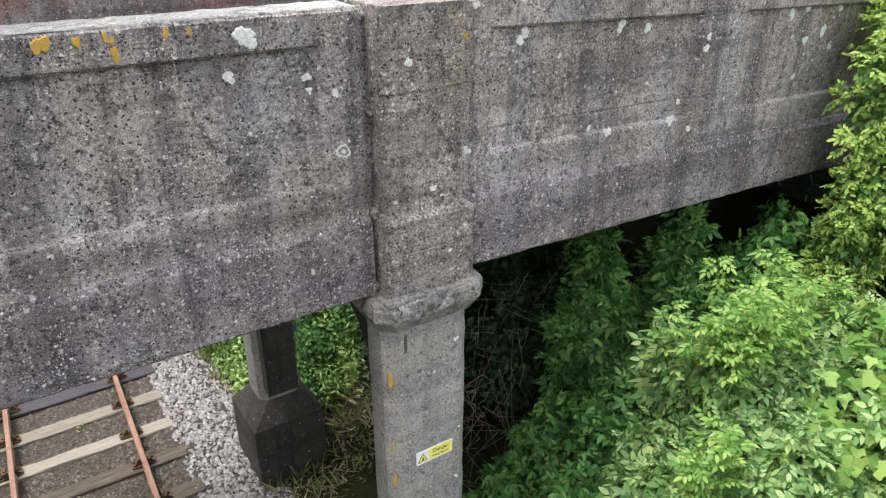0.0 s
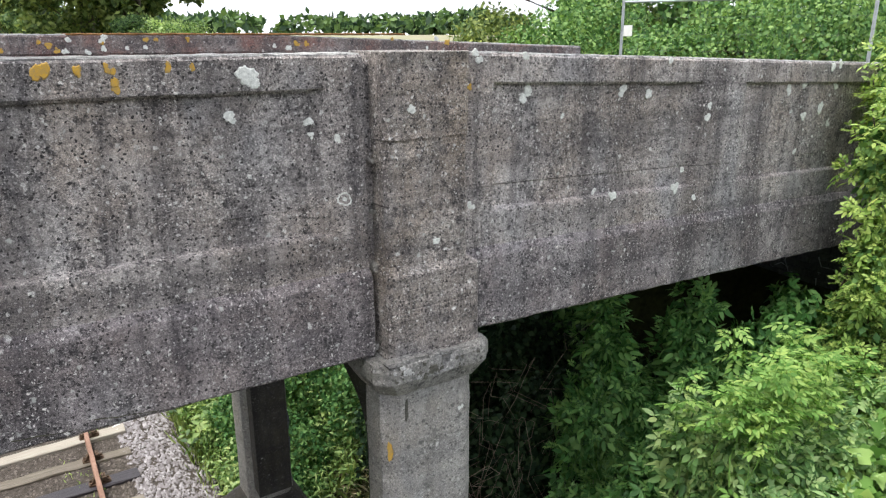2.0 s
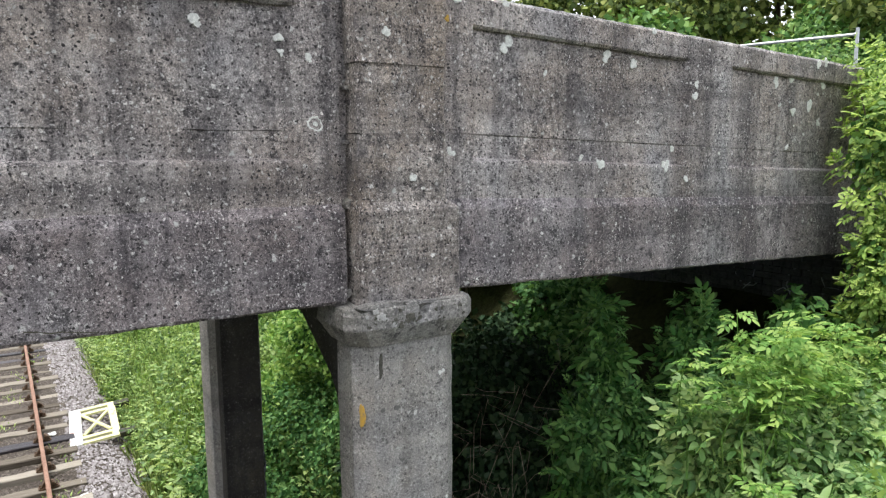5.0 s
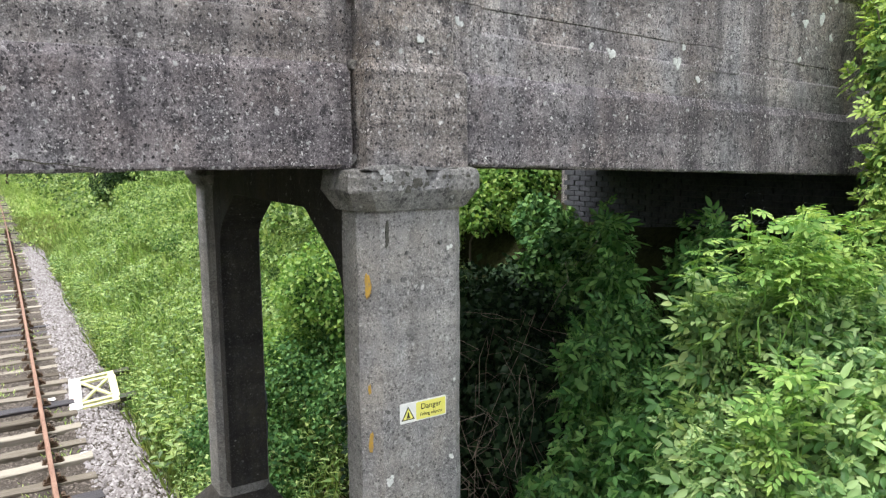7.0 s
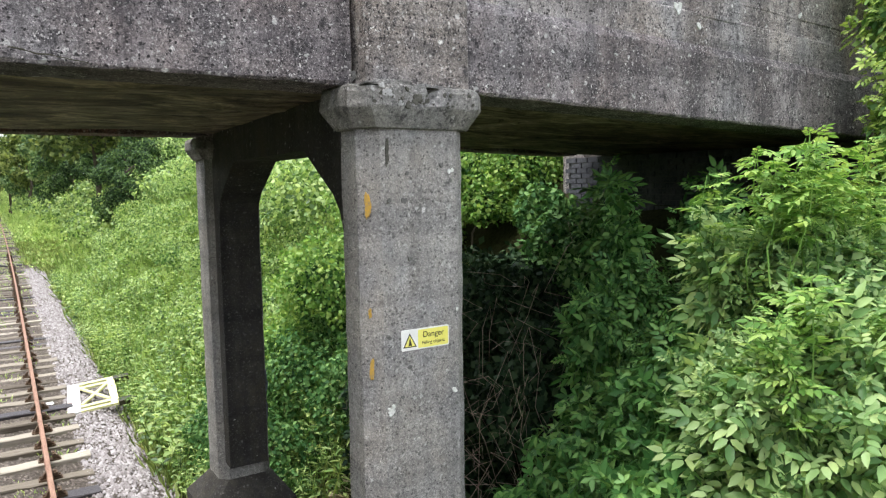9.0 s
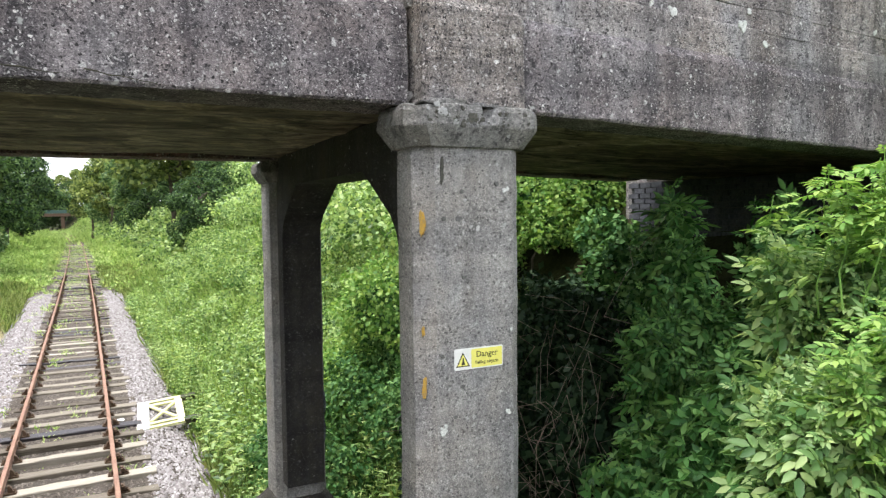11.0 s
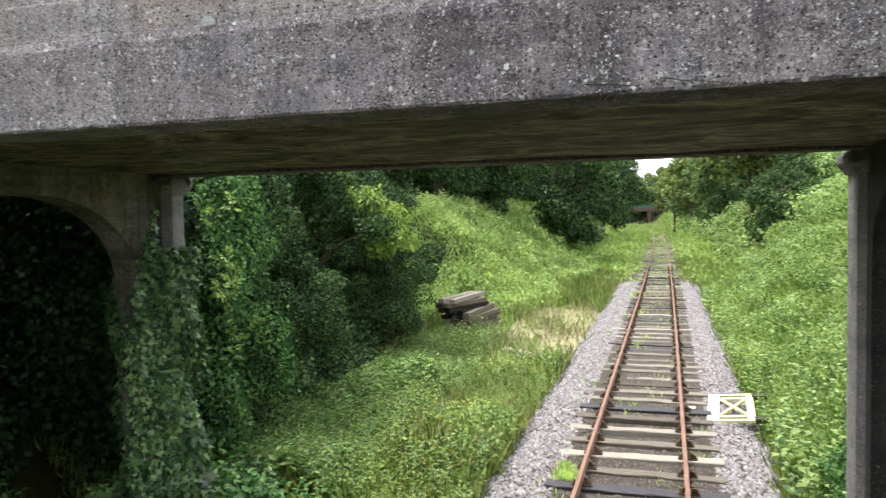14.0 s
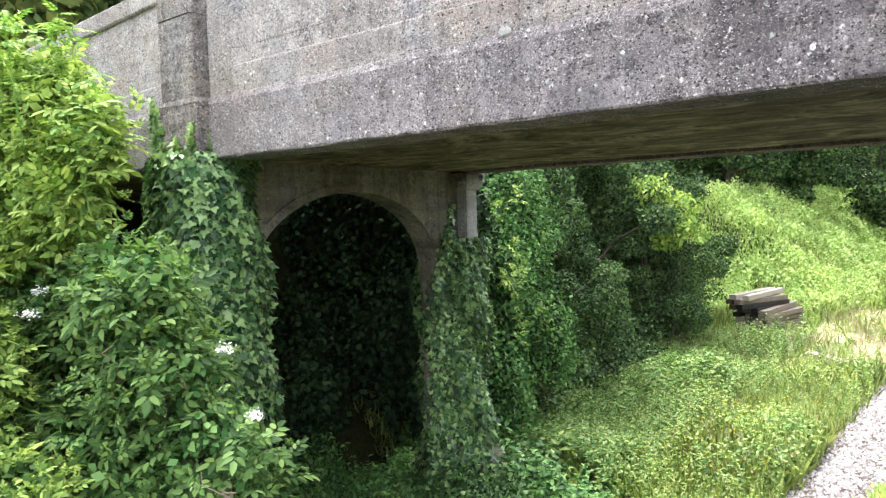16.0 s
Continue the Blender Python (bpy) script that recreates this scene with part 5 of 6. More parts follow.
# beside the right pier
elder_r = shrub("elder_bush", "fresh light green elder bush in front of the side span", 21,
      [(2.5, -0.95, 2.9, 0.72, 0.55, 0.85), (2.2, -1.1, 2.4, 0.85, 0.65, 1.0), (3.2, -1.1, 2.8, 0.85, 0.65, 0.9), (1.8, -1.1, 2.3, 0.45, 0.5, 0.75), (1.75, -0.75, 2.6, 0.36, 0.3, 0.45), (2.02, -0.62, 3.3, 0.3, 0.26, 0.45), (2.3, -0.9, 3.4, 0.4, 0.32, 0.4), (2.9, -1.15, 3.25, 0.5, 0.4, 0.4), (2.2, -1.6, 2.5, 0.75, 0.45, 0.85), (3.0, -1.8, 2.3, 1.1, 0.6, 1.1), (1.65, -1.3, 1.5, 0.55, 0.55, 1.0), (3.7, -1.3, 3.2, 0.7, 0.5, 0.6), (1.52, -1.2, 2.65, 0.28, 0.32, 0.42), (2.4, -1.2, 1.2, 0.9, 0.7, 0.9)],
      1250, T_PINNATE, 0.24, M_ELDER_TOP, 0.2, 8, 0.15, 0.45, -0.5, M_ELDER_TOP)
rsh = random.Random(77)
young_shoots(elder_r, 27, [(x, rsh.uniform(-1.2, -0.55), rsh.uniform(3.4, 3.75) - 0.3 * max(0.0, x - 2.4)) for x in [1.75 + 1.65 * i / 33 for i in range(34)]] + [(rsh.uniform(1.4, 2.2), rsh.uniform(-1.5, -1.0), rsh.uniform(2.6, 3.1)) for _ in range(14)])
vine = thing("hop_vine", "pale green hop vine with lobed leaves sprawling over the elder", "vine")
rhv = np.random.default_rng(28)
p, q = ball_points(rhv, [(2.9, -1.9, 2.3, 1.2, 0.65, 1.1), (2.2, -1.7, 1.9, 0.7, 0.5, 0.9), (3.3, -1.5, 2.9, 0.9, 0.6, 0.75)], 1500, 0.06, -0.2)
keep = p[:, 0] + 0.4 * np.sin(p[:, 2] * 5) > 2.3
scatter("lobed_leaves", rhv, p[keep], q[keep] + np.array([-0.3, -0.3, 0.4]), 0.13, T_IVY, M_SHOOT, vine, 0.5, 0.3)
for i in range(16):
    a = Vector((rsh.uniform(2.0, 3.4), rsh.uniform(-2.5, -2.1), rsh.uniform(1.6, 2.9)))
    bm = bmesh.new()
    tube(bm, branch(rsh, a, a + Vector((rsh.uniform(-0.5, 0.5), rsh.uniform(-0.1, 0.25), rsh.uniform(-0.5, 0.5))), 0.25, 7), 0.0035, 0.002, 4)
    part("tendril", bm, M_SHOOT, vine, "thin pale tendril")
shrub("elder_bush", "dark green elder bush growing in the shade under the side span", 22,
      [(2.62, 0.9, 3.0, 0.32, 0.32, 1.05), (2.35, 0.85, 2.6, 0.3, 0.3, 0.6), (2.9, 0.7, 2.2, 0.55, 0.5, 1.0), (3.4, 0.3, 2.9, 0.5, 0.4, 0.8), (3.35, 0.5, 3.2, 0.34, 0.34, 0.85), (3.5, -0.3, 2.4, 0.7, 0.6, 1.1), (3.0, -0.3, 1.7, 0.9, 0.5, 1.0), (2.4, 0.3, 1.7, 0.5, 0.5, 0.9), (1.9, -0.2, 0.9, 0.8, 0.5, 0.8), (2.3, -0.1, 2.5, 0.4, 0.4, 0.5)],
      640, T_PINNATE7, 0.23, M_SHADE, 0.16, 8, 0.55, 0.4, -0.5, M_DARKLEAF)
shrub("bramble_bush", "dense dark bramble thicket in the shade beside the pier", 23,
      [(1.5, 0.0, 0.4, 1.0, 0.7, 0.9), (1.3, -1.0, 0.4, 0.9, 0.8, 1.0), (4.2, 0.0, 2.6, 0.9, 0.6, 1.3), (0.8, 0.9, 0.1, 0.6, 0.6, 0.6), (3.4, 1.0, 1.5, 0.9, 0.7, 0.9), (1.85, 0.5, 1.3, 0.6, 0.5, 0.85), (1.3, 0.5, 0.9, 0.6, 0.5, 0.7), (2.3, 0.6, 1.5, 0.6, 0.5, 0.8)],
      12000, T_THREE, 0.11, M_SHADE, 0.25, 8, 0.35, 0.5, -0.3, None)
# brambles whose leaf colour itself carries the gloom below the deck
shrub("darkened_bush", "dense brambles under the side span, gloom put into the leaf colour", 33,
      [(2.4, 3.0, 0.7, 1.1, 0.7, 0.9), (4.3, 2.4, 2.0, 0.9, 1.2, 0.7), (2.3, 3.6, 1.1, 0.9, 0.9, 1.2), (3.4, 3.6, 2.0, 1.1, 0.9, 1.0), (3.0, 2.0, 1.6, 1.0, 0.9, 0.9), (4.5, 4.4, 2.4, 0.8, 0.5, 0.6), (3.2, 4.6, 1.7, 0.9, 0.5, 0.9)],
      30000, T_LEAF2, 0.10, M_GLOOM, 0.3, 8, 0.35, 0.5, -0.3, None)
shrub("hazel_bush", "tall bright green bush overhanging the parapet of the side span", 24,
      [(4.42, -0.55, 5.2, 0.5, 0.4, 0.7), (5.0, -0.5, 5.8, 0.75, 0.55, 0.6), (4.3, -0.7, 4.3, 0.45, 0.42, 0.6), (5.2, -1.2, 4.6, 0.9, 0.7, 1.0), (4.5, -0.55, 3.6, 0.7, 0.4, 0.7), (5.5, -1.4, 3.4, 1.2, 0.9, 1.2)],
      700, T_PINNATE, 0.17, M_YELLOWLEAF, 0.18, 7, 0.2, 0.5, -0.8, M_ELDER)

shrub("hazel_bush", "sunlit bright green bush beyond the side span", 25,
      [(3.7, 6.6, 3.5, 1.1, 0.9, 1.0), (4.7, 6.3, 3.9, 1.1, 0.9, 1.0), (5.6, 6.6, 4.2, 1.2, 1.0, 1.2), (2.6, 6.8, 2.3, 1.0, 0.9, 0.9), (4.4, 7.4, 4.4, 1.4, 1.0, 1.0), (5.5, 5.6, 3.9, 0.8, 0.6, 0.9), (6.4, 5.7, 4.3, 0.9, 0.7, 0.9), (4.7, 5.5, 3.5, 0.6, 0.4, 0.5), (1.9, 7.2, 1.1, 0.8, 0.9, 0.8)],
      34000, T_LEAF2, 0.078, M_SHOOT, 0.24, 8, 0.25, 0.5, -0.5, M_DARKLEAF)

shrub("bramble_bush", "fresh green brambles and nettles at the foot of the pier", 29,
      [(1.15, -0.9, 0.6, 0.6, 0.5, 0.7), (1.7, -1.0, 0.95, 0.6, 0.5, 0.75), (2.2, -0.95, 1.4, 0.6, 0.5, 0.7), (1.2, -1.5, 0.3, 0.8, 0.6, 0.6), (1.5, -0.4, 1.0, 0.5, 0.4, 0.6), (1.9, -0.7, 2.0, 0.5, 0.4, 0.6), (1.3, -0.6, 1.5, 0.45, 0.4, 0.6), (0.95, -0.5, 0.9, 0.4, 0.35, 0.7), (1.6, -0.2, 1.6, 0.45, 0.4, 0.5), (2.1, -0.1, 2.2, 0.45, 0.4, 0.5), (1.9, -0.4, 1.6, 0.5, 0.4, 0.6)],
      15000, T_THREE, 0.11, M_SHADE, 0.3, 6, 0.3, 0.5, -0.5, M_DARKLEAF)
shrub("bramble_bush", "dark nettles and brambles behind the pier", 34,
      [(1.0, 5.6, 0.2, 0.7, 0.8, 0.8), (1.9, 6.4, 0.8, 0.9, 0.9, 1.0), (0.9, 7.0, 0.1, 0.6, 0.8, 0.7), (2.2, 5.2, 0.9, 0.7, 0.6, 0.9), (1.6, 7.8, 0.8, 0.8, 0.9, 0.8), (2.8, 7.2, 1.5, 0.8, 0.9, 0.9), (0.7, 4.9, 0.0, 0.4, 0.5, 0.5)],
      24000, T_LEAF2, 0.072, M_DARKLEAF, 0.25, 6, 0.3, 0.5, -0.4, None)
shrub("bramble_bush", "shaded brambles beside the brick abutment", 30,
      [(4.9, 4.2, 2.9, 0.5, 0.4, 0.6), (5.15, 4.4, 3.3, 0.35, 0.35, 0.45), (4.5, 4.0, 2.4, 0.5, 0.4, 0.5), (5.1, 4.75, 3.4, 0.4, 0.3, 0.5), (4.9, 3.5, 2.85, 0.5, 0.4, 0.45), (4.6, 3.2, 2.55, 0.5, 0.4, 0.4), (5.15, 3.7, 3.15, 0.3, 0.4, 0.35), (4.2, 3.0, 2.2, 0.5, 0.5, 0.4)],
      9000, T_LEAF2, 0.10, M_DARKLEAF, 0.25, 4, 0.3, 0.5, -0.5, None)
# bare bramble stems in the dark under the side span
rt = random.Random(31)
dead = thing("dead_brambles", "tangle of bare brown bramble stems under the bridge", "brambles")
for i in range(30):
    x, y = rt.uniform(1.5, 3.2), rt.uniform(1.0, 2.2)
    a = Vector((x, y, ground_z(x, y) + 0.3))
    b = a + Vector((rt.uniform(-0.9, 0.1), rt.uniform(-0.5, 0.2), rt.uniform(0.9, 2.1)))
    c = b + Vector((rt.uniform(-1.0, 0.3), rt.uniform(-0.4, 0.3), rt.uniform(-0.9, 0.5)))
    bm = bmesh.new()
    tube(bm, branch(rt, a, b, 0.22, 7) + branch(rt, b, c, 0.25, 6)[1:], 0.0042, 0.0016, 4)
    part("stem", bm, M_TWIG, dead)

# in front of and beside the left pier
left_top = shrub("elder_bush", "tall yellow-green elder bush with feathery leaves beside the girder", 41,
      [(-7.4, -1.15, 4.72, 0.5, 0.42, 0.36), (-7.15, -1.2, 4.45, 0.34, 0.34, 0.3), (-7.85, -1.2, 4.95, 0.6, 0.45, 0.38), (-8.2, -1.3, 4.5, 0.8, 0.55, 0.6), (-8.9, -1.4, 4.9, 0.8, 0.55, 0.55), (-7.5, -1.25, 4.1, 0.5, 0.45, 0.4), (-8.4, -1.4, 3.8, 0.9, 0.6, 0.7), (-9.5, -1.6, 4.6, 0.8, 0.6, 0.8)],
      500, T_PINNATE, 0.235, M_YELLOWLEAF, 0.2, 8, 0.1, 0.5, -0.8, M_YELLOWLEAF)
young_shoots(left_top, 48, [(rsh.uniform(-8.7, -7.1), rsh.uniform(-1.6, -1.0), rsh.uniform(4.6, 5.15)) for _ in range(16)] + [(rsh.uniform(-7.2, -6.85), -1.3, rsh.uniform(4.1, 4.6)) for _ in range(5)], 0.15, (0.2, 0.5))
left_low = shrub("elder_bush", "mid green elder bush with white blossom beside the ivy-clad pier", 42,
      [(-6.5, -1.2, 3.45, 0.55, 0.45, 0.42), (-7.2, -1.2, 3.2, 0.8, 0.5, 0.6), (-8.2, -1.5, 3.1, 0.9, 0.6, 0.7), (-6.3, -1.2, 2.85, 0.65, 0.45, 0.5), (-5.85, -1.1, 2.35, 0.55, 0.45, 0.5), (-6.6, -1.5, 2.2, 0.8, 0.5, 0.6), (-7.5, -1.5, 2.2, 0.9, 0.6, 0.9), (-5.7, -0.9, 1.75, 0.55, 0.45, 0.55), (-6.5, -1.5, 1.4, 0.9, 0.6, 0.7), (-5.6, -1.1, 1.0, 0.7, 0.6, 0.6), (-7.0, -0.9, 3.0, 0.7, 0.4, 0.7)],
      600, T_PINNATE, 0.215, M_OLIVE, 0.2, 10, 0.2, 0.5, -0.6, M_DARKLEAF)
shrub("elder_bush", "yellowish elder bush with reddish young shoots", 47,
      [(-7.3, -2.0, 3.0, 0.6, 0.4, 0.55), (-7.0, -2.1, 2.3, 0.6, 0.4, 0.6), (-6.4, -2.0, 2.2, 0.4, 0.35, 0.35), (-7.2, -2.2, 3.7, 0.5, 0.4, 0.4)],
      300, T_PINNATE, 0.18, M_YELLOWLEAF, 0.2, 5, 0.2, 0.5, -0.6, M_OLIVE)
rq = np.random.default_rng(5)
for hx, hy, hz in ((-5.44, -1.22, 3.12), (-6.22, -1.22, 2.66), (-5.17, -1.22, 2.76), (-7.05, -1.6, 3.42), (-6.85, -1.75, 3.3)):
    pts = np.array([hx, hy, hz]) + rq.normal(0, 0.026, (80, 3)) * np.array([1, 1, 0.5])
    tagged(scatter("flower_head", rq, pts, np.tile((0.5, -0.4, 0.8), (80, 1)), 0.018, T_LEAF2, M_BLOSSOM, left_low, 0.0, 0.6), "cream elder blossom", kind="stuff")
# bare twigs that stick out of the bush
rtw = random.Random(17)
for hx, hy, hz in ((-5.95, -1.35, 2.95), (-6.3, -1.5, 3.0), (-5.3, -1.35, 2.35), (-6.6, -1.8, 2.4), (-7.0, -2.1, 2.2)):
    bm = bmesh.new()
    for k in range(3):
        tube(bm, branch(rtw, (hx - 0.15, hy + 0.15, hz - 0.2), (hx + rtw.uniform(-0.15, 0.2), hy + rtw.uniform(-0.15, 0.05), hz + rtw.uniform(0, 0.15)), 0.2, 5), 0.007, 0.003, 4)
    part("dead_twig", bm, M_TWIG, left_low, "bare pale twig")
shrub("nettle_bed", "dark nettles and saplings filling the arch of the pier", 43,
      [(-7.0, 0.9, 0.1, 0.8, 0.7, 0.6), (-7.4, 1.8, 0.2, 0.9, 0.8, 0.8), (-6.6, 2.0, 0.0, 0.8, 0.9, 0.6), (-6.9, 3.0, 0.1, 0.9, 0.7, 0.6), (-6.2, 0.6, -0.1, 0.7, 0.7, 0.6), (-6.3, 3.0, -0.1, 0.6, 0.6, 0.45), (-8.4, 1.6, 0.1, 0.8, 1.0, 0.7), (-9.2, 2.2, 0.2, 0.8, 1.0, 0.8)],
      14000, T_LEAF, 0.075, M_DARKLEAF, 0.35, 5, 0.4, 0.5, -0.3, None, "nettles")
# its inner leaves take the near-black colour that stands for deep shade
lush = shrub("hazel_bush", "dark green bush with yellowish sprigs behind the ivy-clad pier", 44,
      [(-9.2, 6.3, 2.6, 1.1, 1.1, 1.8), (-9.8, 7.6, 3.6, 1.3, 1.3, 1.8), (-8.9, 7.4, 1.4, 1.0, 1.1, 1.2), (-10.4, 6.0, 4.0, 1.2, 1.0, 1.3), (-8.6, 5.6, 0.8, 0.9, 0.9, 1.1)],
      26000, T_LEAF2, 0.085, M_DARKLEAF, 0.3, 8, 0.25, 0.6, -0.6, M_GLOOM)
rsp = np.random.default_rng(440)
p, q = ball_points(rsp, [(-9.0, 6.1, 3.0, 0.9, 0.9, 1.2), (-9.3, 7.2, 3.6, 1.0, 1.0, 1.2), (-8.6, 6.6, 2.0, 0.7, 0.8, 1.0)], 60, 0.08, -0.2)
shoots("sprig_foliage", rsp, p, q, 0.22, T_PINNATE, M_YELLOWLEAF, lush, 3, 0.25)


def ivy_on(name, label, seed, x, y, hx, hy, z0, z1, n, parent=None):
    """Ivy wrapped round a column."""
    rng = np.random.default_rng(seed)
    top = thing(name, label, "ivy", "ivy")
    a = np.where(rng.random(n) < 0.2, rng.uniform(0, 2 * math.pi, n), rng.uniform(-2.5, 0.9, n))
    z = z0 + (z1 - z0) * rng.random(n)
    bulge = 0.10 + 0.05 * np.sin(z * 2.3 + a * 2) + 0.06 * np.sin(z * 5 + a * 3 + 1) + rng.uniform(-0.05, 0.06, n)
    bulge = np.maximum(0.04, bulge * (1.3 - 0.5 * (z - z0) / (z1 - z0)))
    c, s = np.cos(a), np.sin(a)
    k = 1 / np.maximum(np.abs(c), np.abs(s)) * 0.55 + 0.45
    p = np.stack([x + c * (hx * k + bulge), y + s * (hy * k + bulge), z], 1)
    q = np.stack([c, s, np.full(n, 0.35)], 1)
    scatter("leaves", rng, p, q, 0.078, T_IVY, M_IVY, top, 0.7, 0.28)
    r2 = random.Random(seed)
    for i in range(5):
        bm = bmesh.new()
        b = r2.uniform(0, 6.28)
        tube(bm, branch(r2, (x + (hx + 0.12) * math.cos(b), y + (hy + 0.12) * math.sin(b), z0), (x + (hx + 0.06) * math.cos(b), y + (hy + 0.06) * math.sin(b), z1), 0.03, 7), 0.02, 0.006, 5)
        part("stem", bm, M_BARK, top)
    return top


shrub("ash_sapling", "yellow-green ash sapling leaning out of the dark thorns", 49,
      [(-9.1, 15.4, 3.9, 0.7, 0.6, 0.45), (-8.7, 15.1, 3.3, 0.6, 0.5, 0.4), (-9.3, 15.2, 3.0, 0.5, 0.5, 0.35), (-9.6, 15.0, 4.4, 0.6, 0.5, 0.4)], 1500, T_LEAF, 0.15, M_YELLOWLEAF, 0.35, 5, 0.5, 0.6, -0.8, None, "sapling")
ivy_near = ivy_on("ivy", "thick green ivy wrapped round the near column", 51, X_L, 0.1, 0.36, 0.32, -0.3, 4.46, 15500)
ivy_on("ivy", "dark ivy wrapped round the far column", 52, -7.85, 3.98, 0.30, 0.30, -0.3, 3.55, 11500)
rv = np.random.default_rng(53)
# thin shoots that climb the girder above
for x0, z1, n, w in ((-8.0, 5.02, 260, 0.10), (-7.98, 4.85, 240, 0.13), (-7.36, 4.72, 150, 0.05), (-7.62, 4.6, 120, 0.08), (-7.85, 4.58, 160, 0.1)):
    z = 4.25 + (z1 - 4.25) * rv.random(n) ** 1.2
    x = x0 + rv.normal(0, 1, n) * w * (1.15 - (z - 4.25) / (z1 - 4.25))
    pts = np.stack([x, np.where((x > -8.02) & (x < -7.34), -0.17, -0.03) - rv.uniform(0, 0.04, n), z], 1)
    tagged(scatter("shoot", rv, pts, np.tile((0.1, -1.0, 0.3), (n, 1)), 0.058, T_IVY, M_ELDER_TOP, ivy_near, 0.6, 0.3), "young light green ivy shoot", kind="stuff")
# ivy on the arched wall beside the far column
n = 2600
yy, zz = 3.0 + 0.62 * rv.random(n) ** 0.7, rv.uniform(0.2, 4.0, n)
keep = zz < 2.6 + (yy - 3.0) * 2.4
pts = np.stack([np.full(n, -7.60) + rv.uniform(0, 0.12, n), yy, zz], 1)[keep]
scatter("shoot", rv, pts, np.tile((1.0, -0.2, 0.3), (len(pts), 1)), 0.066, T_IVY, M_IVY, ivy_near, 0.6, 0.4)


# bushes that crowd both sides of the dark side span beyond the left pier
# both bushes are added to keep light out of the span
shrub("hawthorn_bush", "dense dark bush crowding the side span", 45,
      [(-9.6, -1.3, 1.5, 1.0, 0.7, 2.0), (-10.8, -1.3, 1.9, 1.1, 0.7, 2.1), (-12.2, -1.1, 2.6, 1.2, 0.8, 2.0), (-9.0, -1.0, 0.8, 0.9, 0.6, 1.2), (-11.4, -1.4, 0.8, 1.3, 0.7, 1.4)],
      11000, T_LEAF2, 0.16, M_ELDER, 0.3, 8, 0.3, 0.6, -0.9, M_DARKLEAF)
# the darkness behind the span is painted into these leaves
shrub("darkened_bush", "dense bush filling the gap behind the side span, shade put into the leaf colour", 46,
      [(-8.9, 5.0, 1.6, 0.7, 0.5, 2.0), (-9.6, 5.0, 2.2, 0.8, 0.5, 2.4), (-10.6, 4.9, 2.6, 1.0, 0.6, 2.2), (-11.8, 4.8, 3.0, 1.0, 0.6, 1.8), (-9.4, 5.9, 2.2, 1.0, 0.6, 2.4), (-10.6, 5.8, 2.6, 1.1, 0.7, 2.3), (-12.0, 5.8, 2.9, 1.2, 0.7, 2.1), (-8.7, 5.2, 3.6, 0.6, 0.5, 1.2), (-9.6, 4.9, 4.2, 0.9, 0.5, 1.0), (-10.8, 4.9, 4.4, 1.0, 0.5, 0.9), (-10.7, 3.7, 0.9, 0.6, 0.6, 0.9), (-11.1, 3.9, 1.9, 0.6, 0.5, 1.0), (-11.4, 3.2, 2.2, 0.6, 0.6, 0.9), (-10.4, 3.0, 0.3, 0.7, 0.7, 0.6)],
      34000, T_LEAF2, 0.12, M_GLOOM, 0.4, 8, 0.3, 0.6, -0.9, M_GLOOM)
rk = np.random.default_rng(57)
p, q = ball_points(rk, [(-7.1, 3.4, 0.0, 0.8, 0.8, 0.75), (-6.5, 3.7, -0.2, 0.7, 0.7, 0.5), (-7.3, 4.7, 0.0, 0.7, 0.6, 0.6)], 4500, 0.15, -0.1)
scatter("ground_ivy", rk, p, q, 0.07, T_IVY, M_IVY, ivy_near, 0.4, 0.4)


# ---- ferns ----
def fern(rng, x, y, z, label="bright green fern growing among the bushes"):
    top = thing("fern", label, "fern", "ferns", at=(0, 0, 0))
    for i in range(7):
        a = 6.28 * i / 7 + rng.uniform(-0.3, 0.3)
        ln = rng.uniform(0.55, 0.8)
        v, f = [], []
        for s in range(2, 26):
            k = s / 26
            r, h = ln * k * 0.9, ln * (1.15 * k - 0.75 * k * k)
            px, py, pz = x + r * math.cos(a), y + r * math.sin(a), z + h
            w = 0.16 * math.sin(3.14 * (0.15 + 0.85 * k)) * ln
            for sd in (1, -1):
                tx, ty = -math.sin(a) * sd * w + math.cos(a) * 0.03, math.cos(a) * sd * w + math.sin(a) * 0.03
                b = len(v)
                v += [(px, py, pz), (px + tx * 0.5 + math.cos(a) * 0.012, py + ty * 0.5 + math.sin(a) * 0.012, pz + 0.01), (px + tx, py + ty, pz - 0.02), (px + tx * 0.5 - math.cos(a) * 0.012, py + ty * 0.5 - math.sin(a) * 0.012, pz + 0.005)]
                f.append((b, b + 1, b + 2, b + 3))
        put("frond", mesh_of("frond", v, f, M_FERN), top)


rfn = random.Random(6)
for x, y, z in ((-6.3, -2.05, 1.75), (-6.0, -1.9, 1.7), (-5.6, -1.1, 1.3), (-6.55, -2.4, 1.75), (-5.75, -0.75, 1.15)):
    fern(rfn, x, y, z)


M_PATH = plain("dry_trodden_earth", (0.25, 0.225, 0.115), (0.40, 0.36, 0.205), 5, 0.95, 0.5, 0.03)


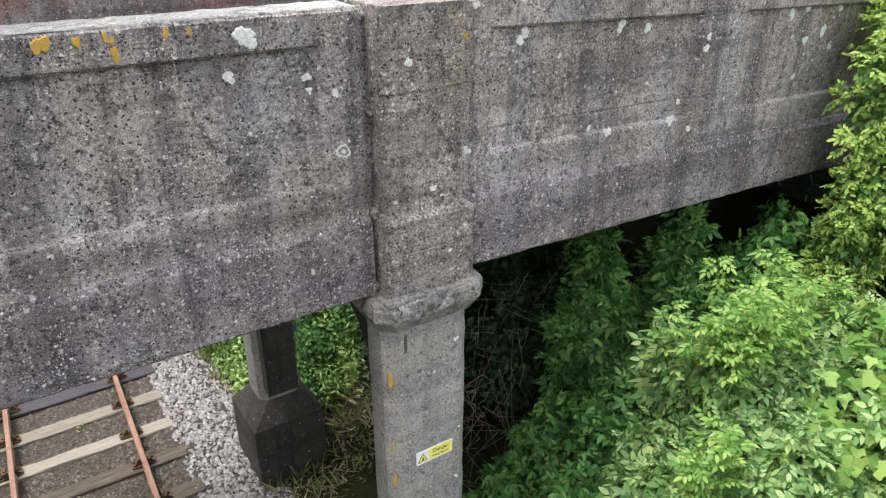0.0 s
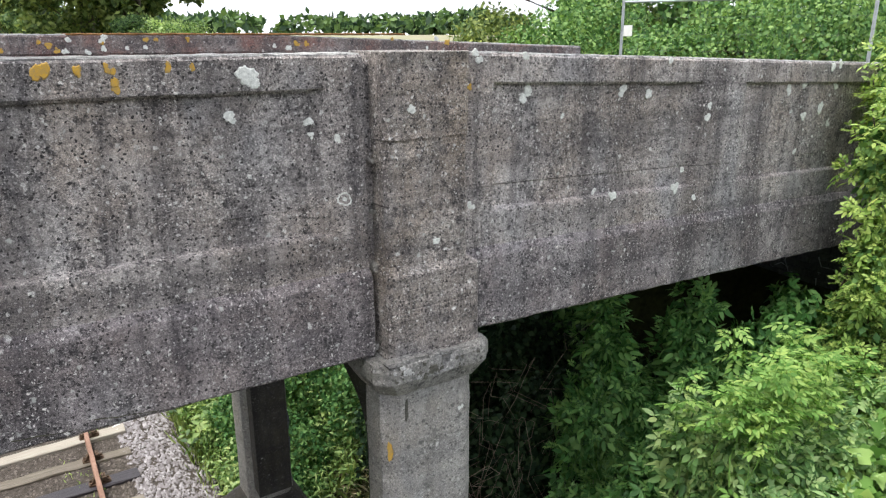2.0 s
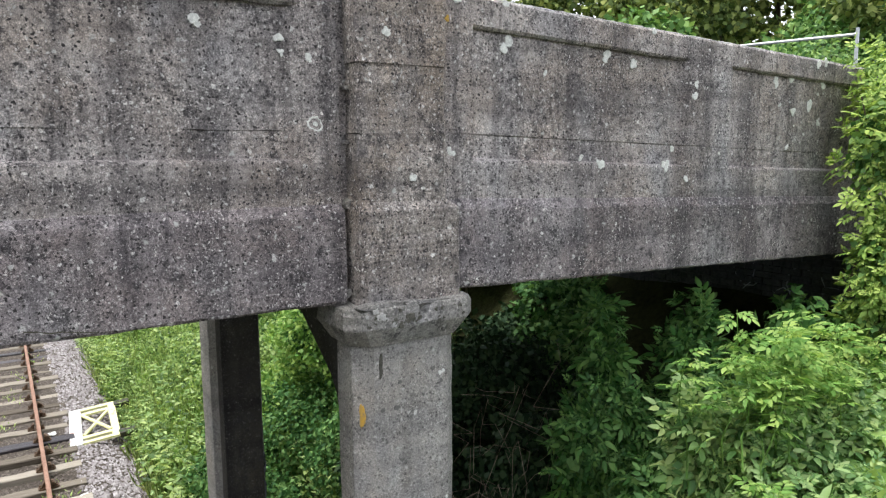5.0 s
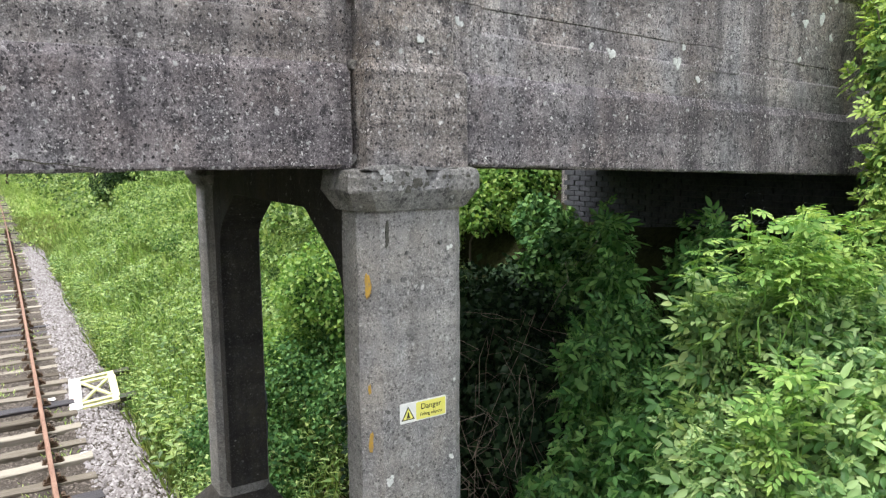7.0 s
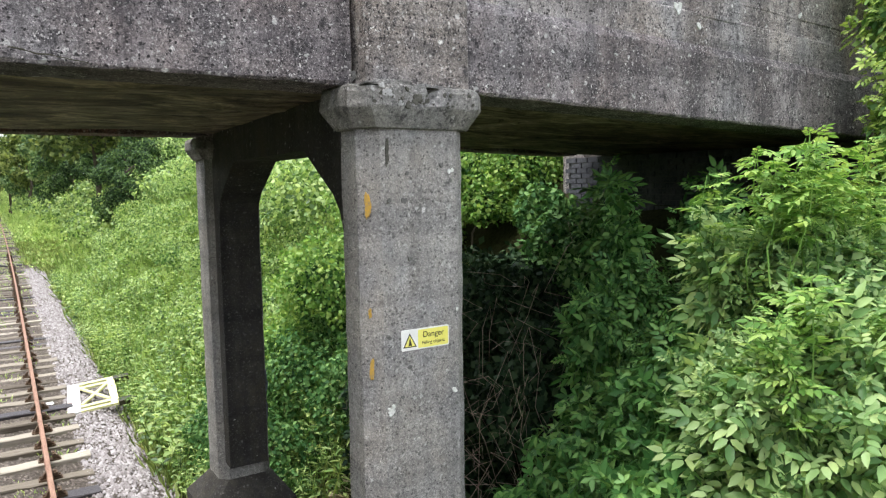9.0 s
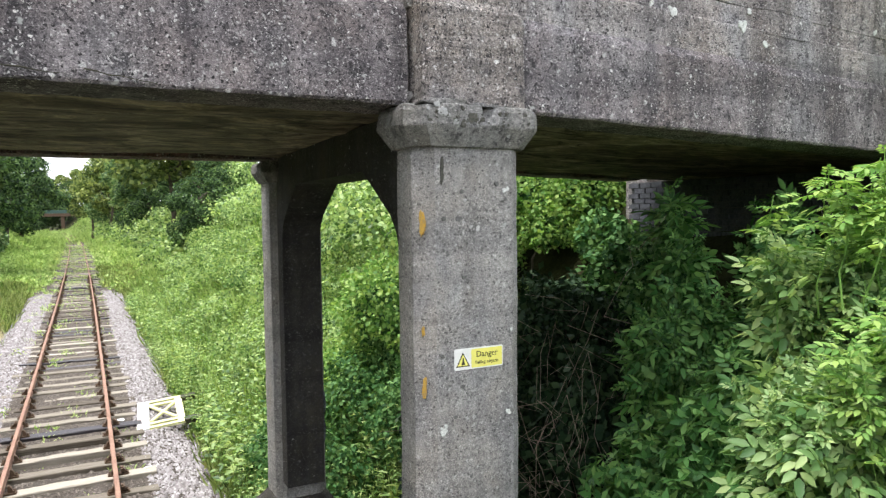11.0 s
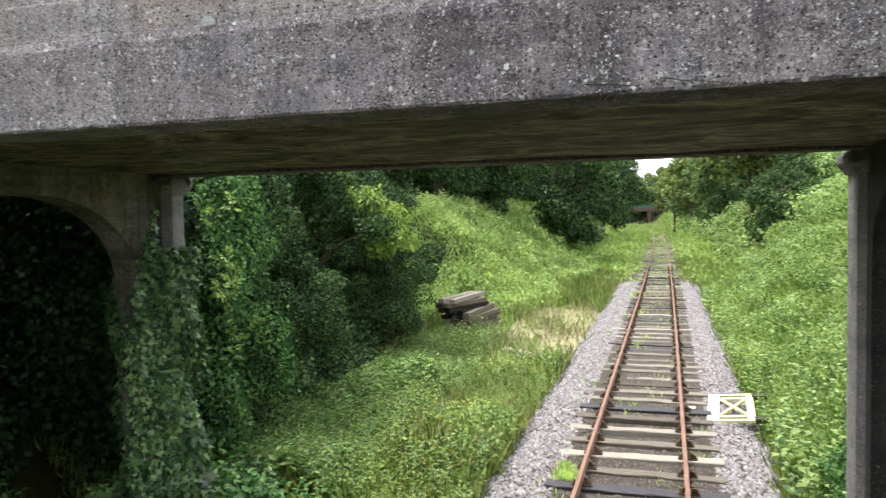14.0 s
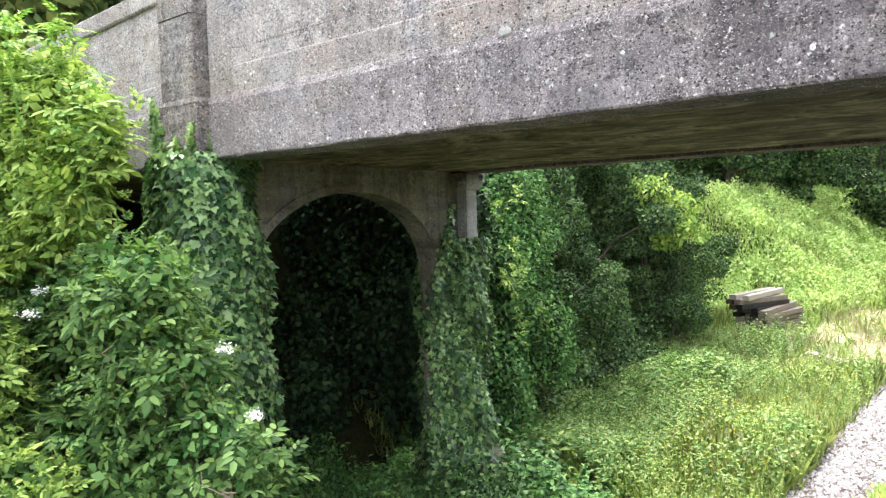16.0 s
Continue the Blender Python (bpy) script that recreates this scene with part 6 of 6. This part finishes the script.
# ---- grass, brambles and weeds of the cutting ----
def turf(name, label, seed, n, xr, yr, size, mat, power=1.6, loose=0.28, keep=None, shape=T_BLADE, kind_cat="grass", lift=0.0, on_bed=False):
    rng = np.random.default_rng(seed)
    x = rng.uniform(*xr, n)
    y = yr[0] + (yr[1] - yr[0]) * rng.random(n) ** power
    if keep is not None:
        ok = np.array([keep(a, b, rng.random()) for a, b in zip(x, y)])
        x, y = x[ok], y[ok]
    z = np.array([bed(a - track_x(b), b) if on_bed else ground_z(a, b) for a, b in zip(x, y)]) - 0.02 + lift * rng.random(len(x))
    s = size * (1 + 0.007 * np.maximum(0, y - 12)) * (0.8 + 0.35 * np.sin(x * 1.3 + 2) * np.sin(y * 0.9))
    ob = scatter(name, rng, np.stack([x, y, z], 1), np.tile((0, 0, 1.0), (len(x), 1)), s, shape, mat, None, 0, loose, "", True)
    return tagged(ob, label, kind_cat, kind="stuff")


def off_track(a, b, r):
    u = a - track_x(b)
    if b > 36 and 1.4 < abs(u) < 2.3:
        return r < 0.9 * ramp01(36, 48, b)
    if b > 85 and abs(u) <= 1.4:
        return r < 0.3 * ramp01(85, 170, b)
    return u < -2.1 - 0.25 * r or u > 2.05 + 0.25 * r


def in_straw(a, b):
    return ((a + 5.5) / 1.9) ** 2 + ((b - 22.2) / 7.2) ** 2 < 1 or ((a + 6.6) / 1.2) ** 2 + ((b - 5.0) / 1.0) ** 2 < 1


pv = [(-5.2, 23.0, ground_z(-5.2, 23.0) + 0.05)]
for i in range(28):
    a = 6.2832 * i / 28
    k = 1 + 0.12 * math.sin(3 * a) + 0.08 * math.sin(7 * a)
    x, y = -5.4 + 1.7 * k * math.cos(a), 23 + 6.2 * k * math.sin(a)
    pv.append((x, y, ground_z(x, y) + 0.03))
pf = [(0, 1 + i, 1 + (i + 1) % 28) for i in range(28)]
tagged(put("trodden_path", mesh_of("trodden_path", pv, pf, M_PATH, True)), "bare straw-coloured trodden ground in the meadow", "path", kind="structure")
def in_meadow(a, b, r):
    return off_track(a, b, r) and not (in_straw(a, b) and r > 0.05) and not (a < -6.9 and b < 4.6) and not (-9.8 < a < -7.2 and 18.0 < b < 23.6 and r > 0.12)


M_TURF = plain("mossy_turf", (0.085, 0.13, 0.035), (0.26, 0.33, 0.10), 1.6, 0.95, 0.8, 0.05, 0.0, 0.1)


def turf_sheet(name, label, us, ys):
    """A sheet of close turf that follows the lie of the land beside the track."""
    k = len(us)
    v = [(track_x(y) + u, y, ground_z(track_x(y) + u, y) + 0.02 * min(1.0, min(i, k - 1 - i)) * min(1.0, y / 4) - 0.004) for y in ys for i, u in enumerate(us)]
    f = [(j * k + i, j * k + i + 1, (j + 1) * k + i + 1, (j + 1) * k + i) for j in range(len(ys) - 1) for i in range(k - 1)]
    tagged(put(name, mesh_of(name, v, f, M_TURF, True)), label, "turf", kind="structure")


turf_sheet("meadow_turf", "mossy green turf under the meadow grass", steps(-8.6, -2.35, 0.4), steps(5.0, 150, 0.8))
turf_sheet("bank_turf", "green turf on the sunny cutting side", steps(2.35, 10.5, 0.4), steps(9.0, 150, 0.8))
turf("meadow_clover", "low broad-leaved weeds filling the meadow between the grasses", 675, 36000, (-9.6, -4.1), (3.4, 34), 0.055, M_NETTLE, 1.4, 1.3, lambda a, b, r: in_meadow(a, b, r) and noise.noise((a * 1.1, b * 0.7, 6.0)) + 0.4 * noise.noise((a * 3.0, b * 2.0, 3.0)) > -0.05, T_LEAF2, "weeds", 0.42)
turf("meadow_grass", "tall green meadow grass with weeds beside the track", 61, 76000, (-10.5, -3.9), (-3, 44), 0.56, M_GRASS, 1.6, 0.3, in_meadow)
turf("meadow_herbs", "leafy nettles and docks standing among the meadow grass", 667, 9000, (-9.8, -4.4), (2.5, 24), 0.62, M_BANK, 1.4, 0.22, lambda a, b, r: in_meadow(a, b, r) and noise.noise((a * 0.8, b * 0.5, 2.0)) > -0.2, T_STALK, "weeds")
turf("meadow_herbs", "shaded nettles at the foot of the ivy-clad pier", 670, 4200, (-9.2, -5.4), (-0.6, 4.8), 0.90, M_SHADE, 1.0, 0.2, None, T_STALK, "weeds")
turf("meadow_herbs", "pale flowering willowherb in the meadow", 668, 4200, (-8.8, -4.2), (2.5, 30), 0.74, M_SWARD, 1.4, 0.2, lambda a, b, r: in_meadow(a, b, r) and noise.noise((a * 0.9, b * 0.6, 9.0)) > 0.05, T_HERB, "weeds")
turf("meadow_herbs", "dark nettles crowding the shaded edge of the meadow", 669, 4800, (-10.8, -6.4), (3.2, 20), 0.80, M_NETTLE, 1.3, 0.2, in_meadow, T_STALK, "weeds")
turf("meadow_herbs", "dense mid-green nettles between the pier and the meadow", 677, 3400, (-8.8, -5.9), (4.6, 14.5), 0.72, M_ELDER, 1.2, 0.2, lambda a, b, r: in_meadow(a, b, r) and a + 0.10 * b + 0.8 * noise.noise((a, b * 0.6, 8.0)) < -5.9, T_STALK, "weeds")
turf("dry_grass", "patch of dry straw-coloured grass on a trodden path", 62, 22000, (-7.8, -3.9), (3.5, 30), 0.17, M_STRAW, 1.0, 1.1, lambda a, b, r: in_straw(a, b))
turf("verge_grass", "long green grass along the ballast edge", 63, 30000, (-0.4, 2.2), (3.2, 60), 0.42, M_GRASS, 1.6, 0.35, lambda a, b, r: off_track(a, b, r) and r < 0.06 + ramp01(5.2, 8.5, b))
turf("far_grass", "rough grass closing over the distant track", 64, 46000, (-14, 9), (42, 236), 0.5, M_SWARD, 1.2, 0.4, off_track)
turf("far_weeds", "pale green weeds spreading beside the distant track", 676, 30000, (-10, 4), (40, 150), 0.20, M_SWARD, 1.3, 1.2, off_track, T_LEAF2, "weeds", 0.35)
turf("meadow_weeds", "pale seeding weeds among the meadow grass", 661, 9000, (-9.5, -4.2), (3.0, 32), 0.05, M_BRAMBLE, 1.4, 0.9, lambda a, b, r: off_track(a, b, r) and not in_straw(a, b), T_LEAF2, "weeds", 0.6)
turf("dry_stalks", "dry straw-coloured stalks in the meadow", 662, 7000, (-8.5, -3.9), (3.0, 40), 0.42, M_STRAW, 1.3, 0.35, lambda a, b, r: off_track(a, b, r) and math.sin(a * 1.7) * math.sin(b * 0.8 + a) > -0.2)
turf("seed_heads", "feathery buff seed heads of the meadow grass", 674, 9000, (-9.0, -4.0), (2.5, 26), 0.10, M_STRAW, 1.5, 0.5, in_meadow, T_LEAF3, "grass", 0.75)
turf("yellow_flowers", "small yellow meadow flowers among the grass", 65, 7000, (-7.8, -4.5), (4.2, 15), 0.034, M_FLOWER, 1.2, 1.5, lambda a, b, r: off_track(a, b, r) and math.sin(a * 1.9 + 1) * math.sin(b * 0.9) > -0.35, T_LEAF2, "flowers", 0.72)
turf("verge_herbs", "tall willowherb and nettles at the foot of the bank", 671, 3600, (0.1, 3.4), (4.6, 34), 0.85, M_BANK, 1.4, 0.2, off_track, T_HERB, "weeds")
turf("verge_herbs", "pale seeding stalks at the foot of the bank", 672, 2400, (0.1, 4.5), (5.6, 34), 0.95, M_BRAMBLE, 1.4, 0.2, off_track, T_STALK, "weeds")
turf("verge_weeds", "weeds and cow parsley at the foot of the bank", 67, 14000, (0.0, 2.2), (3.4, 34), 0.06, M_BANK, 1.4, 0.9, lambda a, b, r: off_track(a, b, r) and b > 4 + 5 * r, T_LEAF2, "weeds", 0.55)
def bank_right(a, b, r):
    return a - track_x(b) > 2.6 + 0.4 * r and b > 8.0 + 2.0 * r


def bank_clump(a, b, r):
    return bank_right(a, b, r) and noise.noise((a * 0.9, b * 0.55, 4.0)) + 0.35 * noise.noise((a * 2.6, b * 1.7, 1.0)) > -0.02


def bank_left(a, b, r):
    return a - track_x(b) < -4.6 - 0.8 * math.sin(b * 0.4) and not (in_straw(a, b) and r > 0.04) and not (-10.2 < a < -6.8 and 16 < b < 23.6)


turf("bank_weeds", "pale brambles, nettles and willowherb covering the cutting side", 663, 30000, (0.6, 9.0), (5.2, 42), 0.062, M_BRAMBLE, 1.5, 1.0, bank_clump, T_LEAF2, "weeds", 0.8)
turf("bank_weeds", "fresh green leaves among the brambles on the cutting side", 664, 18000, (0.6, 9.0), (5.2, 40), 0.06, M_BANK, 1.5, 1.0, bank_clump, T_LEAF2, "weeds", 0.8)
turf("bank_grass", "long seeding grass among the brambles on the cutting side", 673, 36000, (0.1, 8.0), (4.5, 40), 0.75, M_SWARD, 1.5, 0.4, bank_right)
turf("bank_weeds", "pale green weeds covering the far bank", 665, 60000, (-14, -4.2), (22, 74), 0.12, M_SWARD, 1.2, 1.2, bank_left, T_LEAF2, "weeds", 0.9)
turf("bank_grass", "tall pale grass on the far bank", 666, 40000, (-14, -4.2), (19, 66), 0.55, M_SWARD, 1.1, 0.4, bank_left)
turf("dry_stalks", "dead leaf stalks littering the ground by the pier", 68, 2500, (-0.1, 2.0), (3.0, 6.0), 0.25, M_STRAW, 1.0, 2.5, off_track)


turf("track_weeds", "thin grass spreading between the rails", 692, 17000, (-3.6, 0.6), (22, 110), 0.13, M_SWARD, 1.0, 0.7, lambda a, b, r: r < 0.25 + 0.75 * ramp01(28, 50, b) and abs(a - track_x(b)) < 1.35 and math.sin(a * 3.1 + b * 0.5) * math.sin(b * 1.1 + a) > -0.35, T_LEAF3, on_bed=True)
turf("track_weeds", "low green tufts growing between the sleepers", 69, 12000, (-3.6, -0.9), (5, 50), 0.12, M_SWARD, 1.0, 0.9, lambda a, b, r: math.sin(a * 5.1 + b * 0.9) * math.sin(b * 1.7 + a) > 0.45 and b > 6, T_LEAF3, on_bed=True)
turf("track_weeds", "green grass tuft beside the rail", 70, 500, (-3.35, -3.05), (7.2, 7.9), 0.2, M_SWARD, 1.0, 0.6, None, T_LEAF3, on_bed=True)


def mounds(seed, n, xr, yr, h, r):
    rm = random.Random(seed)
    out = []
    for _ in range(n):
        x, y = rm.uniform(*xr), yr[0] + (yr[1] - yr[0]) * rm.random() ** 1.4
        x += track_x(y) + 2.2
        q = rm.uniform(*r) * (1 + 0.006 * y)
        z = ground_z(x, y) + rm.uniform(*h)
        if x > 2:
            z = min(z, 5.65 - q * 0.75)
        out.append((x, y, z, q, q * 1.1, q * 0.75))
    return out


def thicket(name, label, seed, blobs, n, shape, size, mat, depth=0.2):
    rng = np.random.default_rng(seed)
    p, q = ball_points(rng, blobs, n, depth, -0.15)
    clear = ((p[:, 0] + 8.3) / 1.9) ** 2 + ((p[:, 1] - 21.0) / 3.2) ** 2 > 1
    p, q = p[clear], q[clear]
    d = np.hypot(p[:, 0] + 2, p[:, 1] + 3.5)
    ob = scatter(name, rng, p, q, size * (1 + 0.012 * np.maximum(0, d - 10)), shape, mat, None, 0.25, 0.5)
    return tagged(ob, label, "brambles", kind="stuff")


thicket("bramble_bank", "pale green brambles and nettles covering the cutting side", 71, mounds(71, 170, (1.5, 8.0), (8.0, 34), (0.1, 0.8), (0.35, 0.85)), 120000, T_LEAF2, 0.068, M_BRAMBLE, 0.13)
thicket("bramble_bank", "bright green scrub on the upper cutting side", 72, mounds(72, 110, (2.6, 9.5), (6.2, 40), (0.2, 1.1), (0.4, 0.9)), 64000, T_LEAF2, 0.072, M_BANK, 0.13)
thicket("bramble_bank", "darker nettle clumps low on the cutting side", 82, mounds(82, 34, (2.9, 7.0), (7.5, 22), (0.1, 0.55), (0.3, 0.6)), 26000, T_LEAF2, 0.066, M_ELDER, 0.16)
thicket("bramble_bank", "distant brambles on the cutting side", 73, mounds(73, 80, (2.2, 10), (30, 120), (0.2, 1.0), (0.9, 1.7)), 40000, T_LEAF2, 0.15, M_BRAMBLE)
thicket("bramble_bank", "green brambles on the far bank below the trees", 74, mounds(74, 80, (-15.5, -8.5), (23, 75), (-0.3, 0.25), (0.5, 1.0)), 26000, T_LEAF2, 0.12, M_SWARD)
thicket("bramble_bank", "dark scrub at the edge of the meadow", 75, mounds(75, 60, (-13.5, -9.3), (6.5, 22), (0.2, 1.3), (0.6, 1.2)), 70000, T_LEAF2, 0.085, M_TREE)
thicket("hedge", "overgrown green hedge of brambles behind the mesh fence", 76, [(8.5 + 1.1 * math.sin(i * 2.1) + 0.35 * i, 8.5 - 0.55 * i + 0.6 * math.sin(i * 1.3), 5.6 + 0.5 * math.sin(i * 1.9), 1.3, 1.2, 1.2 + 0.35 * math.sin(i)) for i in range(14)], 26000, T_LEAF2, 0.085, M_ELDER, 0.32)
thicket("hedge", "dark upper hedge beside the road", 77, [(12 + 0.9 * i, 10 - 0.9 * i + 0.6 * math.sin(i * 1.3), 6.8 + 0.7 * math.sin(i * 1.9), 1.7, 1.5, 1.5) for i in range(12)], 12000, T_LEAF2, 0.2, M_ELDER)


thicket("hedge", "low bushes below the trees beyond the parapet", 78, [(10.5 + 0.6 * i, 13.0 - 0.35 * i + 1.2 * math.sin(i * 1.7), 5.4 + 0.6 * math.sin(i * 2.3), 1.4, 1.3, 1.3) for i in range(14)], 24000, T_LEAF2, 0.12, M_OAK)


thicket("bramble_bank", "tall scrub along the top of the cutting", 79, [(3.6 + 0.55 * i + 0.5 * math.sin(i * 2.1), 13 + 2.2 * i, 4.55 + 0.25 * math.sin(i * 1.3), 1.3, 1.5, 1.0) for i in range(12)] + [(3.2 + 0.5 * i, 9 + 2.1 * i, 3.4 + 0.15 * i, 1.2, 1.3, 1.1) for i in range(8)] + [(7.2 + i, 40 + 2 * i, 5.8, 1.7, 1.6, 1.5) for i in range(4)], 40000, T_LEAF2, 0.11, M_BRAMBLE)


thicket("hedge", "bushes below the trees along the far side of the line", 80, [(-8.8 - 0.9 * math.sin(i * 2.3) - 0.012 * i * i, 42 + 3.6 * i, 1.6 + 0.5 * math.sin(i * 1.7), 1.7, 2.0, 2.1) for i in range(5, 20)], 30000, T_LEAF2, 0.26, M_ASH)


# ---- trees ----
def tree_meshes(seed, height, spread, n, mat, size, trunk_h=0.3):
    """A trunk with limbs, and a crown of many small clumps."""
    rng = np.random.default_rng(seed)
    r2 = random.Random(seed)
    bm = bmesh.new()
    tube(bm, branch(r2, (0, 0, -0.4), (r2.uniform(-0.3, 0.3), r2.uniform(-0.3, 0.3), height * 0.72), 0.03, 7), 0.03 * height * 0.8, 0.05, 8)
    clumps = []
    for i in range(34):
        a, k = r2.uniform(0, 6.28), r2.random()
        z = height * (trunk_h + (1 - trunk_h) * (0.08 + 0.87 * r2.random()))
        w = spread * math.sin(3.14 * min(1, max(0.12, (z / height - trunk_h * 0.6) / (1.06 - trunk_h * 0.6)))) ** 0.7
        r = w * math.sqrt(k) * 0.95
        q = r2.uniform(0.16, 0.30) * spread
        clumps.append((r * math.cos(a), r * math.sin(a), z, q, q, q * 0.75))
        if i < 12:
            h = max(height * 0.15, z - r * 0.6)
            tube(bm, branch(r2, (0, 0, h), (r * math.cos(a) * 0.9, r * math.sin(a) * 0.9, z), 0.1, 5), 0.09, 0.025, 5)
    me = bpy.data.meshes.new("trunk")
    bm.to_mesh(me)
    bm.free()
    me.materials.append(M_BARK)
    p, q = ball_points(rng, clumps, n, 0.3, -0.9)
    crown = scatter("crown", rng, p, q, size, T_LEAF2, mat, None, 0.2, 0.7)
    cm = crown.data
    bpy.data.objects.remove(crown)
    return me, cm


KINDS = {
    "oak": (tree_meshes(81, 11.0, 5.0, 8500, M_OAK, 0.40), "broad oak tree in full olive-green leaf", "oak_tree"),
    "near_oak": (tree_meshes(85, 11.0, 5.0, 14000, M_OAK, 0.27), "leafy oak tree standing beyond the parapet", "oak_tree"),
    "ash": (tree_meshes(82, 12.0, 4.2, 8000, M_ASH, 0.41, 0.15), "tall dark green tree on the bank", "ash_tree"),
    "thorn": (tree_meshes(83, 7.0, 3.3, 14000, M_TREE, 0.185, 0.05), "dense dark hawthorn tree on the bank", "hawthorn_tree"),
    "near_thorn": (tree_meshes(86, 7.0, 3.3, 34000, M_TREE, 0.115, 0.02), "dense dark hawthorn tree overhanging the meadow", "hawthorn_tree"),
    "willow": (tree_meshes(84, 6.5, 3.2, 13000, M_TREE, 0.18, 0.02), "bushy mid green tree on the bank", "sallow_tree"),
}


def tree(kind, x, y, s=1.0, turn=0.0, z=None):
    (trunk, crown), label, nm = KINDS[kind]
    top = thing(nm, label, "tree", "trees", at=(x, y, ground_z(x, y) if z is None else z))
    top.rotation_euler = (0, 0, radians(turn))
    top.scale = (s, s, s)
    put("trunk", trunk, top)
    put("crown", crown, top)


# bank to the left of the line
for k, x, y, s, r in (("near_thorn", -13.2, 10.5, 1.0, 0), ("near_thorn", -11.8, 14.5, 0.85, 80), ("near_thorn", -11.2, 18.2, 0.8, 10), ("thorn", -13.5, 18.5, 1.15, 200), ("ash", -17, 14, 0.9, 50), ("ash", -16, 23, 0.95, 130), ("oak", -19, 30, 1.0, 20),
                      ("thorn", -14.5, 27, 1.0, 300), ("ash", -17, 38, 1.0, 220), ("thorn", -13.5, 47, 1.3, 120), ("ash", -15.5, 55, 1.15, 10), ("ash", -13.8, 66, 1.1, 75), ("ash", -15, 80, 1.2, 160), ("oak", -18, 98, 1.2, 0),
                      ("ash", -15, 118, 1.2, 100), ("ash", -19, 142, 1.2, 190), ("near_thorn", -10.6, 11.0, 0.66, 150), ("near_thorn", -10.8, 9.0, 0.64, 20), ("near_thorn", -10.2, 16.0, 0.6, 220), ("oak", -24, 10, 1.0, 60), ("ash", -22, -2, 1.0, 15), ("thorn", -15.5, -3.5, 0.9, 30), ("thorn", -17.5, -1.5, 1.0, 130), ("oak", -20, -12, 1.0, 0),
                      # the first oak here is added, mostly unseen, to shade the thorns
                      ("oak", -14.2, 9.5, 0.8, 20), ("thorn", -4.5, 262, 1.9, 20), ("thorn", 0.0, 258, 1.8, 20), ("thorn", -9.0, 256, 2.0, 70), ("thorn", 4.6, 66, 1.0, 20), ("thorn", -14.5, 38, 1.1, 200), ("thorn", -18, 45, 1.3, 250), ("thorn", -16.5, 42, 1.2, 40), ("thorn", -19.5, 52, 1.4, 140), ("thorn", 5.8, 40, 0.62, 70), ("thorn", -12.0, 45, 1.1, 40), ("thorn", -9.6, 58, 1.5, 130), ("thorn", -10.2, 79, 1.7, 210), ("thorn", -8.8, 100, 1.8, 0), ("thorn", -8.6, 128, 1.9, 90), ("oak", -18, 3, 0.85, 10), ("thorn", -16.5, 6.5, 1.15, 70), ("oak", -24, -6, 1.1, 70),
                      # right of the line
                      ("oak", 4.6, 49, 0.95, 0), ("oak", 6.5, 60, 1.0, 90), ("oak", 7.2, 45, 0.9, 200), ("oak", 8.8, 52, 1.0, 140), ("ash", 5.0, 76, 0.9, 40), ("oak", 6.0, 95, 1.0, 10), ("oak", 3.6, 108, 1.1, 130), ("oak", 2.0, 138, 1.1, 10), ("thorn", 4.3, 36, 0.6, 10), ("ash", 4, 120, 0.9, 0), ("oak", 6, 150, 1.0, 70),
                      ("near_oak", 15.8, 16.0, 0.8, 30), ("near_oak", 17.5, 15, 0.9, 160), ("near_oak", 18, 9, 0.8, 20), ("near_oak", 22, 7, 0.9, 100), ("near_oak", 17, 4, 0.7, 100),
                      # beyond the far bridge
                      ("oak", -6.5, 265, 1.3, 0), ("ash", -12, 260, 1.5, 0), ("oak", 1, 270, 1.4, 70), ("ash", -20, 200, 1.2, 20), ("oak", 8, 205, 1.2, 45)):
    tree(k, x, y, s, r)

# far rim of woods round the fields
rw = np.random.default_rng(91)
blobs = []
for i in range(150):
    a = rw.uniform(0, 6.28)
    d = rw.uniform(420, 520)
    x, y = d * math.cos(a), d * math.sin(a)
    blobs.append((x, y, ground_z(x, y) + rw.uniform(2, 6), rw.uniform(14, 26), rw.uniform(14, 26), rw.uniform(5, 10)))
p, q = ball_points(rw, blobs, 36000, 0.15, -0.1)
tagged(scatter("far_woods", rw, p, q, 4.6, T_LEAF2, M_TREE, None, 0.1, 0.6), "belt of woods on the horizon beyond the fields", "woods", kind="stuff")
